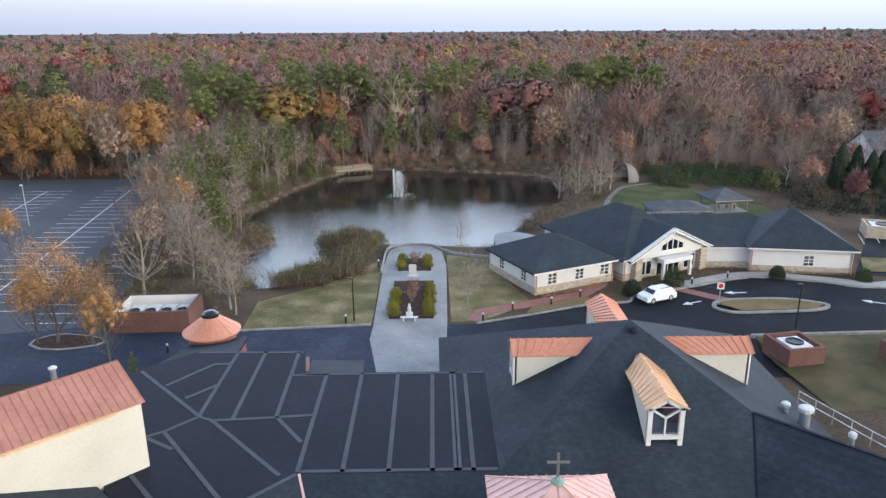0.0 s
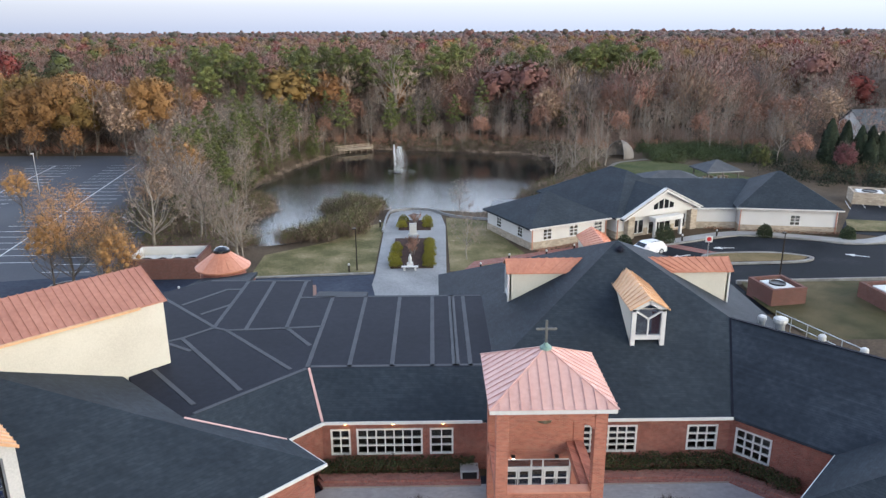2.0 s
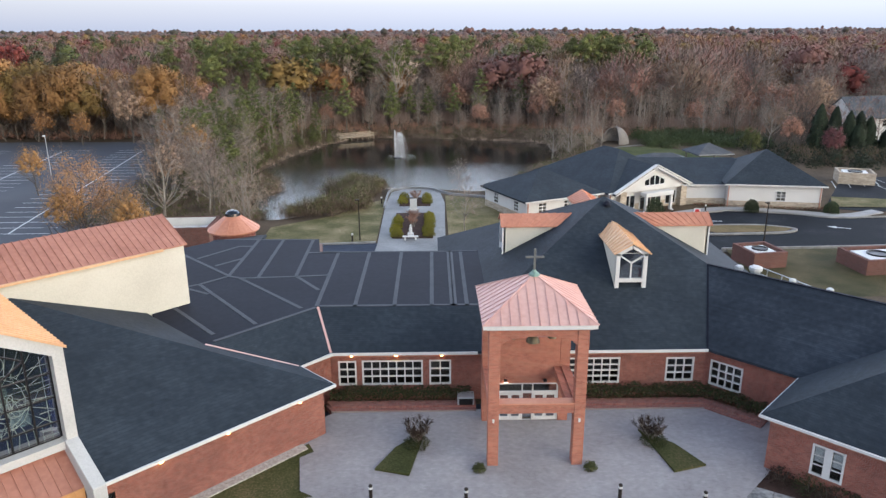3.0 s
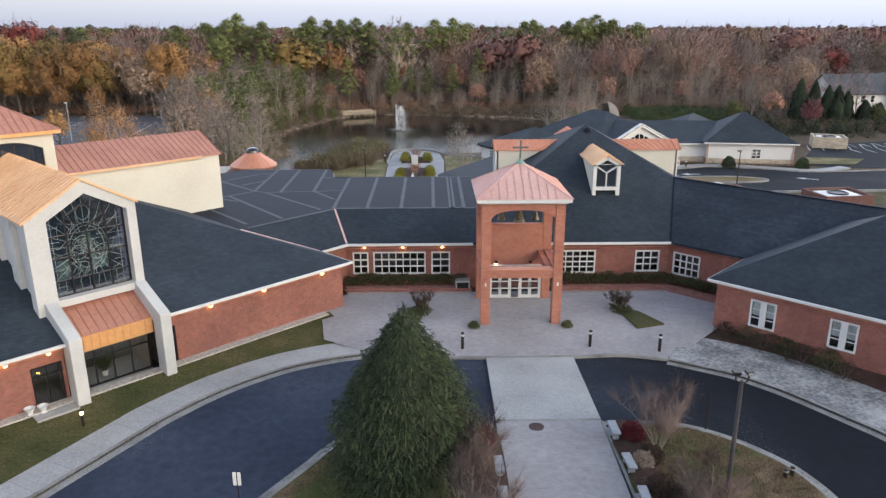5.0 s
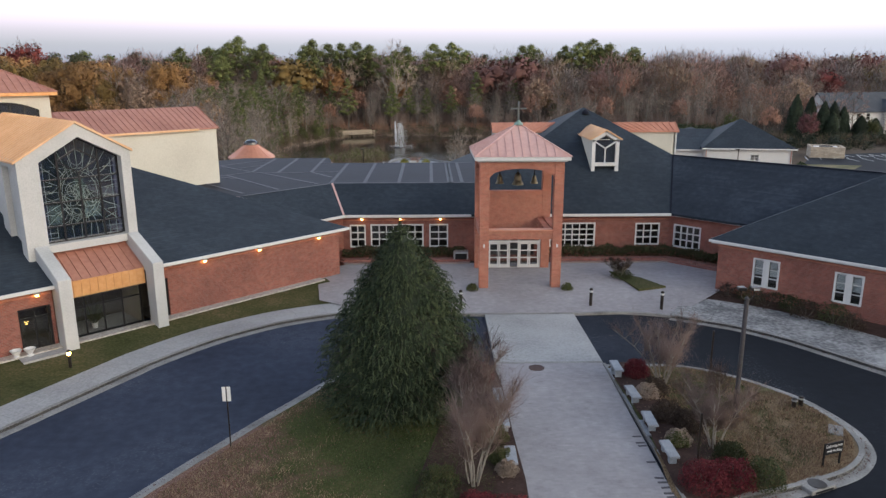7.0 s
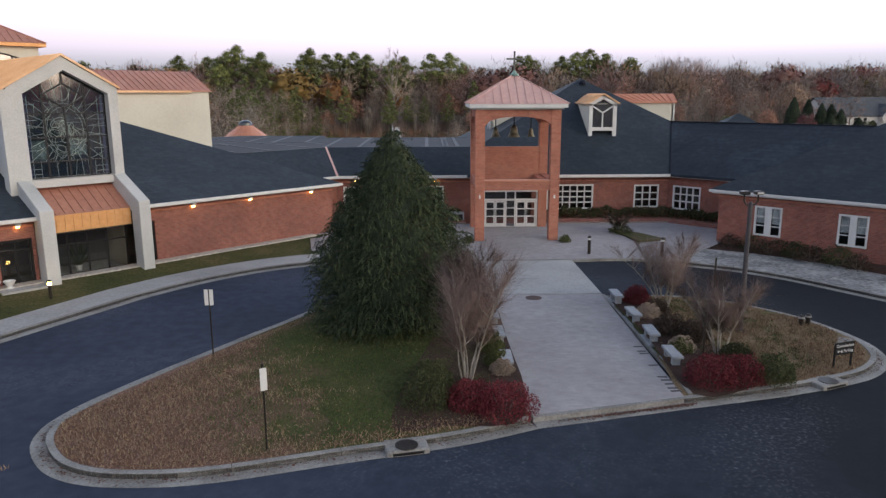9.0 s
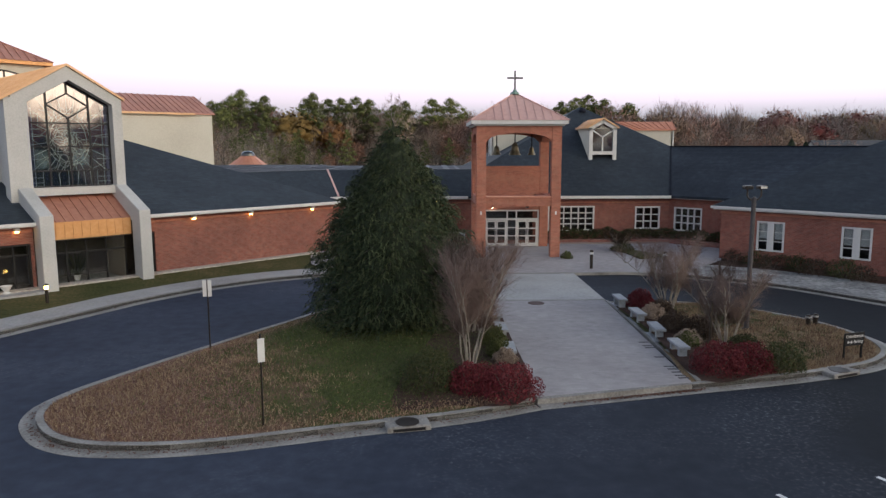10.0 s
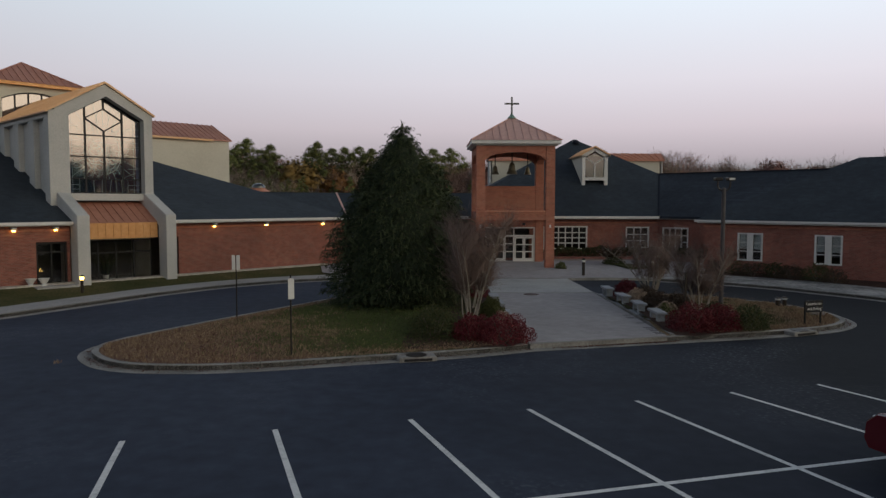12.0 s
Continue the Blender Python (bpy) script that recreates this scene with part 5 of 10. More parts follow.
# roof vents, hood and guard rail on the east slope
for x, y, h, r in ((22.3, 39.3, 1.0, 0.20), (23.0, 38.2, 1.3, 0.32), (24.0, 34.9, 1.2, 0.16), (25.2, 32.5, 1.4, 0.16), (27.3, 30.4, 1.2, 0.16)):
    z = 4.6 if y > 37 else 4.9
    v = thing("roof_vent", "white capped vent pipe on the shingles", "roof vent", pose(x, y, z - 0.3), group="roof vents")
    bm = bmesh.new()
    lathe(bm, [(r, 0), (r, h)], 12)
    part("pipe", bm, STEEL, v)
    bm = bmesh.new()
    lathe(bm, [(r * 1.3, h), (r * 1.45, h + 0.1), (r * 1.4, h + 0.28), (r * 0.8, h + 0.36)], 12)
    part("cap", bm, WHITE, v)
rail = thing("guard_rail", "thin grey pipe guard rail at the roof edge", "railing", pose(0, 0, 0))
P0, P1 = Vector((24.9, 42.6, 3.5)), Vector((27.4, 36.2, 3.5))
for k in range(6):
    bm = bmesh.new()
    p = P0.lerp(P1, k / 5)
    bar(bm, p, p + Vector((0, 0, 1.1)), 0.05)
    part("post", bm, STEEL, rail)
for h in (0.55, 1.08):
    bm = bmesh.new()
    bar(bm, P0 + Vector((0, 0, h)), P1 + Vector((0, 0, h)), 0.05)
    part("rail_bar", bm, STEEL, rail)

# ---- office wing on the east ----
wing = thing("office_wing", "red brick wing with a dark shingled hip roof", "building wing", R45)
WWIN = [(-1.5, 0.0), (2.85, 4.3), (7.6, 9.05), (12.3, 13.75)]
bm = bmesh.new()
pierced_wall(bm, -3.6, 26, 27.9, 28.2, 0.0, 3.3, [(a, b, 1.0, 2.68) for a, b in WWIN])
part("wall", bm, BRICK, wing)
part("wall", boxes((-3.6, -3.3, 28.2, 33.6, 0, 3.3)), BRICK, wing)
part("brick_band", boxes((-3.64, 26, 27.86, 27.92, 3.0, 3.12)), BRICK_TOWER, wing)
for a, b in WWIN:
    w = part("window", boxes((a, b, 27.86, 28.0, 1.0, 1.09), (a, b, 27.86, 28.0, 2.59, 2.68), (a, a + 0.1, 27.86, 28.0, 1.09, 2.59), (b - 0.1, b, 27.86, 28.0, 1.09, 2.59), ((a + b) / 2 - 0.17, (a + b) / 2 + 0.17, 27.87, 28.0, 1.09, 2.59),
                             *[(c, c + 0.46, 27.90, 27.96, z, z + 0.05) for c in (a + 0.1, b - 0.56) for z in (1.55, 2.07)]), WHITE, wing, "white double window")
    for c in (a + 0.335, b - 0.335):
        for z in (1.32, 1.83, 2.35):
            p = shared("pane", pane_mesh(0.46, 0.47), w, Matrix.Translation((c, 27.95, z)))
            p.visible_shadow = False
    bm = boxes(*[(c - 0.22, c + 0.22, 28.02, 28.03, 1.7, 2.58) for c in (a + 0.335, b - 0.335)])
    part("blind", bm, WHITE, wing, "half-drawn white blind")
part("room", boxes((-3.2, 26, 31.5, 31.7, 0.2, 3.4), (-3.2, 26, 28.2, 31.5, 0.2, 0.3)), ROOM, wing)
part("fascia", boxes((-4.05, 26.5, 27.4, 27.54, 3.30, 3.43), (-4.05, -3.93, 27.54, 33.0, 3.30, 3.43), (-3.93, 26.4, 27.54, 27.9, 3.22, 3.28)), WHITE, wing)
bm = bmesh.new()
WR = 7.35
slab(bm, [(-4.0, 27.5, 3.45), (26.5, 27.5, 3.45), (26.5, 34.76, WR), (3.26, 34.76, WR)], 0.14)
part("roof", bm, SHINGLE, wing)
bm = bmesh.new()
slab(bm, [(-4.0, 27.5, 3.45), (3.26, 34.76, WR), (-4.0, 42.0, 3.45)][::-1], 0.14)
part("roof", bm, SHINGLE, wing)
bm = bmesh.new()
slab(bm, [(26.5, 42.0, 3.45), (-4.0, 42.0, 3.45), (3.26, 34.76, WR), (26.5, 34.76, WR)], 0.14)
part("roof", bm, SHINGLE, wing)
part("rear_wall", boxes((3, 26, 41.2, 41.5, -1, 3.3)), BRICK, wing)

# ---- bell tower ----
tower = thing("bell_tower", "open brick bell tower with a pale copper hip roof", "bell tower", pose(5.32, 25.15, 0))
T = 2.48
for sx, sy in ((-1, -1), (1, -1), (-1, 1), (1, 1)):
    xa, xb = sorted((sx * T, sx * (T - 0.56)))
    ya, yb = sorted((sy * T, sy * (T - 0.56)))
    part("pier", boxes((xa, xb, ya, yb, 0.2, 8.15), bevel=0.015), BRICK_TOWER, tower)
# belt beams and ledge
for sx, sy, L in ((0, -1, "f"), (-1, 0, "l"), (1, 0, "r")):
    if sy:
        part("beam", boxes((-T + 0.56, T - 0.56, -T + 0.04, -T + 0.5, 3.38, 3.9)), BRICK_TOWER, tower)
        part("ledge", boxes((-T + 0.56, T - 0.56, -T - 0.03, -T + 0.56, 3.9, 3.97)), COPPER, tower, "copper ledge flashing")
    else:
        xa, xb = sorted((sx * (T - 0.04), sx * (T - 0.5)))
        part("beam", boxes((xa, xb, -T + 0.56, T - 0.56, 3.38, 3.90)), BRICK_TOWER, tower)
# arched heads on four sides
for r in (0, 90, 180, 270):
    bm = bmesh.new()
    hw = T - 0.56
    arch_strip(bm, 0, hw, -T + 0.05, -T + 0.5, lambda x: 7.12 + 0.52 * max(0, 1 - (x / hw) ** 2) ** 0.5, 8.15)
    part("arch", bm, BRICK_TOWER, tower, m=pose(0, 0, 0, 0, 0, r))
# back wall below the bell opening, with the entrance in it
bm = bmesh.new()
pierced_wall(bm, -T + 0.56, T - 0.56, 1.95, 2.3, 0.2, 5.62, [(-1.62, 1.9, 0.4, 2.80)])
part("back_wall", bm, BRICK_TOWER, tower)
part("eave_board", boxes((-2.8, 2.8, -2.8, 2.8, 8.15, 8.36)), WHITE, tower, "white eave board")
part("soffit_trim", boxes((-2.62, 2.62, -2.62, 2.62, 8.05, 8.15)), CAST, tower)
hip_metal("copper_roof", tower, COPPER_PINK, [(-2.84, -2.84, 8.37), (2.84, -2.84, 8.37), (2.84, 2.84, 8.37), (-2.84, 2.84, 8.37)], (0, 0, 10.08), 0.47, "pale pink standing-seam copper roof")
bm = bmesh.new()
lathe(bm, [(0.30, 0), (0.26, 0.1), (0.14, 0.18), (0.08, 0.3)], 12, (0, 0, 10.0))
part("finial", bm, VERDIGRIS, tower, "green weathered copper finial")
part("cross", boxes((-0.055, 0.055, -0.04, 0.04, 10.25, 11.42), (-0.48, 0.48, -0.038, 0.038, 10.92, 11.03), bevel=0.012), DULL_STEEL, tower, "dull grey metal cross")
# bells
for x, s, y in ((-1.05, 0.85, 0.3), (0.02, 1.12, -0.2), (1.12, 0.75, 0.3)):
    b = part("bell", boxes((x - 0.03, x + 0.03, y - 0.03, y + 0.03, 6.35 + 0.7 * s, 7.9)), BLACK, tower, "bronze bell on an iron hanger")
    bm = bmesh.new()
    lathe(bm, [(0.33 * s, 0), (0.31 * s, 0.06 * s), (0.22 * s, 0.25 * s), (0.18 * s, 0.5 * s), (0.13 * s, 0.62 * s), (0.04 * s, 0.70 * s)], 18, (x, y, 6.35))
    part("bell_body", bm, BELL, b)
part("bell_frame", boxes((-2.0, 2.0, 0.2, 0.36, 7.75, 7.95), (-2.0, 2.0, -0.3, -0.14, 7.75, 7.95)), BLACK, tower)
# entrance doors: two pairs with a side light and a transom
bm = bmesh.new()
pierced_wall(bm, -1.62, 1.9, 2.0, 2.12, 0.4, 2.80, [(a, b, z0, z1) for a, b in ((-1.54, -0.20), (-0.12, 0.40), (0.48, 1.82)) for z0, z1 in ((0.41, 2.12), (2.24, 2.70))])
ent = part("entrance", bm, WHITE, tower, "white glazed entrance doors")
for x0 in (-1.52, -0.86, 0.5, 1.16):
    dw = 0.64
    leaf = part("door", boxes((x0, x0 + 0.09, 2.02, 2.09, 0.42, 2.1), (x0 + dw - 0.09, x0 + dw, 2.02, 2.09, 0.42, 2.1), (x0 + 0.09, x0 + dw - 0.09, 2.02, 2.09, 0.42, 0.62), (x0 + 0.09, x0 + dw - 0.09, 2.02, 2.09, 2.0, 2.1),
                              (x0 + 0.09, x0 + dw - 0.09, 2.03, 2.08, 1.05, 1.12), (x0 + 0.09, x0 + dw - 0.09, 2.03, 2.08, 1.54, 1.61)), WHITE, tower, "white door leaf with three panes")
    for z0, z1 in ((0.62, 1.05), (1.12, 1.54), (1.61, 2.0)):
        p = shared("pane", pane_mesh(0.46, z1 - z0), leaf, Matrix.Translation((x0 + dw / 2, 2.055, (z0 + z1) / 2)))
        p.visible_shadow = False
    hx = x0 + (dw - 0.07 if x0 in (-1.52, 0.5) else 0.03)
    part("door_handle", boxes((hx, hx + 0.04, 1.97, 2.02, 1.15, 1.55)), BLACK, leaf)
side = part("side_light", boxes((-0.12, 0.40, 2.03, 2.08, 1.05, 1.11), (-0.12, 0.40, 2.03, 2.08, 1.6, 1.66)), WHITE, tower)
for z0, z1 in ((0.45, 1.05), (1.11, 1.6), (1.66, 2.1)):
    p = shared("pane", pane_mesh(0.5, z1 - z0), side, Matrix.Translation((0.14, 2.055, (z0 + z1) / 2)))
    p.visible_shadow = False
for x0, x1 in ((-1.54, -0.2), (-0.12, 0.4), (0.48, 1.82)):
    p = shared("pane", pane_mesh(x1 - x0, 0.44), ent, Matrix.Translation(((x0 + x1) / 2, 2.055, 2.46)))
    p.visible_shadow = False
# lamps under the ledge and on the piers
for x in (-1.15, 1.1):
    f = part("flood_light", boxes((x - 0.1, x + 0.1, 1.72, 1.92, 2.95, 3.08), bevel=0.02), BLACK, tower, "small black flood light")
    part("lens", boxes((x - 0.08, x + 0.08, 1.74, 1.90, 2.935, 2.95)), LAMP_WHITE if x < 0 else STEEL, f)
for x in (-2.2, 2.2):
    part("sconce", boxes((x - 0.05, x + 0.05, -2.56, -2.48, 2.9, 3.1), bevel=0.01), WHITE, tower)
part("brace", boxes((1.58, 1.97, -1.96, 1.94, 3.40, 3.84), bevel=0.01), BRICK_TOWER, tower)

# ---- church on the west, turned by 45 degrees ----
church = thing("church", "brick church with cream gables and copper roofs", "church", L45)
UC = -0.55
EV = 3.5
bm = bmesh.new()
pierced_wall(bm, 1.95, 14.1, 22.6, 22.9, 0.0, 3.4, [(2.02, 2.62, 0.0, 2.55)])
part("wall", bm, BRICK, church)
bm = bmesh.new()
pierced_wall(bm, -26, -3.06, 22.6, 22.9, 0.0, 3.4, [(-4.62, -3.2, 0.0, 2.5)])
part("wall", bm, BRICK, church)
part("wall", boxes((13.8, 14.1, 22.9, 26.2, 0, 3.4)), BRICK, church)
# dark sheet over the side wall, whose shade is put into its colour
part("panel", boxes((14.1, 14.14, 23.0, 25.4, 0.2, 3.2)), mat("wall_shade_sheet", [(0.05, 0.055, 0.06), (0.08, 0.085, 0.09)], 0.7), church, "dark grey sheet for the shaded side wall")
part("brick_band", boxes((2.0, 14.12, 22.56, 22.62, 3.02, 3.14), (-26, -3.1, 22.56, 22.62, 3.02, 3.14)), BRICK_TOWER, church)
part("fascia", boxes((1.97, 14.55, 22.0, 22.14, 3.35, 3.5), (14.43, 14.55, 22.14, 25.35, 3.35, 3.5), (-26, -3.07, 22.0, 22.14, 3.35, 3.5), (1.97, 14.4, 22.14, 22.6, 3.3, 3.35), (-26, -3.07, 22.14, 22.6, 3.3, 3.35)), WHITE, church)
S1, S2 = 0.373, 0.42
HT = EV + S1 * 13.0
UH = 14.5 - (HT - EV) / S2
bm = bmesh.new()
slab(bm, [(1.97, 22.1, EV), (14.5, 22.1, EV), (UH, 35.1, HT), (1.97, 35.1, HT)], 0.14)
part("roof", bm, SHINGLE, church, "dark blue-grey asphalt shingles")
bm = bmesh.new()
slab(bm, [(14.5, 22.1, EV), (14.5, 25.4, EV), (10.43, 28.5, EV + S2 * 4.07), (10.1, 35.1, EV + S2 * 4.4), (UH, 35.1, HT)], 0.14)
part("roof", bm, SHINGLE, church)
bm = bmesh.new()
slab(bm, [(-26, 22.1, EV), (-3.07, 22.1, EV), (-3.07, 35.1, HT), (-26, 35.1, HT)], 0.14)
part("roof", bm, SHINGLE, church)

# entry gable: stone frame, stained window, copper roof
G0, G1 = -3.08, 1.99
gable = part("gable", boxes((G0, G0 + 0.3, 24.8, 35.2, 3.5, 9.25), (G1 - 0.3, G1, 24.8, 35.2, 3.5, 9.25)), CAST, church, "pale cast-stone gable with a tall window")
bm = bmesh.new()
outer = [(G0, 4.55), (G1, 4.55), (G1, 9.28), (UC, 10.76), (G0, 9.28)]
inner = [(-2.40, 4.92), (1.52, 4.92), (1.52, 9.0), (-0.48, 10.12), (-2.40, 9.0)]
n = 5
fo = [bm.verts.new((u, 24.2, z)) for u, z in outer]
fi = [bm.verts.new((u, 24.2, z)) for u, z in inner]
bo = [bm.verts.new((u, 24.85, z)) for u, z in outer]
bi = [bm.verts.new((u, 24.85, z)) for u, z in inner]
for i in range(n):
    j = (i + 1) % n
    bm.faces.new((fo[i], fo[j], fi[j], fi[i]))
    bm.faces.new((bo[j], bo[i], bi[i], bi[j]))
    bm.faces.new((fi[i], fi[j], bi[j], bi[i]))
    bm.faces.new((fo[j], fo[i], bo[i], bo[j]))
part("gable_frame", bm, CAST, gable)
bm = bmesh.new()
bm.faces.new([bm.verts.new((u, 24.78, z)) for u, z in inner])
part("stained_glass", bm, STAINED, gable, "dark stained glass with pale tracery")
# the window's drawing: rays from the middle, rings, small border panes, looping lines
bm = bmesh.new()
LV = 24.772


def lead(a, b, w=0.022):
    bar(bm, (a[0], LV, a[1]), (b[0], LV, b[1]), w, 0.006, (0, 1, 0))


def ceiling_at(u):
    return 9.0 + 1.12 * (1 - abs(u + 0.48) / 1.96)


for k in range(26):
    a = 2 * math.pi * (k + 0.5) / 26
    p0 = (-0.48 + 1.02 * math.cos(a), 7.25 + 1.3 * math.sin(a))
    r = 1.0
    while r < 4 and abs(r * math.cos(a)) < 1.92 and 5.75 < 7.25 + r * 1.27 * math.sin(a) < ceiling_at(-0.48 + r * math.cos(a)) - 0.03:
        r += 0.05
    if r > 1.1:
        lead(p0, (-0.48 + r * math.cos(a), 7.25 + r * 1.27 * math.sin(a)))
lg = random.Random(14)
loops = [(-0.48, 7.25, 1.02, 1.30, 0), (-0.48, 7.25, 0.86, 1.12, 0), (-0.48, 9.05, 0.32, 0.38, 0)]
loops += [(-0.48 + lg.uniform(-0.6, 0.6), 6.9 + lg.uniform(-0.75, 0.95), lg.uniform(0.12, 0.4), lg.uniform(0.18, 0.6), lg.uniform(0, 3.1)) for k in range(15)]
for cu, cz, ru, rz, tw in loops:
    pts = []
    for k in range(15):
        a = 2 * math.pi * k / 14
        du, dz = ru * math.cos(a), rz * math.sin(a)
        pts.append((cu + du * math.cos(tw) - dz * math.sin(tw), cz + du * math.sin(tw) + dz * math.cos(tw)))
    for p, q in zip(pts, pts[1:]):
        lead(p, q, 0.02)
for u in (-2.1, -1.75, 0.8, 1.15):
    lead((u, 4.95), (u, 8.9 if abs(u + 0.48) > 1.4 else 5.7))
for z in (5.15, 5.4, 6.3, 7.4, 7.75, 8.5):
    for u0, u1 in ((-2.4, -1.75), (0.8, 1.48)):
        lead((u0, z), (u1, z))
for u in (-1.4, -1.0, -0.6, -0.2, 0.2, 0.5):
    lead((u, 4.95), (u + lg.uniform(-0.12, 0.12), 5.68))
for k in range(34):
    cu, cz = lg.uniform(-1.9, 0.95), lg.uniform(5.8, 8.6)
    a = lg.uniform(0, 3.14)
    r = lg.uniform(0.2, 0.55)
    lead((cu - r * math.cos(a), cz - r * math.sin(a)), (cu + r * math.cos(a), cz + r * math.sin(a)), 0.016)
part("tracery", bm, LEAD, gable, "pale lead lines of the window's drawing", kind="stuff")
BLUE = coated(mat("blue_glass", [(0.010, 0.016, 0.055), (0.020, 0.032, 0.10)], 0.04, scale=1.5, fine=4, bump=0, spec=0.8))
PANE_REFLECTION = coated(mat("reflection_glass", [(0.04, 0.065, 0.075), (0.10, 0.14, 0.15)], 0.04, scale=1.5, fine=4, bump=0, spec=0.8))
for k in range(13):
    z = 5.0 + 0.31 * k
    for u in (-2.3, 1.22):
        part("border_pane", boxes((u, u + 0.2, 24.773, 24.779, z, z + 0.27)), BLUE, gable)
# pale rectangles are reflections in the window, put into the pane colour
for u0, u1, z0, z1 in ((-2.05, -1.45, 5.85, 6.75), (-0.35, 0.42, 6.0, 6.8), (-0.7, -0.25, 7.0, 8.0)):
    part("pearl_pane", boxes((u0, u1, 24.774, 24.779, z0, z1)), PANE_REFLECTION, gable)
bm = bmesh.new()
V = 24.74
zt = lambda u: 9.0 + (10.12 - 9.0) * (1 - abs(u + 0.48) / 1.96)
us = [-2.40 + 3.92 * k / 4 for k in range(5)]
for u, za, zb in ((us[1], 4.92, zt(us[1])), (us[3], 4.92, zt(us[3])), (us[2], 4.92, 8.3), (us[2], 9.5, 10.1)):
    bar(bm, (u, V, za), (u, V, zb), 0.07, 0.07, (0, 1, 0))
for z in (8.05, 6.9, 5.72):
    bar(bm, (-2.4, V, z), (1.52, V, z), 0.06, 0.06, (0, 1, 0))
for a, b in (((us[2], 9.5), (us[3], 8.9)), ((us[3], 8.9), (us[2], 8.3)), ((us[2], 8.3), (us[1], 8.95)), ((us[1], 8.95), (us[2], 9.5))):
    bar(bm, (a[0], V, a[1]), (b[0], V, b[1]), 0.06, 0.06, (0, 1, 0))
for i in range(5):
    a, b = inner[i], inner[(i + 1) % 5]
    bar(bm, (a[0], V, a[1]), (b[0], V, b[1]), 0.12, 0.08, (0, 1, 0))
part("mullion", bm, BLACK, gable, "black window bars")
for v in (26.6, 29.2, 31.8):
    part("pilaster", boxes((G0 - 0.28, G0, v, v + 0.9, 3.6, 9.0)), CAST, gable)
part("cornice", boxes((G0 - 0.3, G0, 24.2, 35.2, 8.8, 9.2), (G0 - 0.3, G0, 24.2, 24.95, 4.2, 8.8)), CAST, gable)
seamed("copper_roof", church, COPPER_PALE, [((g, 24.1, 10.84 - 0.585 * abs(g - UC)), (g, 35.3, 10.84 - 0.585 * abs(g - UC)), (UC, 35.3, 10.86), (UC, 24.1, 10.86)) for g in (G0 - 0.45, G1 + 0.12)], 0.42, 0.07, "bright orange-gold copper roof")
# bent buttresses framing the entry
for a, b in ((-3.08, -2.48), (1.42, 1.99)):
    bm = bmesh.new()
    prof = [(21.5, 0.1), (22.4, 0.1), (22.4, 3.25), (24.85, 4.1), (24.85, 4.95), (24.15, 4.95), (21.5, 3.80)]
    lo = [bm.verts.new((a, v, z)) for v, z in prof]
    hi = [bm.verts.new((b, v, z)) for v, z in prof]
    bm.faces.new(lo)
    bm.faces.new(hi[::-1])
    for i in range(7):
        bm.faces.new((lo[i], lo[(i + 1) % 7], hi[(i + 1) % 7], hi[i]))
    bmesh.ops.bevel(bm, geom=bm.edges[:], offset=0.025, segments=1, affect="EDGES")
    part("buttress", bm, CAST, church, "pale stone buttress bent at the eave")
can = seamed("canopy", church, COPPER_RED, [((-2.48, 22.6, 3.38), (1.42, 22.6, 3.38), (1.42, 24.75, 4.48), (-2.48, 24.75, 4.48))], 0.42, 0.06, "red-brown copper canopy roof")
bm = boxes((-2.48, 1.42, 22.56, 22.62, 2.56, 3.38), *[(-2.48 + 0.39 * k - 0.015, -2.48 + 0.39 * k + 0.015, 22.53, 22.56, 2.56, 3.36) for k in range(1, 10)])
part("canopy_fascia", bm, COPPER_GOLD, can, "orange copper fascia")
part("canopy_soffit", boxes((-2.48, 1.42, 22.62, 24.8, 2.5, 2.56)), ROOM, can)
# glazed porch
bm = bmesh.new()
FR = (-2.48, -1.45, -0.53, 0.42, 1.42)
pierced_wall(bm, -2.48, 1.42, 23.3, 23.38, 0.2, 2.5, [(u0 + (0.075 if i == 0 else 0.035), u1 - (0.075 if i == 3 else 0.035), z0, z1) for i, (u0, u1) in enumerate(zip(FR, FR[1:])) for z0, z1 in ((0.34, 1.75), (1.82, 2.42))])
sf = part("storefront", bm, BLACK, church, "black-framed glass porch")
for k, (a, b) in enumerate(((-2.4, -1.49), (-1.41, -0.57), (-0.49, 0.38), (0.46, 1.34))):
    for z0, z1 in ((0.34, 1.75), (1.82, 2.42)):
        p = shared("pane", pane_mesh(b - a, z1 - z0), sf, Matrix.Translation(((a + b) / 2, 23.34, (z0 + z1) / 2)))
        p.visible_shadow = False
part("porch_floor", boxes((-2.48, 1.42, 22.4, 27.2, 0.1, 0.24)), CONCRETE_DARK, church)
part("porch_wall", boxes((-2.48, 1.42, 27.0, 27.2, 0.24, 2.5), (-2.48, -2.38, 23.4, 27.0, 0.24, 2.5), (1.32, 1.42, 23.4, 27.0, 0.24, 2.5)), mat("porch_plaster", [(0.28, 0.24, 0.19), (0.36, 0.31, 0.25)], 0.9), church)
part("porch_bench", boxes((-2.3, 1.3, 26.5, 26.95, 0.24, 0.95)), WHITE, church)
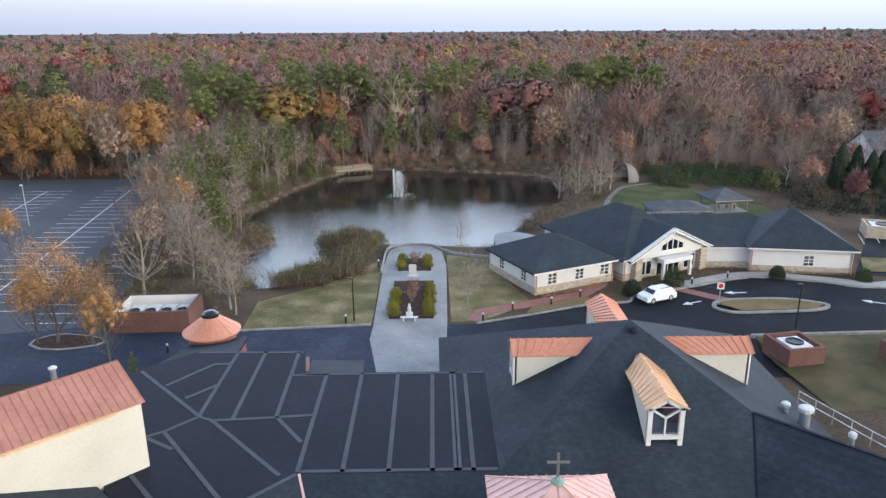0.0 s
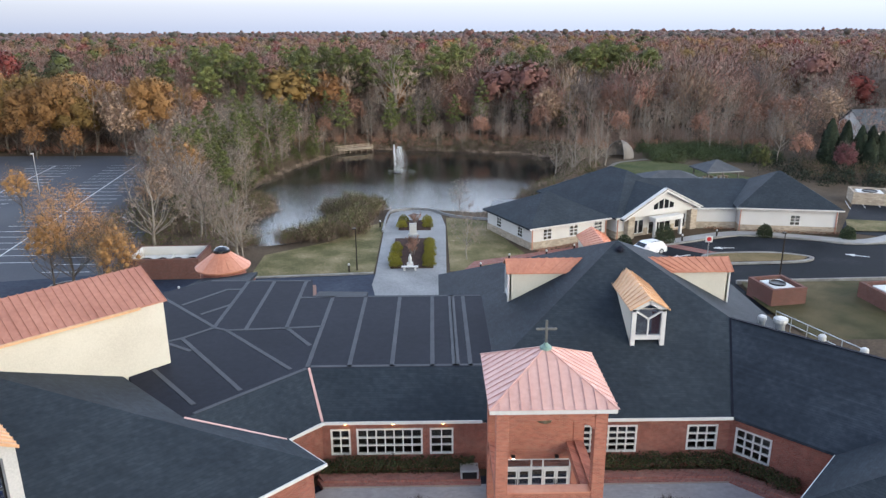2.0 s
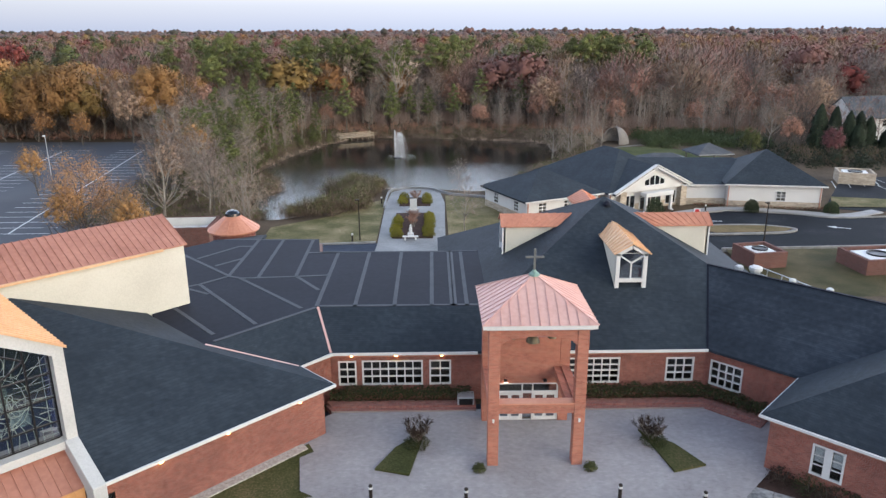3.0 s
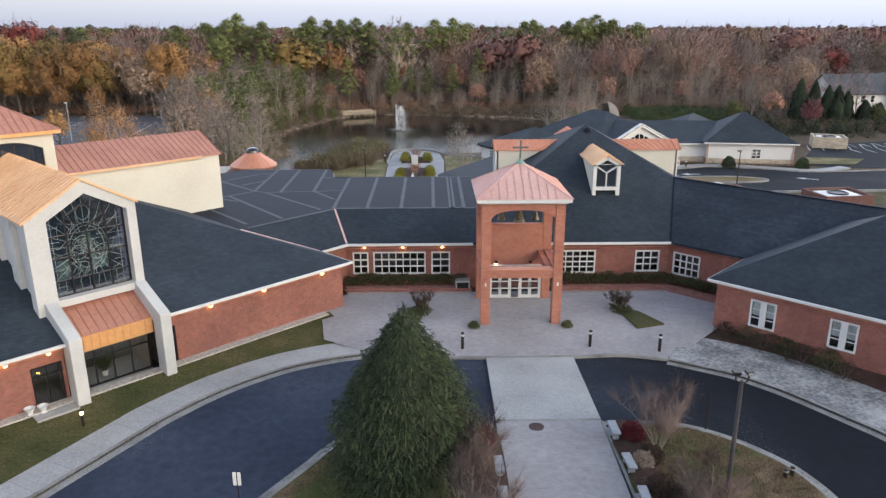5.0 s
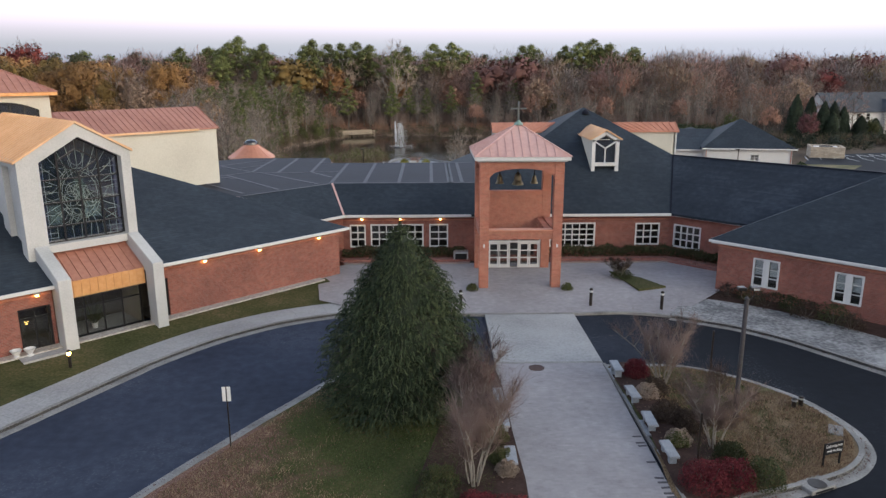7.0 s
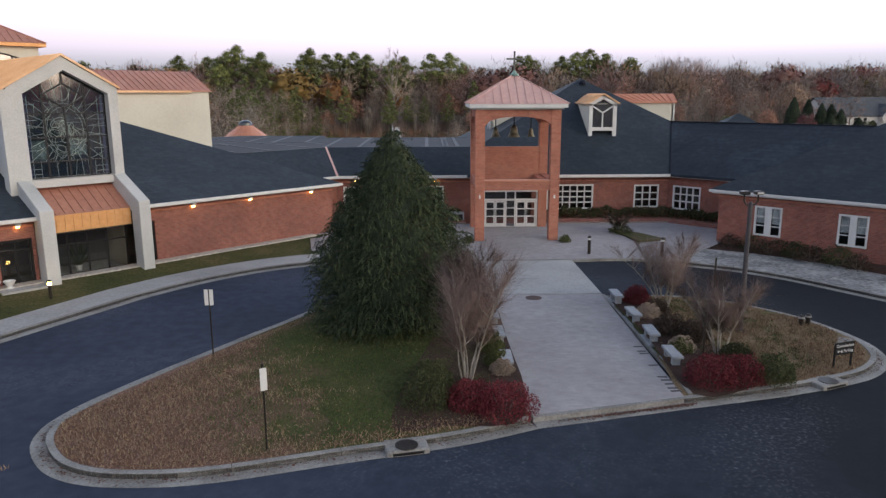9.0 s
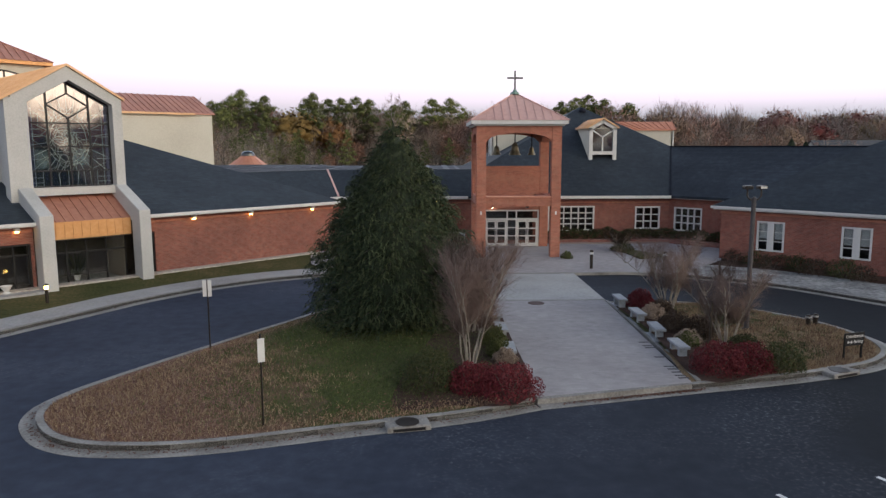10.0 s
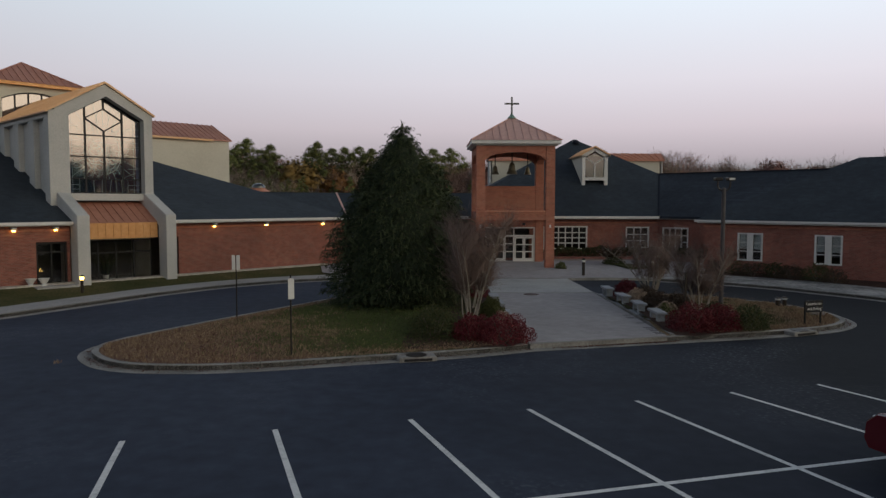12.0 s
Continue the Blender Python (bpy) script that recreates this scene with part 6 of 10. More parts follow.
# side doors
for a, b in ((-4.62, -3.2), (2.02, 2.62)):
    bm = bmesh.new()
    c = (a + b) / 2
    pierced_wall(bm, a, b, 22.68, 22.78, 0.2, 2.5, [(u0, u1, z0, z1) for u0, u1 in ((a + 0.08, c - 0.03), (c + 0.03, b - 0.08)) for z0, z1 in ((0.32, 1.95), (2.02, 2.40))])
    w = part("door", bm, BLACK, church, "black-framed glass side door")
    p = shared("pane", pane_mesh(b - a - 0.1, 2.1), w, Matrix.Translation(((a + b) / 2, 22.73, 1.35)))
    p.visible_shadow = False
part("door_step", boxes((-5.0, -3.1, 21.3, 22.5, 0.0, 0.42)), CONCRETE, church)
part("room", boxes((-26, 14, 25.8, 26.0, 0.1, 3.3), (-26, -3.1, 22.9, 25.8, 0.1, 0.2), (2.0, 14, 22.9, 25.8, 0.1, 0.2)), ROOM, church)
# eave lamps along the church wall and on the hall
for u in (-22, -16, -10, -5.6, -3.75, 2.15, 4.75, 8.2, 12.45):
    l_ = part("eave_lamp", boxes((u - 0.12, u + 0.12, 22.34, 22.56, 3.12, 3.26), bevel=0.02), STEEL, church, "warm lamp under the eave")
    part("lens", boxes((u - 0.07, u + 0.07, 22.42, 22.53, 3.04, 3.12)), LAMP_WARM, l_)
for x in (-4.9, -2.2, 0.6):
    l_ = part("eave_lamp", boxes((x - 0.12, x + 0.12, 30.12, 30.34, 3.14, 3.28), bevel=0.02), STEEL, hall, "warm lamp under the eave")
    part("lens", boxes((x - 0.07, x + 0.07, 30.20, 30.31, 3.06, 3.14)), LAMP_WARM, l_)

# lantern tower of the church
lt = part("lantern_tower", boxes((UC - 2.6, UC + 2.6, 37.0, 40.6, 5.0, 11.8)), STUCCO, church, "cream lantern tower with a red copper roof")
bm = bmesh.new()
pierced_wall(bm, UC - 2.6, UC + 2.6, 35.3, 35.6, 5.0, 11.8, [(UC - 1.95, UC + 1.95, 8.6, 11.45)])
part("front_wall", bm, STUCCO, lt)
part("side_wall", boxes((UC + 2.3, UC + 2.6, 35.6, 37.0, 5, 11.8), (UC - 2.6, UC - 2.3, 35.6, 37.0, 5, 11.8)), STUCCO, lt)
bm = bmesh.new()
n, hw = 12, 1.95
arch_strip(bm, UC, hw, 35.32, 35.58, lambda x: 10.95 + 0.5 * (1 - (x / hw) ** 2), 11.47, 12)
part("arch", bm, STUCCO, lt)
bm = bmesh.new()
for k in range(6):
    u = UC - 1.95 + 3.9 * k / 5
    bar(bm, (u, 35.45, 8.6), (u, 35.45, 11.45), 0.08, 0.08, (0, 1, 0))
for i in range(n):
    xa, xb = -hw + 2 * hw * i / n, -hw + 2 * hw * (i + 1) / n
    bar(bm, (UC + xa, 35.40, 10.93 + 0.5 * (1 - (xa / hw) ** 2)), (UC + xb, 35.40, 10.93 + 0.5 * (1 - (xb / hw) ** 2)), 0.1, 0.1, (0, 1, 0))
part("mullion", bm, BLACK, lt)
p = part("pane", boxes((UC - 1.95, UC + 1.95, 35.47, 35.49, 8.6, 11.45)), STAINED, lt, "dark reflecting glass")
part("eave_board", boxes((UC - 2.98, UC + 2.98, 34.95, 40.9, 11.8, 12.0)), COPPER_GOLD, lt, "orange copper gutter")
hip_metal("copper_roof", church, COPPER_RED, [(UC - 3.0, 34.93, 12.01), (UC + 3.0, 34.93, 12.01), (UC + 3.0, 40.93, 12.01), (UC - 3.0, 40.93, 12.01)], (UC, 37.93, 13.7), 0.42, "red-brown standing-seam copper roof")

# long cream sacristy block beside it
blk = part("side_block", boxes((UC + 2.6, 12.95, 35.1, 40.9, 4.6, 9.2)), STUCCO, church, "cream stucco block with a copper roof")
bm = bmesh.new()
vs = [bm.verts.new(p) for p in ((12.95, 35.1, 9.2), (12.95, 40.9, 9.2), (12.95, 38.0, 10.5))]
bm.faces.new(vs)
part("gable_end", bm, STUCCO, blk)
seamed("copper_roof", church, COPPER_RED, [((UC + 2.65, v, 9.22), (13.12, v, 9.22), (13.12, 38.0, 10.62), (UC + 2.65, 38.0, 10.62)) for v in (34.95, 41.05)], 0.42, 0.07, "red-brown standing-seam copper roof")
part("gutter", boxes((UC + 2.65, 11.5, 34.8, 34.95, 9.1, 9.24)), COPPER_PALE, blk)

flue = thing("roof_flue", "tall metal flue with a white cap behind the church", "flue", pose(-27.4, 46.6, -0.9))
bm = bmesh.new()
lathe(bm, [(0.2, 0), (0.2, 5.9)], 12)
part("pipe", bm, STEEL, flue)
bm = bmesh.new()
lathe(bm, [(0.3, 5.9), (0.3, 6.0), (0.12, 6.12)], 12)
part("cap", bm, WHITE, flue)

# round turret with a copper cone
turret = thing("round_turret", "small round brick turret with a shallow copper cone", "turret", pose(-18.1, 53.9, 0) @ Matrix.Diagonal((0.9, 0.9, 1, 1)))
bm = bmesh.new()
lathe(bm, [(2.1, -1.2), (2.1, 4.7)], 24)
part("wall", bm, BRICK, turret, smooth=False)
bm = bmesh.new()
lathe(bm, [(2.55, 4.62), (2.6, 4.75), (0.75, 5.95), (0.72, 6.0)], 24)
part("copper_cone", bm, COPPER, turret)
bm = bmesh.new()
lathe(bm, [(0.78, 5.98), (0.74, 6.2), (0.5, 6.4), (0.2, 6.48)], 16)
part("skylight", bm, DARK_GLASS, turret)
bm = bmesh.new()
for k in range(12):
    a = 2 * math.pi * k / 12
    bar(bm, (2.6 * math.cos(a), 2.6 * math.sin(a), 4.765), (0.75 * math.cos(a), 0.75 * math.sin(a), 5.965), 0.03, 0.03)
part("cone_rib", bm, COPPER, turret, "thin standing seams")
link = thing("link_roof", "dark shingled link roof between hall and turret", "roof", pose(0, 0, 0))
bm = bmesh.new()
slab(bm, [(-21.5, 46, 4.3), (-17.2, 48.9, 5.0), (-14.8, 48.9, 4.9), (-15.2, 54, 4.1), (-19.5, 53, 4.0)], 0.25)
part("roof", bm, SHINGLE, link)
part("wall", boxes((-18.5, -15.3, 48.9, 53.5, -1.2, 3.9)), BRICK, link)

# ---- brick plant enclosures ----
def enclosure(x0, x1, y0, y1, h, yaw, units, cols, label, wall=BRICK_BROWN, lined=False):
    e = thing("plant_enclosure", label, "plant enclosure", pose((x0 + x1) / 2, (y0 + y1) / 2, -0.95, 0, 0, yaw), group="plant enclosures")
    a, b = (x1 - x0) / 2, (y1 - y0) / 2
    for bb in ((-a, a, -b, -b + 0.3, 0, h), (-a, a, b - 0.3, b, 0, h), (-a, -a + 0.3, -b + 0.3, b - 0.3, 0, h), (a - 0.3, a, -b + 0.3, b - 0.3, 0, h)):
        part("wall", boxes(bb), wall, e)
    top = h * 0.62 if lined else h - 0.15
    if lined:
        for bb in ((-a + 0.3, a - 0.3, b - 0.34, b - 0.3, 0.05, h - 0.02), (-a + 0.3, -a + 0.34, -b + 0.3, b - 0.34, 0.05, h - 0.02), (a - 0.34, a - 0.3, -b + 0.3, b - 0.34, 0.05, h - 0.02)):
            part("lining", boxes(bb), WHITE, e, "white-painted inner face")
    for i in range(units):
        for j in range(cols):
            ux = -a + 0.6 + (2 * a - 1.2) * (i + 0.5) / units
            uy = -b + 0.6 + (2 * b - 1.2) * (j + 0.5) / cols
            w, d = (2 * a - 1.2) / units * 0.9, (2 * b - 1.2) / cols * 0.9
            u = part("chiller", boxes((ux - w / 2, ux + w / 2, uy - d / 2, uy + d / 2, 0.1, top), bevel=0.03), WHITE, e, "pale metal chiller")
            bm = bmesh.new()
            lathe(bm, [(min(w, d) * 0.36, 0), (min(w, d) * 0.36, 0.14), (min(w, d) * 0.3, 0.15), (min(w, d) * 0.28, 0.05)], 16, (ux, uy, top))
            part("fan", bm, BLACK, u)
    return e


enclosure(-32.3, -24.6, 66.4, 71.6, 2.3, 2, 4, 1, "brown brick enclosure round four white chillers", lined=True)
enclosure(31.0, 34.6, 56.6, 60.4, 2.0, 10, 1, 1, "brown brick enclosure with an open white lid")
enclosure(41.0, 46.5, 54.5, 59.0, 1.9, 6, 1, 1, "brown brick enclosure on the dry lawn")
enclosure(62.5, 67.5, 96.0, 100.5, 1.9, -20, 1, 1, "tan block enclosure at the wood's edge", TAN_STONE)


# ---- plants ----
RNG = np.random.default_rng(7)


def np_tube(pts, r0, r1, segs=5):
    pts = np.asarray(pts, float)
    n = len(pts)
    V, Ft = [], []
    for k in range(n):
        d = pts[min(k + 1, n - 1)] - pts[max(k - 1, 0)]
        d /= np.linalg.norm(d) + 1e-9
        x = np.cross(d, (0.31, 0.9, 0.13))
        x /= np.linalg.norm(x) + 1e-9
        y = np.cross(d, x)
        r = r0 + (r1 - r0) * k / max(1, n - 1)
        for i in range(segs):
            a = 2 * math.pi * i / segs
            V.append(pts[k] + (x * math.cos(a) + y * math.sin(a)) * r)
    for k in range(n - 1):
        for i in range(segs):
            a, b = k * segs + i, k * segs + (i + 1) % segs
            Ft += [(a, b, b + segs), (a, b + segs, a + segs)]
    return np.array(V), np.array(Ft, int)


def facing(me, way):
    """Rounds the shading of a crown whose bits lie on its surface."""
    if np.abs(way).max() > 0:
        me.shade_smooth()
        me.normals_split_custom_set_from_vertices(way.astype(np.float32))
    return me


def ball(level):
    bm = bmesh.new()
    bmesh.ops.create_icosphere(bm, subdivisions=level, radius=1.0)
    v = np.array([p.co[:] for p in bm.verts])
    f = np.array([[q.index for q in p.verts] for p in bm.faces])
    bm.free()
    return v, f


BALL = ball(1)


def core(bag, centre, radius, mat_no, rng, shape=BALL, squash=1.0):
    """The dense inside of a leaf clump."""
    v, f = shape
    k = rng.uniform(0.78, 1.12, (len(v), 1))
    bag.add(v * k * radius * (1, 1, squash) + centre, f, mat_no, v + (0, 0, 0.35))


def tri_way(d):
    return np.repeat(d / (np.linalg.norm(d, axis=1)[:, None] + 1e-9), 3, 0)


def wind(v, f, w):
    """Turns each triangle so that its front looks the way its surface faces."""
    n = np.cross(v[f[:, 1]] - v[f[:, 0]], v[f[:, 2]] - v[f[:, 0]])
    back = (n * w[f].sum(1)).sum(1) < 0
    f = f.copy()
    f[back] = f[back][:, [0, 2, 1]]
    return f


class Bag:
    """Gathers triangles, each with a material number."""

    def __init__(self):
        self.v, self.f, self.m, self.w, self.n = [], [], [], [], 0

    def add(self, v, f, m=0, way=None):
        """way: which way the surface that the bits belong to faces, at each point."""
        self.v.append(v)
        self.w.append(np.zeros((len(v), 3)) if way is None else way)
        self.f.append(np.asarray(f, int) + self.n)
        self.m.append(np.full(len(f), m, int))
        self.n += len(v)

    def mesh(self, name, mats):
        v, f, w = np.concatenate(self.v), np.concatenate(self.f), np.concatenate(self.w)
        return facing(np_mesh(name, v, wind(v, f, w), mats, np.concatenate(self.m)), w)


def slivers(base, way, width, rng):
    """Thin long triangles: twigs or needles."""
    n = len(base)
    s = rng.normal(size=(n, 3))
    s -= way * ((s * way).sum(1) / ((way * way).sum(1) + 1e-9))[:, None]
    s /= np.linalg.norm(s, axis=1)[:, None] + 1e-9
    w = np.asarray(width).reshape(-1, 1) if np.ndim(width) else width
    v = np.stack([base - s * w * 0.5, base + s * w * 0.5, base + way], 1).reshape(-1, 3)
    return v, np.arange(3 * n).reshape(-1, 3)


def leaves(centre, size, rng, flat=0.0):
    """Small turned quads."""
    n = len(centre)
    a = rng.normal(size=(n, 3))
    a[:, 2] *= 1 - flat
    a /= np.linalg.norm(a, axis=1)[:, None]
    b = rng.normal(size=(n, 3))
    b -= a * (a * b).sum(1)[:, None]
    b /= np.linalg.norm(b, axis=1)[:, None]
    sz = (np.asarray(size) * np.ones(n))[:, None] * 0.5
    v = np.stack([centre - a * sz, centre - b * sz * 0.7, centre + a * sz, centre + b * sz * 0.7], 1).reshape(-1, 3)
    k = np.arange(n)[:, None] * 4
    f = np.concatenate([k + (0, 1, 2), k + (0, 2, 3)], 0)
    return v, f


def shell_bits(centre, normal, size, rng, tilt=0.45):
    """Small triangles lying roughly on a surface: leaf sprays seen from afar."""
    n = len(centre)
    nn = normal + rng.normal(0, tilt, (n, 3))
    nn /= np.linalg.norm(nn, axis=1)[:, None]
    a = np.cross(nn, rng.normal(size=(n, 3)))
    a /= np.linalg.norm(a, axis=1)[:, None]
    b = np.cross(nn, a)
    s = (np.asarray(size) * np.ones(n))[:, None]
    v = np.stack([centre + a * s, centre + (b * 0.8 - a * 0.5) * s, centre - (b * 0.8 + a * 0.5) * s], 1).reshape(-1, 3)
    return v, np.arange(3 * n).reshape(-1, 3)


def skeleton_tree(h, seed, rx=0.27, rz=0.36, cz=0.62, limbs=24, trunk=0.012, low=0.2):
    """Trunk, limbs and branches reaching out to a rounded crown; gives the wood, the limb ends and points on the branches."""
    rng = np.random.default_rng(seed)
    bag = Bag()
    ts = np.linspace(0, 1, 6)
    wob = rng.normal(0, 0.012 * h, (6, 2)).cumsum(0)
    wob -= wob[0]
    tr = np.stack([wob[:, 0], wob[:, 1], ts * h * (cz + rz * 0.55)], 1)
    bag.add(*np_tube(tr, trunk * h, trunk * h * 0.2, 6))
    centre = np.array((wob[3, 0], wob[3, 1], cz * h))
    ends, tips, ways = [], [], []
    for i in range(limbs):
        el = math.asin(-0.45 + 1.43 * (i + 0.5) / limbs)
        az = 2.4 * i + rng.random()
        d = np.array((math.cos(az) * math.cos(el), math.sin(az) * math.cos(el), math.sin(el)))
        e = centre + d * (rx * h, rx * h, rz * h) * rng.uniform(0.72, 1.06)
        hd = math.hypot(e[0] - centre[0], e[1] - centre[1])
        zs = min(max(low * h, e[2] - hd * rng.uniform(0.8, 1.5) - 0.05 * h), tr[-1, 2] * 0.97)
        p = np.array([np.interp(zs, tr[:, 2], tr[:, 0]), np.interp(zs, tr[:, 2], tr[:, 1]), zs])
        m1 = p + (e - p) * (0.5, 0.5, 0.36) + rng.normal(0, 0.012 * h, 3)
        m2 = p + (e - p) * (0.82, 0.82, 0.72) + rng.normal(0, 0.012 * h, 3)
        bag.add(*np_tube([p, m1, m2, e], trunk * h * 0.30, 0.015, 4))
        ends.append(e)
        for k in range(4):
            t = rng.uniform(0.25, 0.95)
            q = m1 + (e - m1) * t
            w = (q - centre) / (0.3 * h) + rng.normal(0, 0.6, 3) + (0, 0, 0.25)
            w /= np.linalg.norm(w)
            f = q + w * h * rng.uniform(0.06, 0.13)
            bag.add(*np_tube([q, f], 0.03, 0.01, 3))
            for j in range(3):
                tips.append(q + (f - q) * rng.uniform(0.3, 1))
                ways.append(w)
    return bag, np.array(ends), np.array(tips), np.array(ways), centre, rng


def make_tree(name, bag, wood, crown_me, crown_mat, label, category, m):
    t = thing(name, label, category, m)
    w = new("trunk", bag.mesh("trunk", [wood]))
    w.parent = t
    c = new("crown", crown_me)
    c.parent = t
    return t


def bare_crown(tips, ways, rng, h, count, ln=(0.04, 0.11), width=0.035, fan=0.7, centre=(0, 0, 0)):
    i = rng.integers(0, len(tips), count)
    way = ways[i] + rng.normal(0, fan, (count, 3)) + (0, 0, 0.35)
    way /= np.linalg.norm(way, axis=1)[:, None]
    L = h * rng.uniform(*ln, count)
    b1 = Bag()
    v, f = slivers(tips[i], way * L[:, None], width, rng)
    b1.add(v, f, 0, tri_way((tips[i] - centre) / (0.3 * h) + (0, 0, 0.5)))
    # second order
    j = rng.integers(0, count, count)
    base = tips[i][j] + way[j] * (L[j] * rng.uniform(0.2, 0.9, count))[:, None]
    way2 = way[j] + rng.normal(0, 0.6, (count, 3))
    way2 /= np.linalg.norm(way2, axis=1)[:, None]
    v, f = slivers(base, way2 * (L[j] * rng.uniform(0.3, 0.7, count))[:, None], width * 0.8, rng)
    b1.add(v, f, 0, tri_way((base - centre) / (0.3 * h) + (0, 0, 0.5)))
    return b1


def bare_tree(h, seed, m, wood=BARK, twig=TWIG, count=1300, label="bare grey-brown deciduous tree", rx=0.27, rz=0.36, cz=0.62, limbs=24, trunk=0.012, width=0.04, name="bare_tree", low=0.2):
    bag, ends, tips, ways, centre, rng = skeleton_tree(h, seed, rx, rz, cz, limbs, trunk, low)
    cr = bare_crown(tips, ways, rng, h, count, ln=(0.03, 0.085), width=width, fan=0.55, centre=centre).mesh("crown", [twig])
    return make_tree(name, bag, wood, cr, twig, label, "tree", m)


def leaf_tree(h, seed, m, leaf, label, count=3000, size=0.22, wood=BARK, rx=0.29, rz=0.38, cz=0.58, thin=0.0, name="autumn_tree", low=0.15):
    """Leaves lie on many rounded clumps, one or two at each limb's end."""
    bag, ends, tips, ways, centre, rng = skeleton_tree(h, seed, rx, rz, cz, 26, 0.014, low)
    b = bare_crown(tips, ways, rng, h, 200, ln=(0.03, 0.07))
    c0 = np.concatenate([centre + (ends - centre) * 0.80, centre + (ends - centre) * rng.uniform(0.4, 0.75, (len(ends), 1))])
    i = rng.integers(0, len(c0), count)
    d = rng.normal(size=(count, 3))
    d[:, 2] += 0.45
    d /= np.linalg.norm(d, axis=1)[:, None]
    c = c0[i] + d * (h * 0.086 * rng.uniform(0.45 - thin, 1.25 + thin, count))[:, None]
    v, f = shell_bits(c, d, rng.uniform(0.6, 1.35, count) * size, rng, 0.38)
    for q in c0:
        if thin < 0.3:
            core(b, q, h * 0.034, 1, rng)
        elif thin < 0.5:
            core(b, q, h * 0.03, 1, rng)
    b.add(v, f, 1, tri_way(d + (c - centre) / (h * 0.3) + rng.normal(0, 0.15, d.shape)))
    return make_tree(name, bag, wood, b.mesh("crown", [TWIG, leaf]), leaf, label, "tree", m)


def pine_tree(h, seed, m, label="tall green pine with a bare lower trunk", low=0.45, count=3000, leaf=LEAF_PINE, name="pine_tree", r=0.17, cone=1.5, size=0.2, boughs=18, clump=0.062):
    """A straight trunk whose boughs end in flat rounded clumps of needles."""
    rng = np.random.default_rng(seed)
    bag, b = Bag(), Bag()
    lean = rng.normal(0, 0.012 * h, 2)
    bag.add(*np_tube([(0, 0, 0), (*lean, h * 0.45), (*(lean * 0.6), h * 0.97)], h * 0.011, 0.04, 6))
    spots = [(np.array((*(lean * 0.6), h * 0.975)), 0.62)]
    for i in range(boughs):
        u = (i + rng.uniform(0, 0.9)) / boughs
        az = 2.4 * i + rng.uniform(-0.5, 0.5)
        L = h * r * (1.05 - u ** cone) * (0.6 + 0.4 * min(1, u * 4)) * rng.uniform(0.65, 1.15)
        p = np.array((*(lean * 0.8), (low + (0.97 - low) * u) * h))
        e = p + np.array((math.cos(az) * L, math.sin(az) * L, L * rng.uniform(0.1, 0.4)))
        bag.add(*np_tube([p, (p + e) / 2 + (0, 0, -0.04 * L), e], 0.05, 0.02, 3))
        spots.append((e, rng.uniform(0.8, 1.2) * (1 - 0.3 * u)))
        if L > h * 0.09:
            spots.append((p + (e - p) * 0.5 + rng.normal(0, 0.02 * h, 3), rng.uniform(0.7, 1.0)))
    per = count // len(spots)
    for q, k in spots:
        R = h * clump * k
        d = rng.normal(size=(per, 3))
        d[:, 2] += 0.35
        d /= np.linalg.norm(d, axis=1)[:, None]
        c = q + d * (R, R, R * 0.62) * rng.uniform(0.5, 1.22, (per, 1))
        core(b, q, R * 0.5, 0, rng, BALL, 0.6)
        v, f = shell_bits(c, d, rng.uniform(0.5, 1.3, per) * size, rng, 0.5)
        b.add(v, f, 0, tri_way(d + (0, 0, 0.35) + rng.normal(0, 0.25, d.shape)))
    return make_tree(name, bag, BARK, b.mesh("crown", [leaf]), leaf, label, "tree", m)


def shrub(name, label, leaf, m, r=0.8, h=0.9, count=1700, size=0.062, rough=0.25, group=""):
    rng = np.random.default_rng(int(r * 100 + h * 10 + count))
    n = rng.normal(size=(count, 3))
    n /= np.linalg.norm(n, axis=1)[:, None]
    n[:, 2] = np.abs(n[:, 2])
    bump = 1 + rough * np.array([noise.noise(Vector(p * 2.2)) for p in n])
    rad = (rng.random(count) ** 0.25) * bump
    c = n * rad[:, None] * (r, r, h)
    b = Bag()
    v, f = leaves(c, rng.uniform(0.7, 1.4, count) * size, rng)
    b.add(v, f)
    t = thing(name, label, "shrub", m, group)
    cr = new("foliage", b.mesh("foliage", [leaf]))
    cr.parent = t
    st = Bag()
    for k in range(5):
        a = 1.3 * k
        st.add(*np_tube([(0.05 * math.cos(a), 0.05 * math.sin(a), -0.12), (0.5 * r * math.cos(a), 0.5 * r * math.sin(a), h * 0.7)], 0.025, 0.01, 4))
    s = new("stem_frame", st.mesh("stem_frame", [BARK]))
    s.parent = t
    return t


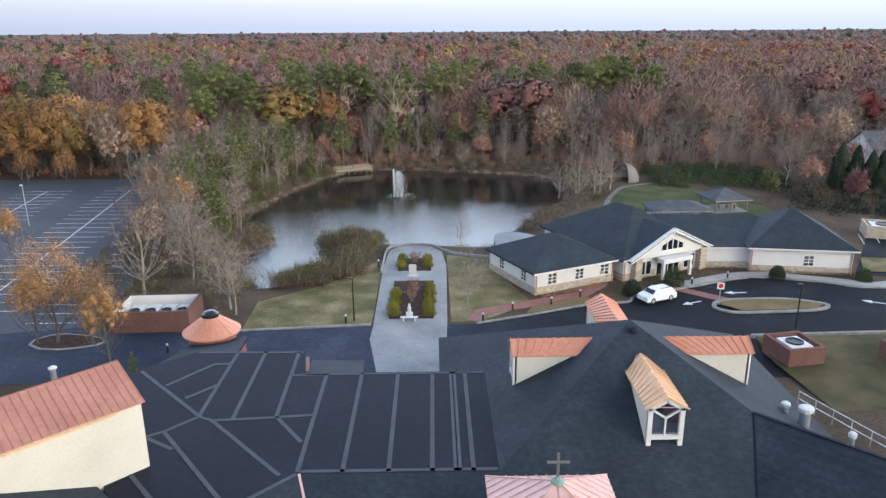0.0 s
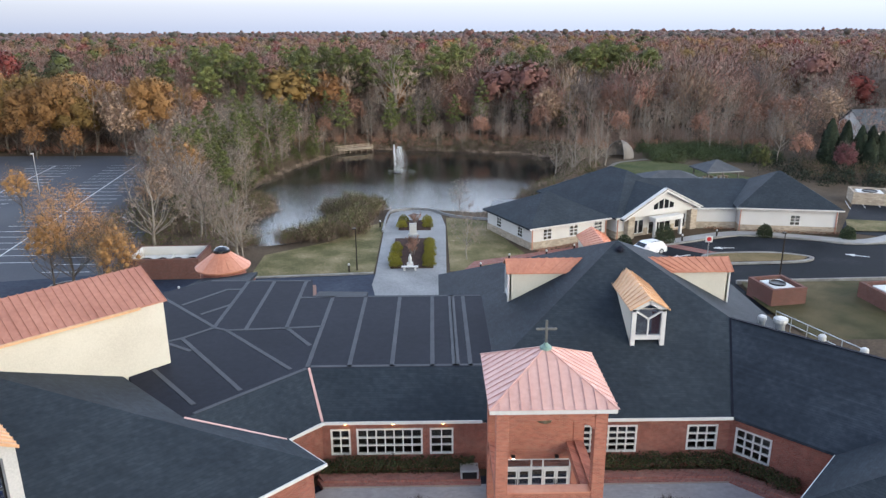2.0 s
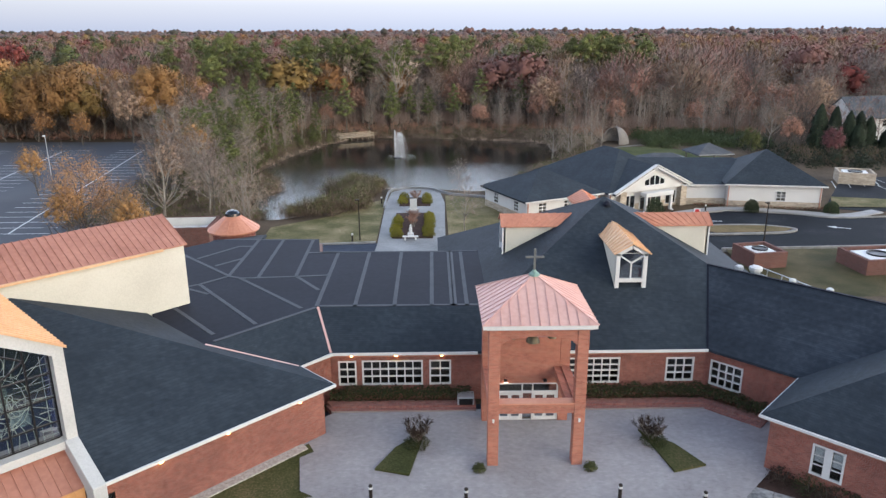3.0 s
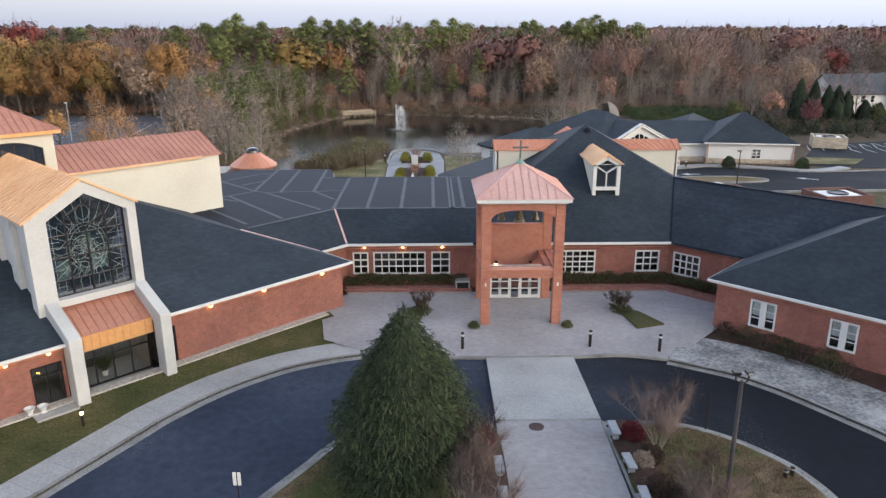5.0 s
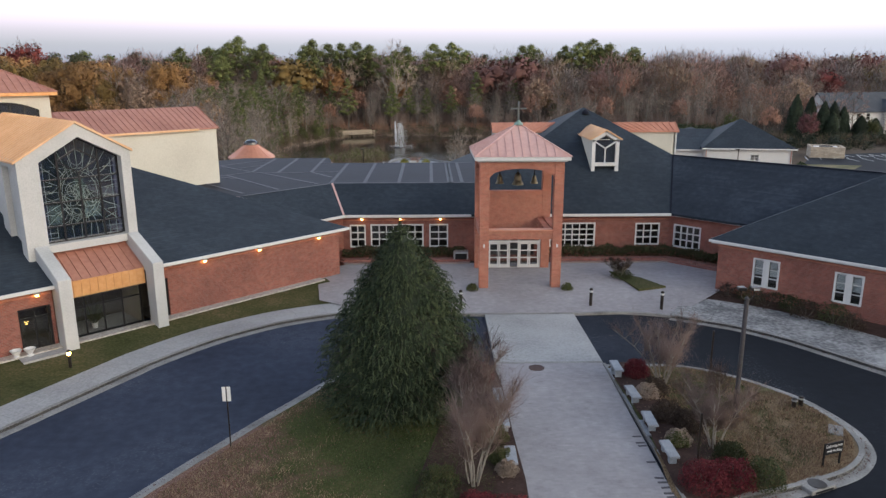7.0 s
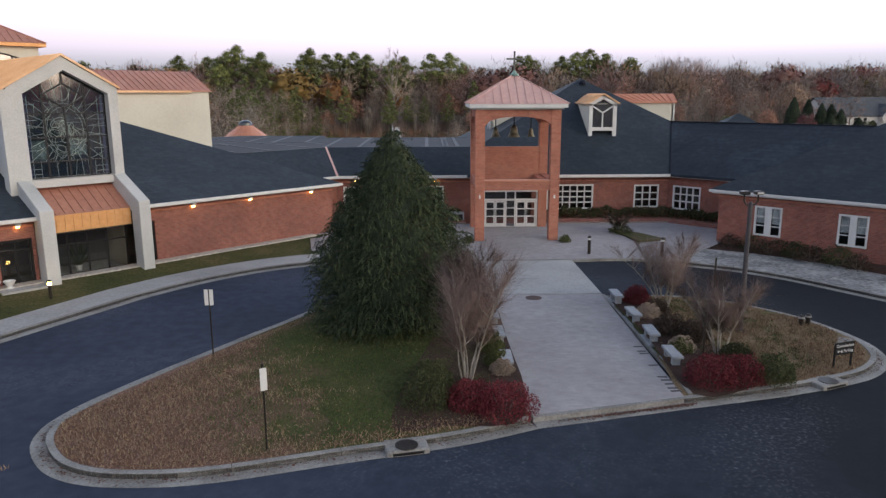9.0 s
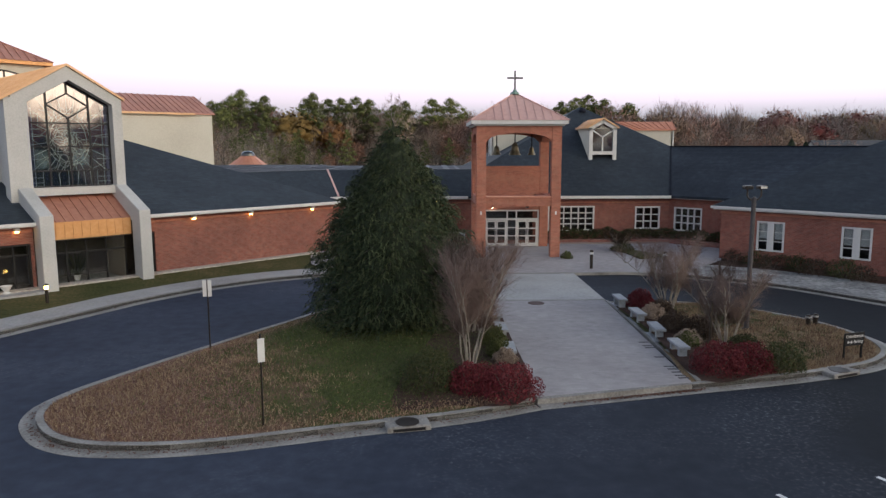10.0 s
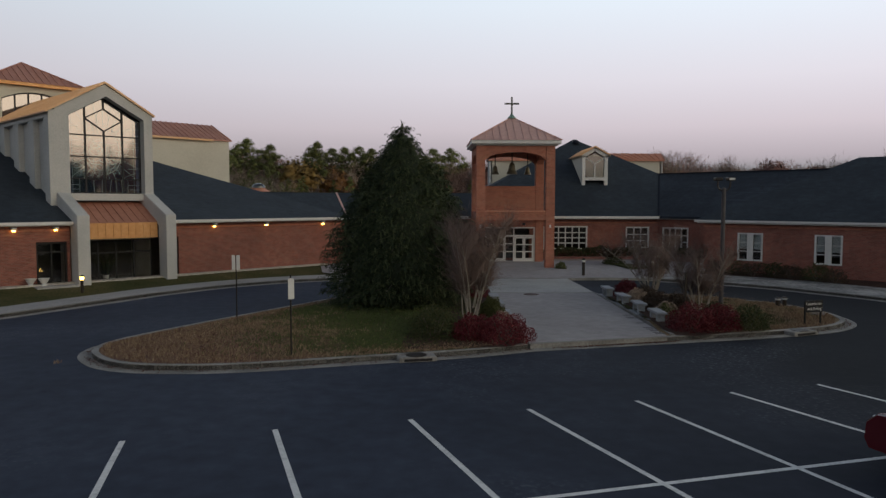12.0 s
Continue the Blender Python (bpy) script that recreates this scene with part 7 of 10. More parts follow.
def spruce(h, r, m):
    """The big spruce: boughs that end in fans of hanging sprays, each spray a spine with needles on both sides."""
    rng = np.random.default_rng(3)
    bag, b = Bag(), Bag()
    bag.add(*np_tube([(0, 0, -0.2), (0.05, 0, h * 0.5), (0, 0, h)], 0.26, 0.015, 8))

    def wide(z):
        """Radius of the crown at height z."""
        return r * np.interp(1 - z / h, [0, 0.05, 0.16, 0.30, 0.57, 0.74, 0.90, 1.0], [0.0, 0.07, 0.29, 0.54, 0.88, 1.0, 0.97, 0.78])

    base, way, hang = [], [], []
    i = 0
    z = 0.25
    while z < h - 0.12:
        R = float(wide(z))
        nb = max(4, int(R * 5.2 + 3))
        for k in range(nb):
            az = 2 * math.pi * (k + rng.random() * 0.8) / nb + i * 1.1
            lump = 1 + 0.16 * noise.noise(Vector((math.cos(az) * 1.5, math.sin(az) * 1.5, z * 0.8))) + rng.uniform(-0.16, 0.12)
            L = R * lump
            d, side = np.array((math.cos(az), math.sin(az), 0.0)), np.array((-math.sin(az), math.cos(az), 0.0))
            p0 = np.array((0, 0, z - 0.12 * L))
            p1 = np.array((0, 0, z + 0.05)) + d * L * 0.65
            p2 = np.array((0, 0, z - 0.03 * L)) + d * L
            if k % 2 == 0:
                bag.add(*np_tube([p0, p1, p2], 0.012 + 0.018 * (1 - z / h), 0.006, 3))
            n = int(17 + 15 * min(1, R / 2))
            t = rng.uniform(0.45, 1.0, n) ** 0.7
            q = np.where(t[:, None] < 0.65, p0 + (p1 - p0) * (t / 0.65)[:, None], p1 + (p2 - p1) * ((t - 0.65) / 0.35)[:, None])
            fan = rng.normal(0, 0.20 + 0.06 * R, n)
            base.append(q + side * fan[:, None] + rng.normal(0, 0.03, (n, 3)))
            way.append(d * rng.uniform(0.3, 1.3, (n, 1)) + side * (fan * 1.3)[:, None] + rng.normal(0, 0.3, (n, 3)))
            hang.append(rng.uniform(0.16, 0.44, n) * (0.5 + 0.5 * min(1, R / 1.8)))
        z += 0.20 - 0.06 * z / h
        i += 1
    # the leader and its ring of upright shoots
    base.append(np.stack([np.zeros(14), np.zeros(14), np.linspace(h - 0.5, h, 14)], 1))
    way.append(rng.normal(0, 0.5, (14, 3)) + (0, 0, 1.6))
    hang.append(np.full(14, 0.2))
    base, way, hang = np.concatenate(base), np.concatenate(way), np.concatenate(hang)
    n, K = len(base), 7
    spine = np.zeros((n, K + 1, 3))
    spine[:, 0] = base
    for k in range(K):
        step = way * (1 - 0.62 * k / K) + np.array((0, 0, 0.42 - 0.22 * k))
        step /= np.linalg.norm(step, axis=1)[:, None]
        spine[:, k + 1] = spine[:, k] + step * (hang / K)[:, None]
    V, F = [spine.reshape(-1, 3)], []
    first = np.arange(n) * (K + 1)
    count = n * (K + 1)
    W = [np.repeat(way * (1, 1, 0) + (0, 0, 0.55), K + 1, 0)]
    for k in range(K):
        for j in range(5):
            along = spine[:, k + 1] - spine[:, k]
            side = rng.normal(size=(n, 3)) * (1, 1, 0.6)
            side /= np.linalg.norm(side, axis=1)[:, None]
            tip = spine[:, k] + along * rng.uniform(0.6, 2.0, (n, 1)) + side * rng.uniform(0.02, 0.055, (n, 1)) * (1.1 - 0.5 * k / K)
            V.append(tip)
            W.append(way * (1, 1, 0) + side * 0.6 + (0, 0, 0.45))
            F.append(np.stack([first + k, first + k + 1, count + np.arange(n)], 1))
            count += n
    b.add(np.concatenate(V), np.concatenate(F), 0, np.concatenate(W))
    # inner cone closing the crown; shade between the sprays put into its dark colour
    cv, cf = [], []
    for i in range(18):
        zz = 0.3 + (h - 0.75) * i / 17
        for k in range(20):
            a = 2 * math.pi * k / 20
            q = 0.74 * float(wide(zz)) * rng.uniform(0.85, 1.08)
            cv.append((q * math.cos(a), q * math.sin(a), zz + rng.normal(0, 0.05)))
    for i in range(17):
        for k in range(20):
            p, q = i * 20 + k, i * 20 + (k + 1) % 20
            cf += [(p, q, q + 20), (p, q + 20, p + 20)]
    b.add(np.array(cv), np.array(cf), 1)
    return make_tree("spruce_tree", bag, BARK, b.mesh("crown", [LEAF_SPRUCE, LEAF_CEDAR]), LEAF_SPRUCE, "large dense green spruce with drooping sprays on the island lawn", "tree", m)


# ---- prototypes, then the woods ----
protos = {}
OUT = pose(0, 0, -40)
for i, (h, tw, rx, rz, cz) in enumerate(((17, TWIG, 0.25, 0.34, 0.64), (19, TWIG, 0.22, 0.33, 0.65), (16, TWIG_PALE, 0.30, 0.36, 0.62), (18, TWIG_PINK, 0.25, 0.34, 0.64), (15, TWIG_PALE, 0.24, 0.38, 0.60), (20, TWIG, 0.23, 0.32, 0.66), (17, TWIG_PINK, 0.29, 0.36, 0.62))):
    protos["bare%d" % i] = bare_tree(h, 20 + i, OUT, twig=tw, wood=BARK if i in (0, 3) else BARK_PALE, rx=rx, rz=rz, cz=cz, label="bare pale deciduous tree at the wood's edge" if tw is TWIG_PALE else "bare russet deciduous tree at the wood's edge" if tw is TWIG_PINK else "bare grey-brown deciduous tree at the wood's edge")
protos["slim0"] = bare_tree(13, 31, OUT, twig=TWIG_PALE, wood=BARK_PALE, rx=0.15, rz=0.36, cz=0.62, trunk=0.008, limbs=18, count=900, label="slim pale bare tree on the pond's bank")
protos["slim1"] = bare_tree(14, 32, OUT, twig=TWIG, wood=BARK_PALE, rx=0.13, rz=0.38, cz=0.60, trunk=0.008, limbs=18, count=900, label="slim bare tree on the pond's bank")
protos["giant"] = bare_tree(19, 33, OUT, twig=TWIG_PALE, wood=BARK_PALE, rx=0.36, rz=0.36, cz=0.62, trunk=0.022, limbs=34, count=2200, label="large spreading bare pale tree above the woods", width=0.06)
protos["orange"] = leaf_tree(14, 41, OUT, LEAF_ORANGE, "deciduous tree with orange-brown autumn leaves", thin=0.32, count=3600, size=0.15, rz=0.44, cz=0.54, low=0.06)
protos["gold"] = leaf_tree(18, 42, OUT, LEAF_GOLD, "deciduous tree with a full crown of dull golden leaves", rx=0.33, rz=0.46, cz=0.53, low=0.05, count=15000, size=0.225)
protos["amber"] = leaf_tree(18, 47, OUT, LEAF_AMBER, "deciduous tree with a full crown of amber-brown leaves", rx=0.35, rz=0.45, cz=0.53, low=0.05, count=15000, size=0.225)
protos["red"] = leaf_tree(15, 43, OUT, LEAF_RED, "deciduous tree with dark red leaves", count=3000)
protos["maroon"] = leaf_tree(11, 55, OUT, tones("mauve_leaves", 0.150, 0.062, 0.062, 0.25), "round tree with dull mauve-red leaves", count=5200, size=0.15, rx=0.34, rz=0.45, cz=0.52, low=0.06)
protos["rust"] = leaf_tree(15, 45, OUT, TWIG_RED, "deciduous tree with rusty brown leaves", thin=0.25, count=2600)
protos["tan"] = leaf_tree(15, 46, OUT, TWIG_TAN, "deciduous tree with thin tan leaves", thin=0.35, count=3000, size=0.17, rz=0.42, cz=0.55, low=0.08)
protos["airy"] = leaf_tree(14, 48, OUT, LEAF_PEACH, "half-bare tree with thin orange-brown leaves on the kerbed island", thin=0.55, count=7500, size=0.085, rz=0.42, cz=0.56, rx=0.36, low=0.1)
protos["airy_gold"] = leaf_tree(14, 49, OUT, LEAF_AMBER, "half-bare tree with thin golden-brown leaves by the car park", thin=0.45, count=6500, size=0.105, rz=0.40, cz=0.58, rx=0.28, low=0.1)
protos["white_tree"] = bare_tree(10, 50, OUT, twig=TWIG_PALE, wood=BARK_PALE, rx=0.36, rz=0.40, cz=0.58, trunk=0.022, limbs=16, count=420, label="bare spreading tree with a pale trunk near the water")
protos["pine0"] = pine_tree(22, 51, OUT, low=0.62, r=0.17, cone=3.0, count=4200, size=0.17, boughs=16, clump=0.072)
protos["pine1"] = pine_tree(17, 52, OUT, low=0.34, r=0.17, count=4200, size=0.14, boughs=24, clump=0.056)
protos["cedar"] = pine_tree(9, 53, OUT, label="young green pine on the bank", low=0.04, r=0.22, count=3400, size=0.11, boughs=30, clump=0.075)
protos["olive"] = leaf_tree(9, 44, OUT, LEAF_OLIVE, "small olive-green tree among the brush", count=2400, size=0.16, cz=0.5, rz=0.46, rx=0.34, low=0.05)


def plant(kind, x, y, s=1.0, z=None):
    zz = ground_z(x, y) if z is None else z
    return copy_thing(protos[kind], Matrix.Translation((x, y, zz - 0.05)) @ Matrix.Rotation(RNG.uniform(0, 6.28), 4, "Z") @ Matrix.Diagonal((s * RNG.uniform(0.9, 1.1), s * RNG.uniform(0.9, 1.1), s, 1)))


def wood_edge(x):
    """How far back the woods begin."""
    return np.interp(x, [-130, -95, -62, -56, -34, -26, -12, 8, 24, 32, 44, 56, 66, 80, 100, 130], [152, 150, 150, 150, 154, 163, 167, 165, 160, 150, 147, 148, 146, 152, 160, 130])


BARES = ["bare0", "bare1", "bare2", "bare3", "bare4", "bare5", "bare6", "rust"]
# front ranks of the woods beyond the pond
for row in range(4):
    x = -125.0
    while x < 125:
        x += RNG.uniform(3.8, 6.6)
        y = wood_edge(x) - 1.5 + row * 6.5 + RNG.uniform(-2, 2.5)
        u = RNG.random()
        kind = BARES[RNG.integers(0, 8)]
        size = (0.44, 0.56, 0.74, 0.92)[row]
        if -14 < x < 75 and u > 0.35 + 0.2 * row:
            kind = ["slim0", "slim1"][RNG.integers(0, 2)]
            size = (0.55, 0.7, 0.95, 1.15)[row]
        if -62 < x < -2 and u < 0.3 and row > 1:
            kind, size = "pine0", 0.92
        elif -44 < x < -2 and u < 0.3:
            kind, size = "pine1", 0.72
        elif -6 < x < 11 and u < 0.75 and row == 1:
            kind, size = "pine1", 0.62
        elif x < -52 and row < 3:
            kind, size = ["amber", "tan", "gold", "tan", "bare3", "bare6"][RNG.integers(0, 6)], 0.85
        elif u > 0.94:
            kind, size = ["tan", "rust", "olive", "pine0"][RNG.integers(0, 4)], 0.85
        plant(kind, x, y, RNG.uniform(0.88, 1.15) * size)

# deep woods, one mass out to the horizon
WOODS = [TWIG, TWIG_PALE, TWIG_PINK, TWIG_RED, TWIG_TAN, TWIG_GREY, TWIG_ROSE, LEAF_ORANGE, LEAF_GOLD, LEAF_RED, LEAF_MAROON, LEAF_PINE, LEAF_PINE_DARK, BARK_PALE]


def far_bare(b, kind, h, rng, n, bit):
    """A leafless crown: pale limbs sweeping up and out, hazed with fine twigs."""
    rr, rz, cz = h * rng.uniform(0.19, 0.27), h * 0.33, h * 0.63
    limbs = 10 if n > 400 else 6
    lean = rng.normal(0, 0.015 * h, 2)
    b.add(*np_tube([(0, 0, 0), (*lean, h * 0.32), (*lean, h * 0.66)], h * 0.0095, h * 0.004, 4), 13)
    centre = np.array((*lean, cz))
    mid, end = [], []
    for i in range(limbs):
        el = math.asin(-0.05 + 1.03 * (i + 0.5) / limbs)
        az = 2.4 * i + rng.random()
        d = np.array((math.cos(az) * math.cos(el), math.sin(az) * math.cos(el), math.sin(el)))
        e = centre + d * (rr, rr, rz) * rng.uniform(0.8, 1.05)
        p = np.array((*lean, h * rng.uniform(0.26, 0.5)))
        q = p + (e - p) * (0.55, 0.55, 0.42) + rng.normal(0, 0.01 * h, 3)
        b.add(*np_tube([p, q, e], h * 0.0052, h * 0.0014, 3), 13)
        mid.append(q)
        end.append(e)
    mid, end = np.array(mid), np.array(end)
    for share in (0.5, 0.5):
        m = int(n * share)
        i = rng.integers(0, limbs, m)
        base = mid[i] + (end[i] - mid[i]) * rng.uniform(-0.1, 1, (m, 1)) + rng.normal(0, 0.045 * h, (m, 3))
        out = (base - centre) / (rr, rr, rz)
        way = out * 0.55 + (0, 0, 0.8) + rng.normal(0, 0.4, (m, 3))
        way /= np.linalg.norm(way, axis=1)[:, None]
        v, f = slivers(base, way * (h * rng.uniform(0.05, 0.115, m))[:, None], h * bit * rng.uniform(0.15, 0.42, m), rng)
        b.add(v, f, kind, tri_way(out + (0, 0, 0.6)))


def far_pine(b, kind, h, rng, n, bit):
    """A tall bare stem under flat rounded clumps of needles."""
    k = 11 if n > 400 else 7 if n > 100 else 4
    b.add(*np_tube([(0, 0, 0), (0, 0, h * 0.95)], h * 0.010, h * 0.004, 4), 13)
    for i in range(k):
        u = (i + rng.random() * 0.8) / k
        az = 2.4 * i + rng.random()
        L = h * 0.15 * (1.1 - u ** 2.2) * rng.uniform(0.5, 1.1)
        q = np.array((math.cos(az) * L, math.sin(az) * L, h * (0.58 + 0.42 * u)))
        R = h * rng.uniform(0.075, 0.105) * (1.25 if n < 100 else 1)
        core(b, q, R * (0.62 if n > 100 else 0.82), kind, rng, BALL, 0.6)
        m = n // k
        d = rng.normal(size=(m, 3))
        d[:, 2] += 0.4
        d /= np.linalg.norm(d, axis=1)[:, None]
        v, f = shell_bits(q + d * (R, R, R * 0.62) * rng.uniform(0.6, 1.2, (m, 1)), d, h * max(bit, 0.024) * 0.75 * rng.uniform(0.5, 1.3, m), rng, 0.45)
        b.add(v, f, kind, tri_way(d + (0, 0, 0.35) + rng.normal(0, 0.2, d.shape)))


def far_leafy(b, kind, h, rng, n, bit):
    """A rounded crown of several leafy lobes."""
    lobes = 8 if n > 100 else 5
    rr, rz, cz = 0.25 * h, 0.30 * h, 0.60 * h
    b.add(*np_tube([(0, 0, 0), (0, 0, h * 0.7)], h * 0.010, h * 0.005, 4), 13)
    for i in range(lobes):
        el = math.asin(-0.4 + 1.38 * (i + 0.5) / lobes)
        az = 2.4 * i + rng.random()
        q = np.array((math.cos(az) * math.cos(el) * rr * 0.62, math.sin(az) * math.cos(el) * rr * 0.62, cz + math.sin(el) * rz * 0.72))
        R = rr * rng.uniform(0.5, 0.68)
        core(b, q, R * (0.6 if n > 100 else 0.8), kind, rng, BALL)
        m = n // lobes
        d = rng.normal(size=(m, 3))
        d[:, 2] += 0.4
        d /= np.linalg.norm(d, axis=1)[:, None]
        v, f = shell_bits(q + d * (R * rng.uniform(0.6, 1.2, m))[:, None], d, h * max(bit, 0.03) * 0.9 * rng.uniform(0.5, 1.3, m), rng, 0.5)
        b.add(v, f, kind, tri_way(d + (q - (0, 0, cz - 0.1 * h)) / rr * 0.5 + rng.normal(0, 0.2, d.shape)))


def far_tree(kind, h, rng, n, bit):
    b = Bag()
    if kind > 10:
        far_pine(b, kind, h, rng, n, bit)
    elif kind > 6:
        far_leafy(b, kind, h, rng, n, bit)
    else:
        far_bare(b, kind, h, rng, n, bit)
    v, f, w = np.concatenate(b.v), np.concatenate(b.f), np.concatenate(b.w)
    return v, wind(v, f, w), np.concatenate(b.m), w


def woods(name, spots, n, label, bit, tall=(0.82, 1.2)):
    rng = np.random.default_rng(len(spots))
    kinds = [0, 1, 2, 3, 4, 5, 6, 2, 4, 6, 5, 7, 8, 9, 10, 10, 11, 12]
    lib = [far_tree(k, 16.0, np.random.default_rng(100 + i), n, bit) for i, k in enumerate(kinds)]
    V, Fc, M, W, off = [], [], [], [], 0
    for x, y, z in spots:
        g = noise.noise(Vector((x * 0.022, y * 0.012, 3.0)))
        g2 = noise.noise(Vector((x * 0.03, y * 0.016, 8.0)))
        i = int(rng.random() * 11)
        u = rng.random()
        if u < 0.14 + 0.34 * max(0, g):
            i = 11 + int(rng.random() * 5)
        elif u > (0.93 if y < 250 else 0.97) - (0.45 if y < 250 else 0.18) * max(0, g2):
            i = 16 + int(rng.random() * 2)
        if i > 15 and x > 0.30 * (y + 21):
            i = int(rng.random() * 11)
        v, f, m_, wy = lib[i]
        s = rng.uniform(*tall)
        w = s * rng.uniform(1.0, 1.3)
        a = rng.uniform(0, 6.28)
        c, si = math.cos(a), math.sin(a)
        vv = np.stack([(v[:, 0] * c - v[:, 1] * si) * w + x, (v[:, 0] * si + v[:, 1] * c) * w + y, v[:, 2] * s + z], 1)
        V.append(vv)
        W.append(np.stack([wy[:, 0] * c - wy[:, 1] * si, wy[:, 0] * si + wy[:, 1] * c, wy[:, 2]], 1))
        Fc.append(f + off)
        M.append(m_)
        off += len(vv)
    ob = new(name, facing(np_mesh(name, np.concatenate(V), np.concatenate(Fc), WOODS, np.concatenate(M)), np.concatenate(W)))
    tagged(ob, label, "woods", "", "stuff")


def wood_spots(y0, y1, step0, grow, jitter):
    out = []
    y = y0
    while y < y1:
        step = step0 + (y - y0) * grow
        x = -0.66 * (y + 25) - 25
        while x < 0.66 * (y + 25) + 25:
            px, py = x + RNG.uniform(-jitter, jitter), y + RNG.uniform(-jitter, jitter)
            if py > wood_edge(px) + 14 and not (70 < px < 125 and py < 182):
                out.append((px, py, ground_z(px, py) if y < 300 else -1.9 + 3.0 * noise.noise(Vector((x * 0.004, y * 0.004, 0)))))
            x += step
        y += step
    return out


woods("near_woods", wood_spots(150, 250, 6.8, 0.006, 2.6), 1000, "autumn woods of bare, rusty, golden and pine trees", 0.020, (0.95, 1.3))
woods("middle_woods", wood_spots(250, 430, 8.2, 0.008, 3.2), 330, "autumn woods of bare, rusty and red trees", 0.025, (0.85, 1.22))
woods("far_woods", wood_spots(430, 1000, 9.6, 0.013, 4.0), 96, "far autumn woods fading to the horizon", 0.06)
# the last kilometre: treetop after treetop, each a low rounded crown
hz_rng = np.random.default_rng(12)
V, Fc, off = [], [], 0
puff_v, puff_f = BALL
ys = 940.0
while ys < 2150:
    step = 9.5 + 0.004 * (ys - 940)
    x = -0.68 * ys
    while x < 0.68 * ys:
        r = hz_rng.uniform(3.6, 6.2)
        zz = 8.0 + 3.0 * noise.noise(Vector((x * 0.004, ys * 0.004, 9))) + hz_rng.normal(0, 2.2)
        if hz_rng.random() < 0.08:
            zz += hz_rng.uniform(2, 6)
        V.append(puff_v * hz_rng.uniform(0.8, 1.15, (len(puff_v), 1)) * (r, r, r * 0.85) + (x + hz_rng.uniform(-0.4, 0.4) * step, ys + hz_rng.uniform(-0.5, 0.5) * step, zz))
        Fc.append(puff_f + off)
        off += len(puff_v)
        x += step
    ys += step * 1.15
tagged(new("far_treetops", np_mesh("far_treetops", np.concatenate(V), np.concatenate(Fc), [FAR_TOPS], np.zeros(sum(len(f) for f in Fc), int))), "distant mauve, russet and dark green treetops on the horizon", "woods", "", "stuff")
# woods round the sides and behind, seen in panes and lit sky only
spots = []
for k in range(520):
    a = RNG.uniform(0, 6.28)
    r = RNG.uniform(150, 230)
    x, y = r * math.cos(a), r * math.sin(a) - 10
    if y < 110 and not (-60 < y < 115 and -125 < x < -40):
        spots.append((x, y, -0.5))
# unseen grove east of front car park, mirrored in church window, blocks low sky
for k in range(110):
    spots.append((RNG.uniform(62, 100), RNG.uniform(-75, 22), -0.3))
woods("side_woods", spots, 60, "autumn woods out of view round the grounds", 0.04)


# ---- the white annex by the pond ----
def hip_roof(bm, w, d, ze, zr, over=0.5):
    """A hip roof over a w by d plan centred on the local origin; the ridge runs along the longer side."""
    a, b = w / 2 + over, d / 2 + over
    r = abs(a - b)
    e = [(-a, -b, ze), (a, -b, ze), (a, b, ze), (-a, b, ze)]
    if a >= b:
        p, q = (-r, 0, zr), (r, 0, zr)
        faces = [(e[0], e[1], q, p), (e[1], e[2], q), (e[2], e[3], p, q), (e[3], e[0], p)]
    else:
        p, q = (0, -r, zr), (0, r, zr)
        faces = [(e[0], e[1], p), (e[1], e[2], q, p), (e[2], e[3], q), (e[3], e[0], p, q)]
    for f in faces:
        bm.faces.new([bm.verts.new(v) for v in f])
    bm.faces.new([bm.verts.new((x, y, ze)) for x, y, _ in e[::-1]])
    for x0, x1, y0, y1 in ((-a, a, -b, -b + 0.1), (-a, a, b - 0.1, b), (-a, -a + 0.1, -b, b), (a - 0.1, a, -b, b)):
        box(bm, x0, x1, y0, y1, ze - 0.22, ze - 0.01)


annex = thing("annex_building", "long white annex with dark hip roofs and a gabled porch", "building")


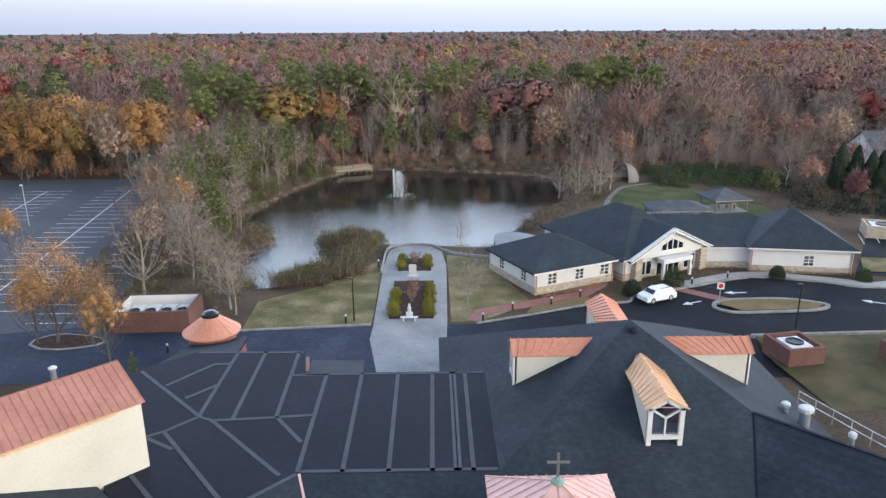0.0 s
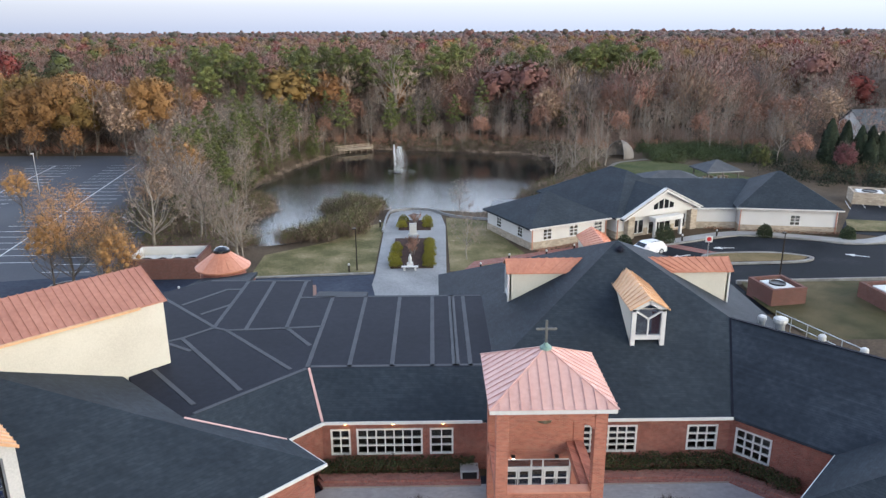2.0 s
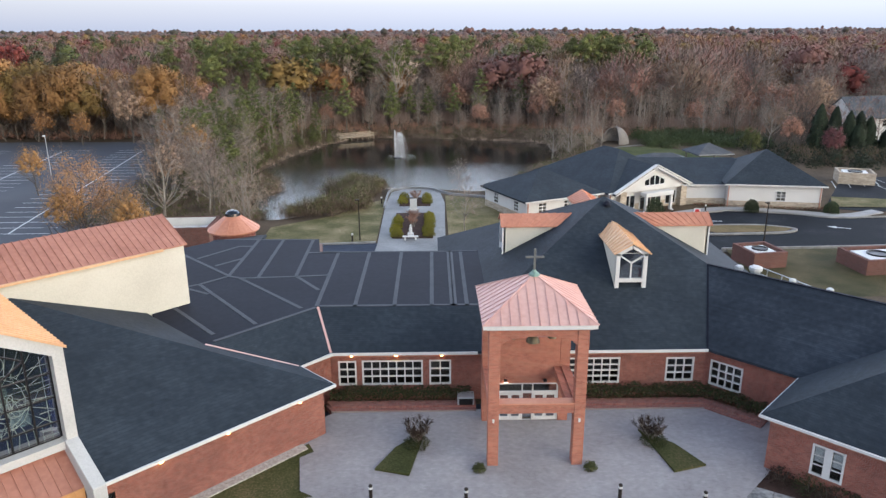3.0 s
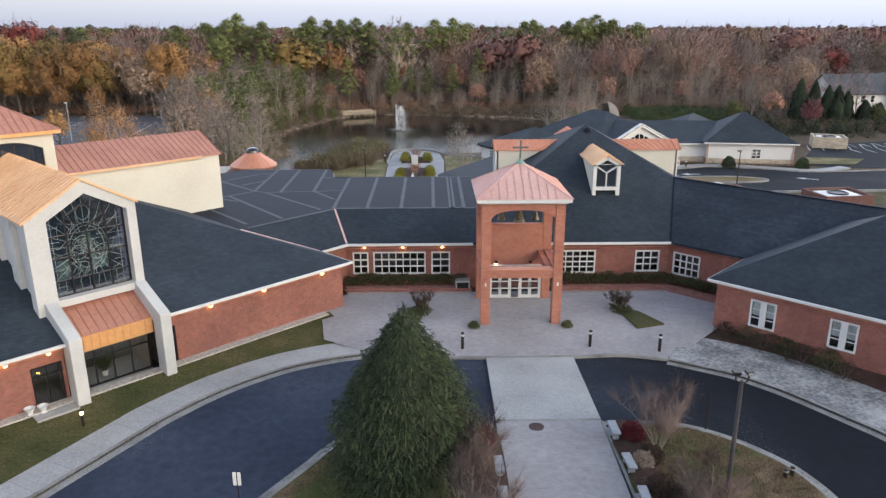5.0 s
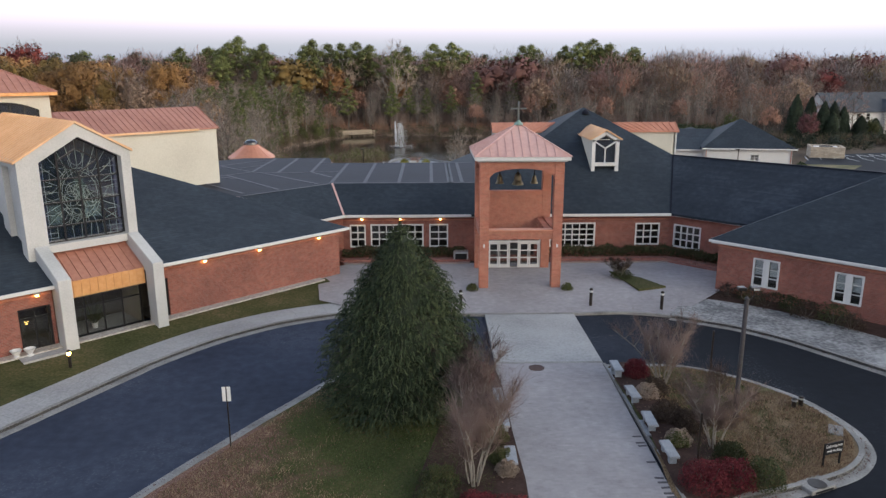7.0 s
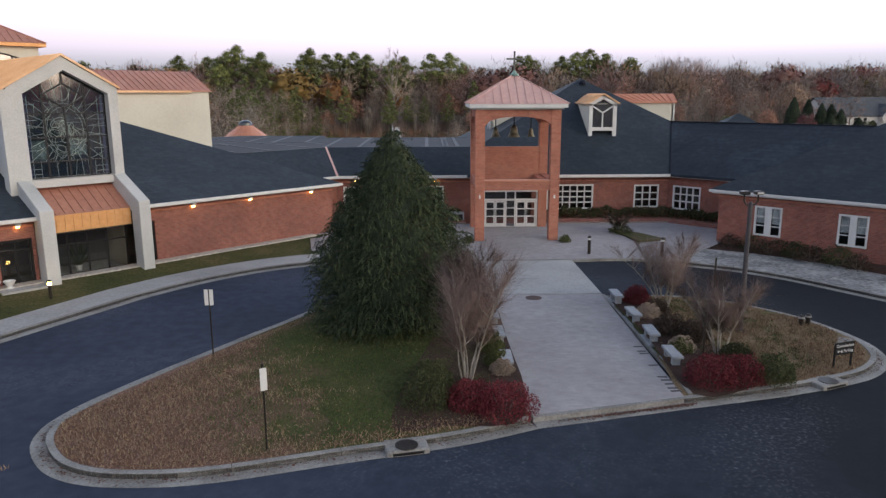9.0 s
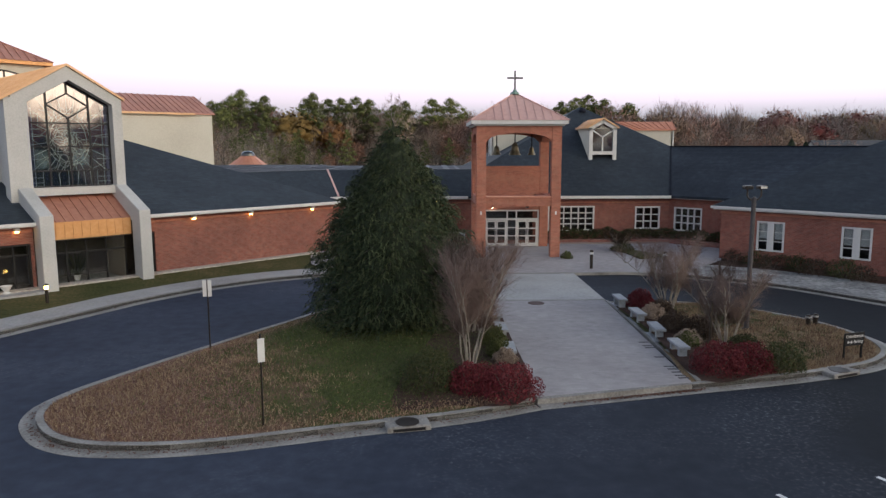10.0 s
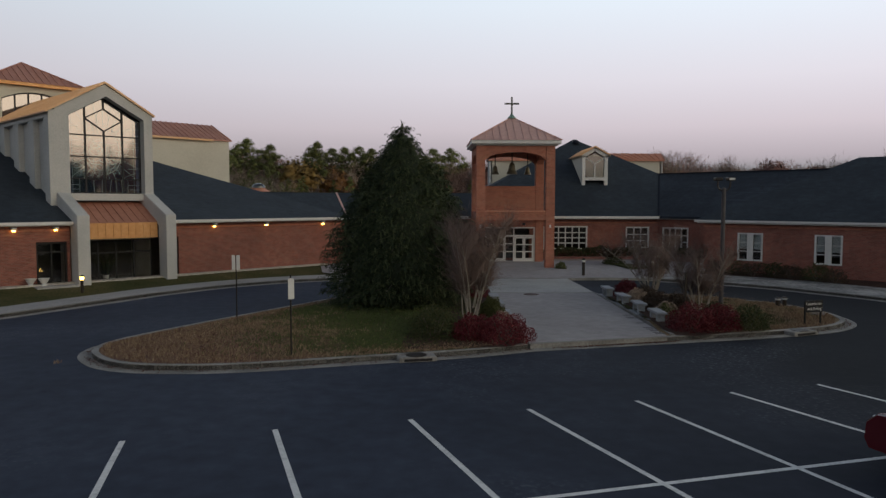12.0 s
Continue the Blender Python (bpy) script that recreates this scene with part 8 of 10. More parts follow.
def annex_block(cx, cy, yaw, w, d, ze, zr, fronts, sides=()):
    m = pose(cx, cy, 0, 0, 0, yaw)
    hw, hd = w / 2, d / 2
    holes = [(x - 0.65, x + 0.65, 0.1, 1.5) for x in fronts]
    bm = bmesh.new()
    pierced_wall(bm, -hw, hw, -hd, -hd + 0.25, 0.05, ze, holes)
    box(bm, -hw, hw, hd - 0.25, hd, 0.05, ze)
    box(bm, hw - 0.25, hw, -hd + 0.25, hd - 0.25, 0.05, ze)
    box(bm, -hw, -hw + 0.25, -hd + 0.25, hd - 0.25, 0.05, ze)
    part("wall", bm, SIDING, annex, "white stucco wall", m=m)
    part("plinth", boxes((-hw - 0.04, hw + 0.04, -hd - 0.04, hd + 0.04, -1.1, 0.05)), TAN_STONE, annex, "tan stone plinth", m=m)
    for x in fronts:
        window(annex, x - 0.65, x + 0.65, 0.1, 1.5, -hd, 2, 3, bar_w=0.1, m=m)
    for y in sides:
        w_ = part("window", boxes((-hw - 0.04, -hw + 0.02, y - 0.55, y + 0.55, 0.2, 1.45)), WHITE, annex, m=m)
        for dy in (-0.26, 0.26):
            for z in (0.42, 0.83, 1.22):
                part("pane", boxes((-hw - 0.05, -hw - 0.042, y + dy - 0.2, y + dy + 0.2, z - 0.15, z + 0.15)), DARK_GLASS, w_)
    bm = bmesh.new()
    hip_roof(bm, w, d, ze, zr)
    part("roof", bm, SHINGLE, annex, "dark blue-grey shingle hip roof", m=m)
    part("fascia", boxes((-hw - 0.52, hw + 0.52, -hd - 0.54, -hd - 0.5, ze - 0.2, ze)), WHITE, annex, m=m)
    for x in (-hw + 0.15, hw - 0.15):
        part("downpipe", boxes((x - 0.05, x + 0.05, -hd - 0.12, -hd - 0.02, -0.9, ze - 0.2)), COPPER_RED, annex, m=m)


AE, AN = Vector((0.906, 0.423)), Vector((-0.423, 0.906))
A0 = Vector((11.6, 75.6))
c = A0 + AE * 5.5 + AN * 5.2
annex_block(c.x, c.y, 25, 11, 10.4, 1.9, 4.6, (-3.2, 0.6, 4.2), (-2.8, 2.2))
c = A0 + AE * 18.6 + AN * 7.6
annex_block(c.x, c.y, 25, 13.4, 16.8, 1.95, 6.1, ())
annex_block(36.0, 91.4, -3, 27.0, 13.6, 2.0, 4.4, ())
annex_block(46.0, 87.8, -9.5, 11.8, 11.5, 2.35, 6.05, (0.9,))
# gabled porch of the annex
PM = pose(*(A0 + AE * 18.7 + AN * -1.4), 0, 0, 0, 25)
pg = part("porch", boxes((-5.6, 5.6, 0.62, 1.0, -1, 1.9)), SIDING, annex, "gabled stone and white porch", m=PM)
for x0, x1 in ((-5.6, -4.6), (4.6, 5.6)):
    part("stone_pier", boxes((x0, x1, -0.2, 0.61, -1.0, 1.9)), TAN_STONE, pg)
for x in (-3.9, -3.0, 3.0, 3.9):
    w_ = part("window", boxes((x - 0.42, x + 0.42, 0.55, 0.61, -0.55, 1.25)), WHITE, pg)
    part("pane", boxes((x - 0.33, x + 0.33, 0.53, 0.55, -0.45, 1.15)), DARK_GLASS, w_)
bm = bmesh.new()
fo = [bm.verts.new(p) for p in ((-6.2, 0, 1.8), (6.2, 0, 1.8), (0, 0, 4.8))]
bo = [bm.verts.new(p) for p in ((-6.2, 0.5, 1.8), (6.2, 0.5, 1.8), (0, 0.5, 4.8))]
bm.faces.new(fo)
bm.faces.new(bo[::-1])
for i in range(3):
    bm.faces.new((fo[i], fo[(i + 1) % 3], bo[(i + 1) % 3], bo[i]))
part("gable_wall", bm, SIDING, pg)
bm = bmesh.new()
bar(bm, (-6.6, -0.25, 1.75), (0, -0.25, 4.92), 0.45, 0.5, (0, 1, 0))
bar(bm, (6.6, -0.25, 1.75), (0, -0.25, 4.92), 0.45, 0.5, (0, 1, 0))
part("gable_trim", bm, WHITE, pg)
bm = bmesh.new()
slab(bm, [(-6.7, -0.5, 1.78), (0, -0.5, 5.05), (0, 9, 5.05), (-6.7, 9, 1.78)], 0.12)
slab(bm, [(6.7, -0.5, 1.78), (0, -0.5, 5.05), (0, 9, 5.05), (6.7, 9, 1.78)], 0.12)
part("porch_roof", bm, SHINGLE, pg)
bm = bmesh.new()
bm.faces.new([bm.verts.new((x, -0.02, z)) for x, z in ((-1.7, 2.4), (1.7, 2.4), (1.7, 3.0), (0, 3.75), (-1.7, 3.0))])
part("gable_window", bm, DARK_GLASS, pg)
bm = bmesh.new()
for x in (-1.7, -0.85, 0, 0.85, 1.7):
    bar(bm, (x, -0.05, 2.4), (x, -0.05, 3.0 + 0.75 * (1 - abs(x) / 1.7)), 0.1, 0.06, (0, 1, 0))
bar(bm, (-1.75, -0.05, 2.4), (1.75, -0.05, 2.4), 0.12, 0.08, (0, 1, 0))
part("gable_mullion", bm, WHITE, pg)
part("portico", boxes((-2.3, 2.3, -1.3, 0.0, 1.15, 1.7), bevel=0.05), WHITE, pg)
for x in (-2.1, 2.1):
    part("column", boxes((x - 0.16, x + 0.16, -1.2, -0.88, -0.9, 1.15)), WHITE, pg)
part("glass_doors", boxes((-1.8, 1.8, 0.55, 0.6, -0.8, 1.1)), DARK_GLASS, pg)
part("door_bars", boxes(*[(x - 0.05, x + 0.05, 0.48, 0.55, -0.8, 1.1) for x in (-1.8, -0.9, 0, 0.9, 1.8)], (-1.8, 1.8, 0.48, 0.55, 0.75, 0.85)), WHITE, pg)

# ---- pavilions, tent, footbridge, fountain ----
def pavilion(x, y, w, d, h, rise, label, yaw=0):
    g = thing("pavilion", label, "pavilion", pose(x, y, -0.85, 0, 0, yaw), group="pavilions")
    for sx in (-1, 0, 1):
        for sy in (-1, 1):
            part("post", boxes((sx * w / 2 - 0.09, sx * w / 2 + 0.09, sy * d / 2 - 0.09, sy * d / 2 + 0.09, 0, h)), WOOD_DARK, g)
    part("slab", boxes((-w / 2 - 0.3, w / 2 + 0.3, -d / 2 - 0.3, d / 2 + 0.3, -0.15, 0.06)), CONCRETE_DARK, g)
    bm = bmesh.new()
    hip_roof(bm, w, d, h, h + rise, 0.6)
    part("roof", bm, SHINGLE_GREY, g)
    for sy in (-1, 1):
        part("eave_board", boxes((-w / 2 - 0.58, w / 2 + 0.58, sy * (d / 2 + 0.6) - 0.03, sy * (d / 2 + 0.6) + 0.03, h - 0.16, h)), CONCRETE_DARK, g)
    for tx in (-w * 0.25, w * 0.25):
        t = part("table", boxes((tx - 0.9, tx + 0.9, -0.4, 0.4, 0.72, 0.78)), WOOD, g)
        for lx in (-0.7, 0.7):
            part("leg", boxes((tx + lx - 0.05, tx + lx + 0.05, -0.3, 0.3, 0.05, 0.72)), WOOD, t)


SHINGLE_GREY = mat("weathered_grey_shingle", [(0.050, 0.055, 0.063), (0.070, 0.075, 0.085), (0.10, 0.105, 0.114)], 0.9, scale=0.6, fine=9, bump=0.3)
pavilion(39.0, 110.5, 8.2, 5.0, 1.55, 1.15, "low open pavilion with a grey shingled roof")
pavilion(48.4, 115.0, 5.4, 5.0, 2.1, 1.5, "square open pavilion with a steep grey roof", 8)
dome = thing("band_shell", "small pale grey dome shell open to the pond", "shell", pose(38.0, 139.0, -1.0, 0, 0, 25))
bm = bmesh.new()
rings = []
for k in range(8):
    a = math.pi / 2 * k / 7
    rings.append([bm.verts.new((2.9 * math.cos(a) * math.cos(t), 2.9 * math.cos(a) * math.sin(t), 3.5 * math.sin(a))) for t in [math.pi * (-0.62 + 1.3 * i / 16) for i in range(17)]])
for a, b in zip(rings, rings[1:]):
    for i in range(16):
        bm.faces.new((a[i], a[i + 1], b[i + 1], b[i]))
bmesh.ops.remove_doubles(bm, verts=bm.verts, dist=0.01)
bmesh.ops.solidify(bm, geom=bm.faces[:], thickness=0.15)
part("shell", bm, mat("shell_concrete", [(0.14, 0.125, 0.11), (0.20, 0.18, 0.16), (0.26, 0.235, 0.21)], 0.9, scale=0.8, fine=6, bump=0.2), dome)
part("stage", boxes((-3.9, 3.0, -3.0, 3.0, -0.25, 0.12)), CONCRETE_DARK, dome)

bridge = thing("footbridge", "pale timber footbridge with rails at the pond's end", "bridge", pose(0, 0, 0))
B0, B1 = Vector((-21.6, 157.6, -2.15)), Vector((-14.2, 161.6, -2.15))
bm = bmesh.new()
bar(bm, B0, B1, 2.0, 0.16)
part("deck", bm, WOOD, bridge)
nrm = Vector((-(B1 - B0).y, (B1 - B0).x, 0)).normalized()
for s in (-1, 1):
    for h in (0.4, 0.75):
        bm = bmesh.new()
        bar(bm, B0 + nrm * s + Vector((0, 0, h)), B1 + nrm * s + Vector((0, 0, h)), 0.09, 0.14)
        part("rail", bm, WOOD, bridge)
    for k in range(7):
        p = B0.lerp(B1, k / 6) + nrm * s
        bm = bmesh.new()
        bar(bm, p - Vector((0, 0, 2.0)), p + Vector((0, 0, 0.8)), 0.14)
        part("post", bm, WOOD, bridge)

fountain = thing("fountain", "white spray fountain in the middle of the pond", "fountain", pose(-6.9, 134.8, -2.9))
bm = bmesh.new()
lathe(bm, [(0.9, -0.1), (0.9, 0.12), (0.5, 0.2), (0.2, 0.25)], 16)
part("float", bm, BLACK, fountain)
rng = np.random.default_rng(9)


def plume(n, h, r0, r1, x, lean):
    t = rng.random(n) ** 0.8
    az = rng.uniform(0, 6.28, n)
    rr = (r0 + (r1 - r0) * (1 - (2 * t - 1) ** 2 * 0.5) * (1 - t * 0.4)) * np.sqrt(rng.random(n))
    base = np.stack([x + lean * (1 - t) * h + np.cos(az) * rr, np.sin(az) * rr, 0.1 + t * h], 1)
    return leaves(base, rng.uniform(0.03, 0.08, n), rng)


b = Bag()
b.add(*plume(2600, 5.4, 0.06, 0.30, -0.5, 0.02))
b.add(*plume(5200, 5.0, 0.25, 1.15, 0.45, 0.03))
b.add(*plume(1500, 4.4, 0.5, 1.7, 0.7, 0.06))
b.add(*plume(900, 0.3, 1.5, 3.4, 0.9, 0.0))
sp = new("spray", b.mesh("spray", [SPRAY]))
sp.parent = fountain

# dark shrubs under the office wing's windows
for k in range(7):
    t = k / 6
    shrub("shrub", "brown-green shrub against the office wing wall", LEAF_HEDGE if k % 2 else LEAF_MAROON_HEDGE, pose(17.6 + 4.2 * t + 0.3 * (k % 2), 21.3 - 5.6 * t, 0.22), 0.75 + 0.1 * (k % 3), 0.75 + 0.12 * (k % 2), 900, 0.075, 0.35, "office wing shrubs")

# ---- houses beyond the trees ----
def house(x, y, yaw, w, d, h, label, wall, rise=0.40, bay=-0.02):
    g = thing("house", label, "house", pose(x, y, -1.2, 0, 0, yaw), group="houses beyond the trees")
    part("wall", boxes((-w / 2, w / 2, -d / 2, d / 2, 0, h)), wall, g)
    bm = bmesh.new()
    top = h + d * rise
    for s in (-1, 1):
        slab(bm, [(-w / 2 - 0.4, s * (d / 2 + 0.4), h - 0.2), (w / 2 + 0.4, s * (d / 2 + 0.4), h - 0.2), (w / 2 + 0.4, 0, top), (-w / 2 - 0.4, 0, top)], 0.15)
    part("roof", bm, SHINGLE_GREY, g, "weathered grey shingle roof")
    for sx in (-1, 1):
        bm = bmesh.new()
        prism(bm, [(-d / 2, h), (d / 2, h), (0, top - 0.1)], -0.1, 0.1)
        bmesh.ops.transform(bm, matrix=Matrix(((0, 0, 1, sx * (w / 2 - 0.12)), (1, 0, 0, 0), (0, 1, 0, 0), (0, 0, 0, 1))), verts=bm.verts)
        part("gable_end", bm, SIDING, g)
    gx_ = w * bay
    f = part("front_bay", boxes((gx_ - 2.2, gx_ + 2.2, -d / 2 - 1.2, -d / 2, 0, h)), SIDING, g, "white projecting bay")
    bm = bmesh.new()
    prism(bm, [(gx_ - 2.2, h), (gx_ + 2.2, h), (gx_, h + 2.2)], d / 2 + 1.0, d / 2 + 1.2)
    bmesh.ops.transform(bm, matrix=Matrix(((1, 0, 0, 0), (0, 0, -1, 0), (0, 1, 0, 0), (0, 0, 0, 1))), verts=bm.verts)
    part("front_gable", bm, SIDING, f)
    for s in (-1, 1):
        bm = bmesh.new()
        slab(bm, [(gx_ + s * 2.6, -d / 2 - 1.6, h - 0.2), (gx_, -d / 2 - 1.6, h + 2.4), (gx_, 0, h + 2.4), (gx_ + s * 2.6, 0, h - 0.2)], 0.12)
        part("bay_roof", bm, SHINGLE_GREY, f)
        bm = bmesh.new()
        bar(bm, (gx_ + s * 2.65, -d / 2 - 1.62, h - 0.25), (gx_, -d / 2 - 1.62, h + 2.38), 0.1, 0.28, (0, 1, 0))
        part("bargeboard", bm, WHITE, f)
    for px in (-w * 0.42, -w * 0.30, -w * 0.16, -w * 0.04, gx_ - 0.9, gx_ + 0.9, w * 0.44):
        for pz in (0.9, 3.5):
            yy = -d / 2 - (1.24 if abs(px - gx_) < 1 else 0.04)
            wn_ = part("window", boxes((px - 0.55, px + 0.55, yy, yy + 0.06, pz, pz + 1.5)), WHITE, g)
            for sz in (0.10, 0.79):
                part("pane", boxes((px - 0.43, px + 0.43, yy - 0.02, yy, pz + sz, pz + sz + 0.61)), DARK_GLASS, wn_)
    return g


house(95.5, 143.0, 10, 20, 9.5, 5.5, "pale two-storey house with weathered grey roof and front gable", SIDING, 0.40, 0.24)
house(116.5, 141.0, 6, 11, 9.5, 5.0, "brick two-storey house with white trim and grey roof", BRICK_BROWN, 0.40, -0.1)


# ---- vehicles ----
def car(name, label, paint, m, length=4.6, width=1.85, height=1.68):
    c = thing(name, label, "car", m)
    L, W, Hh = length / 2, width / 2, height
    prof = [(-L, 0.42), (-L + 0.05, 0.85), (-L + 0.22, 1.0), (-L + 0.55, Hh - 0.12), (-L + 1.0, Hh), (0.25, Hh), (0.75, Hh - 0.12), (1.25, 1.05), (L - 0.25, 0.90), (L - 0.03, 0.72), (L, 0.42), (L - 0.1, 0.28), (-L + 0.1, 0.28)]
    bm = bmesh.new()
    rows = []
    for k, (yy, inset) in enumerate(((-W, 0.10), (-W + 0.06, 0.0), (W - 0.06, 0.0), (W, 0.10))):
        rows.append([bm.verts.new((x * (1 - inset * 0.15), yy * (1 - (0.16 if z > 1.1 else 0)), z - inset * 0.2 * (z > 0.5))) for x, z in prof])
    n = len(prof)
    for a, b_ in zip(rows, rows[1:]):
        for i in range(n):
            bm.faces.new((a[i], a[(i + 1) % n], b_[(i + 1) % n], b_[i]))
    bm.faces.new(rows[0][::-1])
    bm.faces.new(rows[-1])
    part("body", bm, paint, c)
    for s in (-1, 1):
        part("side_window", boxes((-L + 0.75, 0.65, s * (W * 0.84 + 0.006) - 0.012, s * (W * 0.84 + 0.006) + 0.012, 1.12, Hh - 0.16)), DARK_GLASS, c)
        part("headlight", boxes((L - 0.22, L - 0.02, s * (W - 0.35) - 0.18, s * (W - 0.35) + 0.18, 0.66, 0.8), bevel=0.02), STEEL, c)
        part("tail_light", boxes((-L - 0.01, -L + 0.1, s * (W - 0.25) - 0.12, s * (W - 0.25) + 0.12, 0.8, 1.0)), LEAF_RED, c)
        part("mirror", boxes((0.6, 0.75, s * (W + 0.08) - 0.08, s * (W + 0.08) + 0.08, 1.0, 1.14), bevel=0.02), paint, c)
        for x in (-L + 0.85, L - 0.9):
            bm = bmesh.new()
            lathe(bm, [(0.2, -0.11), (0.33, -0.11), (0.35, -0.07), (0.35, 0.07), (0.33, 0.11), (0.2, 0.11)], 20)
            wh = part("wheel", bm, mat("tyre", [(0.012, 0.012, 0.013), (0.02, 0.02, 0.021)], 0.9), c, m=pose(x, s * (W - 0.1), 0.35, 90, 0, 0))
            bm = bmesh.new()
            lathe(bm, [(0.21, -0.115), (0.21, 0.115)], 14)
            part("rim", bm, STEEL, wh)
    bm = bmesh.new()
    bm.faces.new([bm.verts.new(p) for p in ((0.80, -W * 0.78, Hh - 0.13), (0.80, W * 0.78, Hh - 0.13), (1.24, W * 0.84, 1.075), (1.24, -W * 0.84, 1.075))])
    part("windscreen", bm, DARK_GLASS, c)
    bm = bmesh.new()
    bm.faces.new([bm.verts.new(p) for p in ((-L + 0.26, -W * 0.8, 1.06), (-L + 0.26, W * 0.8, 1.06), (-L + 0.52, W * 0.76, Hh - 0.15), (-L + 0.52, -W * 0.76, Hh - 0.15))])
    part("rear_window", bm, DARK_GLASS, c)
    part("roof_rail", boxes((-1.3, 0.2, -0.66, -0.62, Hh, Hh + 0.05), (-1.3, 0.2, 0.62, 0.66, Hh, Hh + 0.05)), BLACK, c)
    return c


PAINT_WHITE = mat("white_car_paint", [(0.72, 0.72, 0.73), (0.76, 0.76, 0.77)], 0.25, scale=0.5, fine=2, bump=0, spec=0.6)
PAINT_RED = mat("maroon_car_paint", [(0.075, 0.006, 0.010), (0.095, 0.009, 0.013)], 0.25, scale=0.5, fine=2, bump=0, spec=0.6)
car("parked_car", "white sport utility car parked at the annex drive", PAINT_WHITE, pose(24.9, 73.6, -0.795, 0, 0, 204), 4.2, 1.75, 1.55)
car("parked_car", "maroon pickup-sized car parked in a bay", PAINT_RED, pose(8.98, -12.75, 0.0, 0, 0, 105), 5.2, 1.95, 1.75)
for y0 in (93.6, 99.0):
    for k in range(6):
        x = 67.0 + 2.4 * k
        part("bay_line", boxes((x - 0.05, x + 0.05, y0 - 1.6, y0 + 1.6, -0.82, -0.783)), MARK, label="white bay line beside the annex", kind="structure", category="road marking")
tr = thing("box_trailer", "white box trailer parked under the trees", "trailer", pose(-49.0, 139, -0.8, 0, 0, 75))
part("box", boxes((-3, 3, -1.2, 1.2, 0.6, 3.0), bevel=0.06), WHITE, tr)
for x in (-1.0, 0.2):
    bm = bmesh.new()
    lathe(bm, [(0.38, -0.12), (0.38, 0.12)], 16)
    part("wheel", bm, BLACK, tr, m=pose(x, -1.15, 0.38, 90, 0, 0))

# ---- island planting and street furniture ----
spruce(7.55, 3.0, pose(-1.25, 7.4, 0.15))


def vase_tree(h, seed, m, label, stems=7, twig=TWIG_PALE, count=700, spread=0.34, width=0.022, name="crape_myrtle", category="tree"):
    """A crape myrtle: pale stems fanning from one root, with a haze of fine twigs."""
    rng = np.random.default_rng(seed)
    bag = Bag()
    tips, ways = [], []
    for i in range(stems):
        az = 2 * math.pi * i / stems + rng.random()
        p = np.array((0.12 * math.cos(az), 0.12 * math.sin(az), -0.1))
        pts, d = [p], np.array((0.2 * math.cos(az), 0.2 * math.sin(az), 1.0))
        L = h * rng.uniform(0.62, 0.8)
        for k in range(6):
            d = d + np.array((spread * 0.12 * math.cos(az), spread * 0.22 * math.sin(az), 0)) + rng.normal(0, 0.07, 3)
            pts.append(pts[-1] + d / np.linalg.norm(d) * L / 6)
        bag.add(*np_tube(pts, 0.03, 0.009, 5))
        for k in range(2, 6):
            for j in range(2):
                a2 = rng.uniform(0, 6.28)
                e = pts[k] + np.array((math.cos(a2) * 0.5, math.sin(a2) * 0.5, rng.uniform(0.5, 1.0))) * h * 0.16
                bag.add(*np_tube([pts[k], (pts[k] + e) / 2 + rng.normal(0, 0.05, 3), e], 0.014, 0.004, 4))
                for t in (0.3, 0.6, 0.9):
                    tips.append(pts[k] + (e - pts[k]) * t)
                    w = e - pts[k]
                    ways.append(w / np.linalg.norm(w))
        tips.append(pts[-1])
        ways.append(d / np.linalg.norm(d))
    b1 = bare_crown(np.array(tips), np.array(ways), rng, h, count, (0.06, 0.2), width, fan=0.6, centre=(0, 0, h * 0.5))
    return make_tree(name, bag, BARK_PALE, b1.mesh("crown", [twig]), twig, label, category, m)


vase_tree(4.9, 61, pose(1.25, 1.5, 0.25), "bare crape myrtle with pale stems in a mulch bed", 9, TWIG_ROSE_DARK, 6000, 0.36, 0.0075)
vase_tree(4.4, 62, pose(1.55, 5.9, 0.25), "bare crape myrtle with pale stems beside the spruce", 9, TWIG_ROSE_DARK, 6000, 0.36, 0.0075)
vase_tree(4.0, 63, pose(9.75, 9.0, 0.25), "bare crape myrtle with a fine grey-brown crown", 11, TWIG_ROSE_DARK, 5000, 0.5, 0.0075)
vase_tree(3.7, 64, pose(9.95, 3.7, 0.25), "bare crape myrtle with pale forked stems", 8, TWIG_ROSE_DARK, 5000, 0.6, 0.0075)
